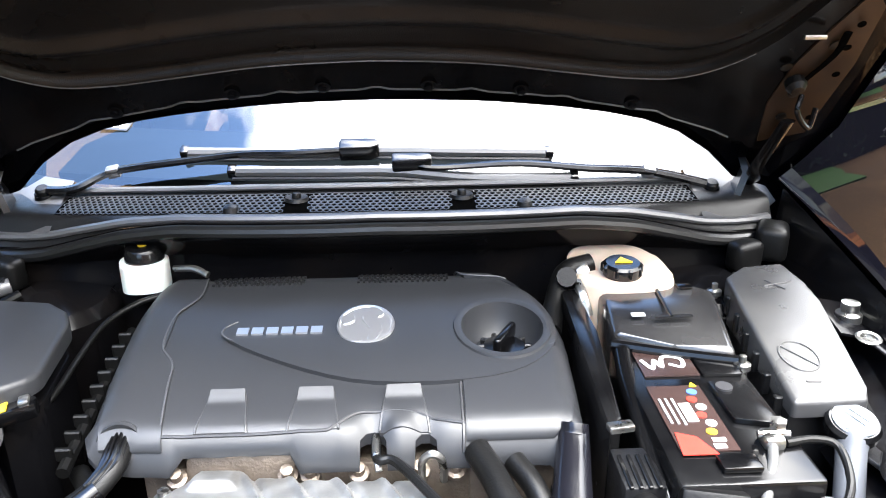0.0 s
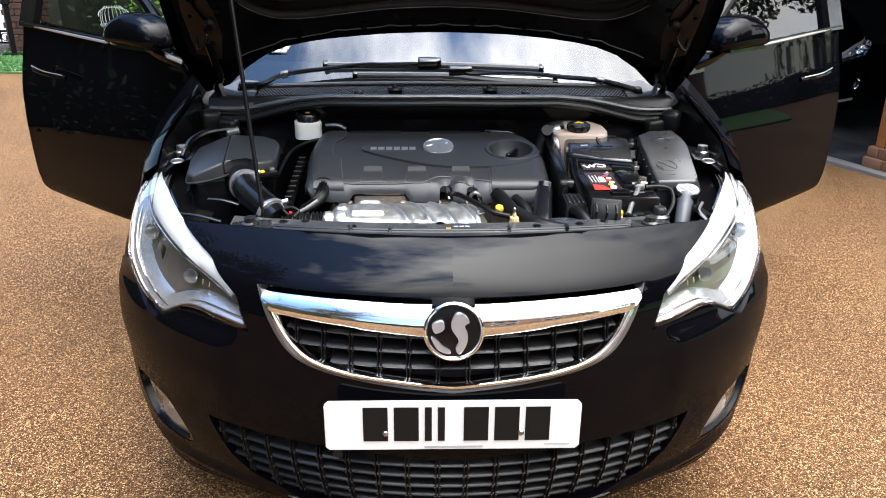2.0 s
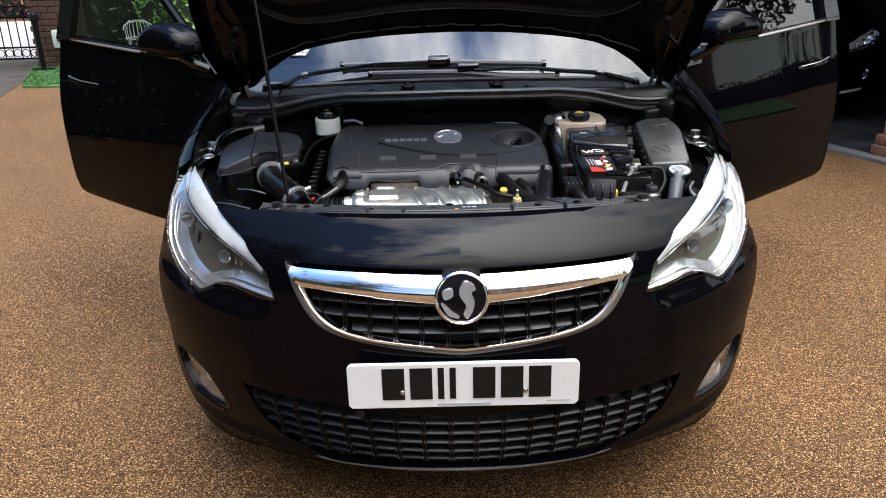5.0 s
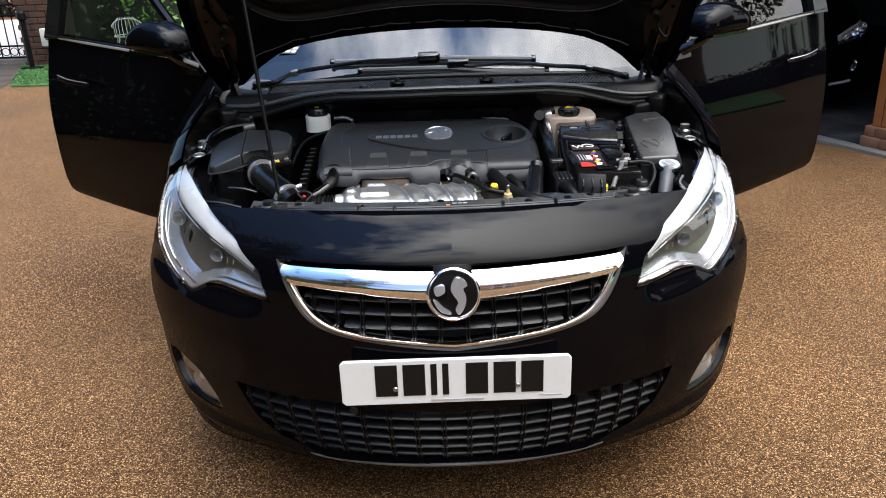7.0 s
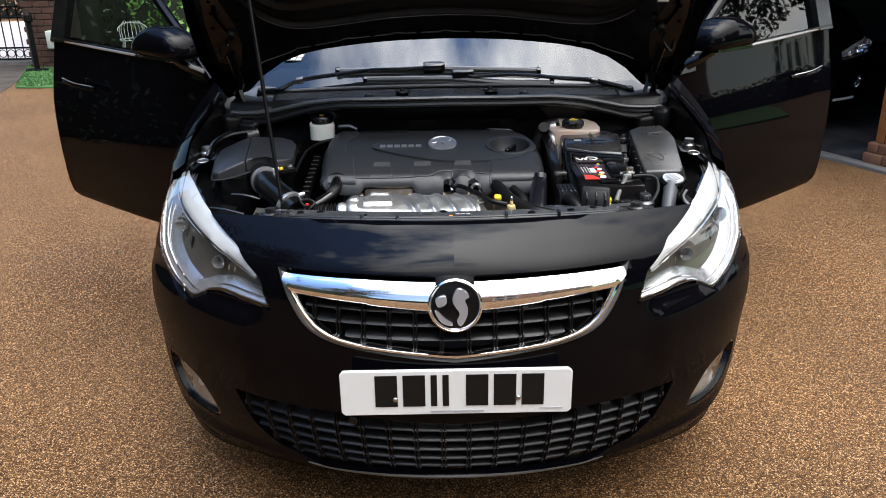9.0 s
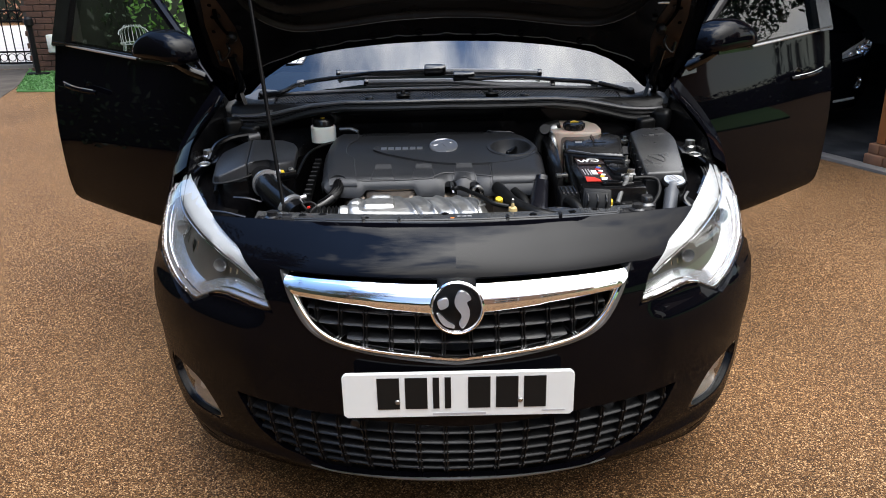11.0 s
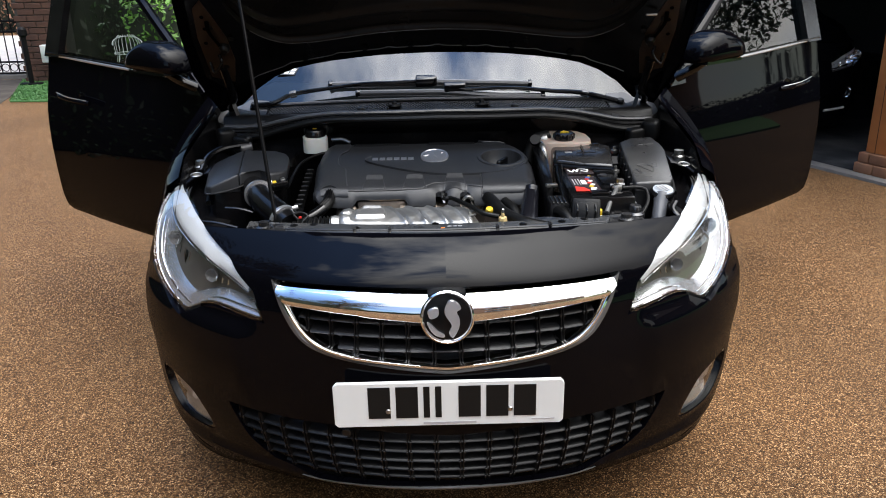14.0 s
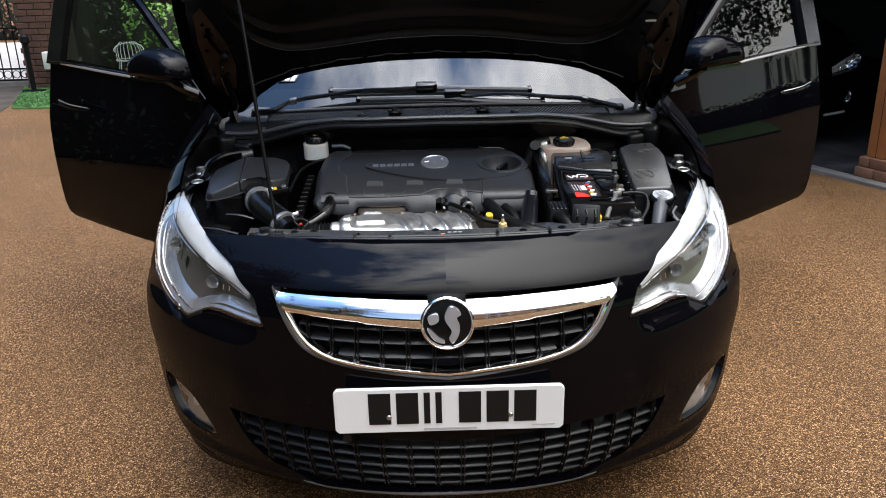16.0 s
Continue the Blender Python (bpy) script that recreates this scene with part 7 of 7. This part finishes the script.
for a_ in (0.0, 3.3, 6.4):
    q_ = lp(a_, 0)
    post = thing("oak_post", "oiled orange-brown oak post on a stone plinth", "post", pose(q_.x, q_.y, .012, 0, 0, math.degrees(math.atan2(FRONT.y, FRONT.x))), group="lodge posts")
    PLINTH.append(post)
    part("shaft", box(-.085, -.085, .15, .085, .085, 2.35, .012), OAK, post, "orange-brown oak shaft with drying cracks")
    for cx, cy, z0, z1 in ((.012, .0855, .15, 1.7), (-.0855, .02, .2, 1.5), (.0855, -.01, .3, 2.0), (-.02, .0855, .9, 2.2), (-.0855, -.03, .8, 2.1)):
        part("crack", tube([(cx, cy, z0), (cx + .006, cy, (z0 + z1) / 2) if abs(cy) > .08 else (cx, cy + .006, (z0 + z1) / 2), (cx, cy, z1)], .0028, 5, 5), mat("dark crack", (.05, .018, .006), .9), post)
    for row, (w_, z0, z1) in enumerate(((.128, 0.0, .078), (.114, .080, .15))):
        cut = .03 if row else -.02
        for sx in (0, 1):
            for sy in (0, 1):
                xa, xb = ((-w_, cut) if sx == 0 else (cut + .006, w_))
                ya, yb = ((-w_, -cut) if sy == 0 else (-cut + .006, w_))
                part("stone", box(xa, ya, z0, xb, yb, z1, .008, 2), STONE, post)

# ---------------------------------------------------------------- second car under the lodge
car2 = thing("parked_car", "second black car parked nose-out under the lodge", "car", pose(2.62, 4.42, .012, 0, 0, 0))
part("bumper", join(patch([(0, .22), (40, .2), (84, .2), (86, .60), (66, .66), (27, .60), (26, .70), (45, .80), (0, .83)], [[(0, .30), (22, .30), (26, .42), (0, .42)]], nose, .04, .02, ARC),
                    mirrored(patch([(0, .22), (40, .2), (84, .2), (86, .60), (66, .66), (27, .60), (26, .70), (45, .80), (0, .83)], [[(0, .30), (22, .30), (26, .42), (0, .42)]], nose, .04, .02, ARC))), PAINT, car2, "glossy black bumper", 50)
part("intake", patch(both([(0, .30), (22, .30), (26, .42), (0, .42)]), [], lambda u, z, o: nose(u, z, -.04), .06, 0, ARC), LAMPDARK, car2)
for side in (-1, 1):
    lp2 = [(side * u, z) for u, z in rounded([(21, .612), (40, .63), (55, .655), (68, .68), (72, .73), (60, .735), (45, .715), (34, .675)], 3)]
    lm = part("headlight", patch(lp2, [], nose, .02, .02, ARC), LENS, car2, "swept clear headlight")
    part("housing", patch(lp2, [], lambda u, z, o: nose(u, z, -.05), .03, 0, ARC), LAMPGREY, lm)
    for u, z, rr in ((45, .675, .034), (57, .695, .036), (35, .645, .018)):
        part("reflector", lathe([(rr * .3, -.02), (rr * .8, 0), (rr, .02), (rr * 1.05, .02), (rr * .7, .004), (rr * .2, -.012)], nose(side * u, z, -.035), (0, -1, .1), 20), SILVERED, lm)
    part("fog_lamp", lathe([(.045, -.02), (.048, .004), (.04, .008), (.036, -.004), (.001, -.01)], nose(side * 42, .43, .0), (side * .4, -1, 0), 24), SILVERED, car2, "round fog lamp")
    part("lip_strip", tube([nose(side * u, .30, .004) for u in lin(28, 46, 8)], .010, 8, 2), LAMPGREY, car2)
    wg = loft([[(.62, .42, .80), (.70, .8, .93), (.74, 1.3, .98)], [(.76, .55, .74), (.85, .9, .86), (.88, 1.3, .9)], [(.87, .66, .60), (.90, .95, .70), (.905, 1.4, .62)], [(.88, .64, .3), (.905, .95, .66), (.905, 1.4, .22)]])
    part("front_wing", sided(wg, side), PAINT, car2, "", 60)
    part("side", sided(loft([[(.905, 1.4, .22), (.905, 2.6, .22), (.88, 4.2, .3)], [(.905, 1.4, .62), (.905, 2.6, .66), (.88, 4.2, .7)], [(.88, 1.3, .9), (.89, 2.6, .95), (.82, 4.2, .95)], [(.60, 1.9, 1.42), (.62, 2.6, 1.46), (.55, 3.9, 1.3)]]), side), PAINT, car2, "", 60)
    for yy in (.95, 3.6):
        wh = part("wheel", lathe([(.20, -.10), (.30, -.10), (.315, -.08), (.32, 0), (.315, .08), (.30, .10), (.2, .10)], (side * .77, yy, .32), (side, 0, 0), 32), TYRE, car2)
        part("rim", lathe([(.05, .06), (.19, .07), (.205, .10), (.20, -.05)], (side * .77, yy, .32), (side, 0, 0), 32), RIM, wh)
part("bonnet", loft([[(x, .13 + .5 * x * x, .83 - .06 * x * x) for x in lin(-.66, .66, 13)], [(x, .7 + .2 * x * x, .95 - .08 * x * x) for x in lin(-.70, .70, 13)], [(x, 1.2 + .2 * x * x, 1.01 - .08 * x * x) for x in lin(-.74, .74, 13)]], thick=.01), PAINT, car2, "", 60)
part("windscreen", loft([[(x, 1.2 + .2 * x * x, 1.0) for x in lin(-.72, .72, 9)], [(x * .82, 1.9 + .15 * x * x, 1.43) for x in lin(-.72, .72, 9)]]), SMOOTHBLK, car2)
part("roof", loft([[(x, 1.9, 1.43) for x in lin(-.6, .6, 7)], [(x, 2.7, 1.48) for x in lin(-.62, .62, 7)], [(x, 3.9, 1.3) for x in lin(-.55, .55, 7)], [(x, 4.2, .6) for x in lin(-.8, .8, 7)]]), PAINT, car2, "", 60)


# ---------------------------------------------------------------- houses round the drive
def house(x, y, w, d, h, turn, label, wins, ridge=2.4):
    root = thing("house", label, "house", pose(x, y, 0, 0, 0, turn))
    part("wall", box(-w / 2, 0, 0, w / 2, d, h, .01), HOUSEBRICK, root, "orange-brown brick walls")
    part("roof_slope", loft([[(-w / 2 - .3, -.4, h - .1), (w / 2 + .3, -.4, h - .1)], [(-w / 2 - .3, d / 2, h + ridge), (w / 2 + .3, d / 2, h + ridge)]], thick=.12), TILE, root, "brown tiled roof")
    part("roof_slope", loft([[(w / 2 + .3, d + .4, h - .1), (-w / 2 - .3, d + .4, h - .1)], [(w / 2 + .3, d / 2, h + ridge), (-w / 2 - .3, d / 2, h + ridge)]], thick=.12), TILE, root)
    for sx in (-1, 1):
        part("gable", loft([[(sx * w / 2, 0, h - .05), (sx * w / 2, d, h - .05)], [(sx * w / 2, d / 2 - .05, h + ridge - .1), (sx * w / 2, d / 2 + .05, h + ridge - .1)]], thick=.05), HOUSEBRICK, root)
    for wx, wz, ww, hh in wins:
        f = part("window", join(box(wx - ww / 2, -.06, wz, wx + ww / 2, .0, wz + .07, .005), box(wx - ww / 2, -.06, wz + hh - .07, wx + ww / 2, .0, wz + hh, .005),
                                box(wx - ww / 2, -.06, wz + .07, wx - ww / 2 + .07, .0, wz + hh - .07, .005), box(wx + ww / 2 - .07, -.06, wz + .07, wx + ww / 2, .0, wz + hh - .07, .005),
                                box(wx - .03, -.05, wz + .07, wx + .03, .0, wz + hh - .07, .004)), WHITEP, root, "white window frame")
        part("pane", box(wx - ww / 2 + .07, -.03, wz + .07, wx + ww / 2 - .07, -.02, wz + hh - .07, 0), SMOOTHBLK, f)
        part("sill", box(wx - ww / 2 - .06, -.12, wz - .06, wx + ww / 2 + .06, 0.0, wz, .005), WHITEP, f)
    return root


house(6.5, -10.5, 11.0, 6.0, 4.9, 172, "brick house with white windows across the drive", [(-3.5, .9, 1.6, 1.2), (-3.5, 3.3, 1.6, 1.1), (0.0, .9, 1.8, 1.2), (0.2, 3.3, 1.4, 1.1), (3.4, .9, 1.6, 1.2), (3.4, 3.3, 1.6, 1.1)])
house(15.5, -5.5, 12.0, 7.0, 4.6, -84, "brick house with a long tiled roof and white windows", [(-3.5, .9, 1.8, 1.2), (0.0, .9, 1.8, 1.2), (3.4, .9, 1.8, 1.2)], 3.0)
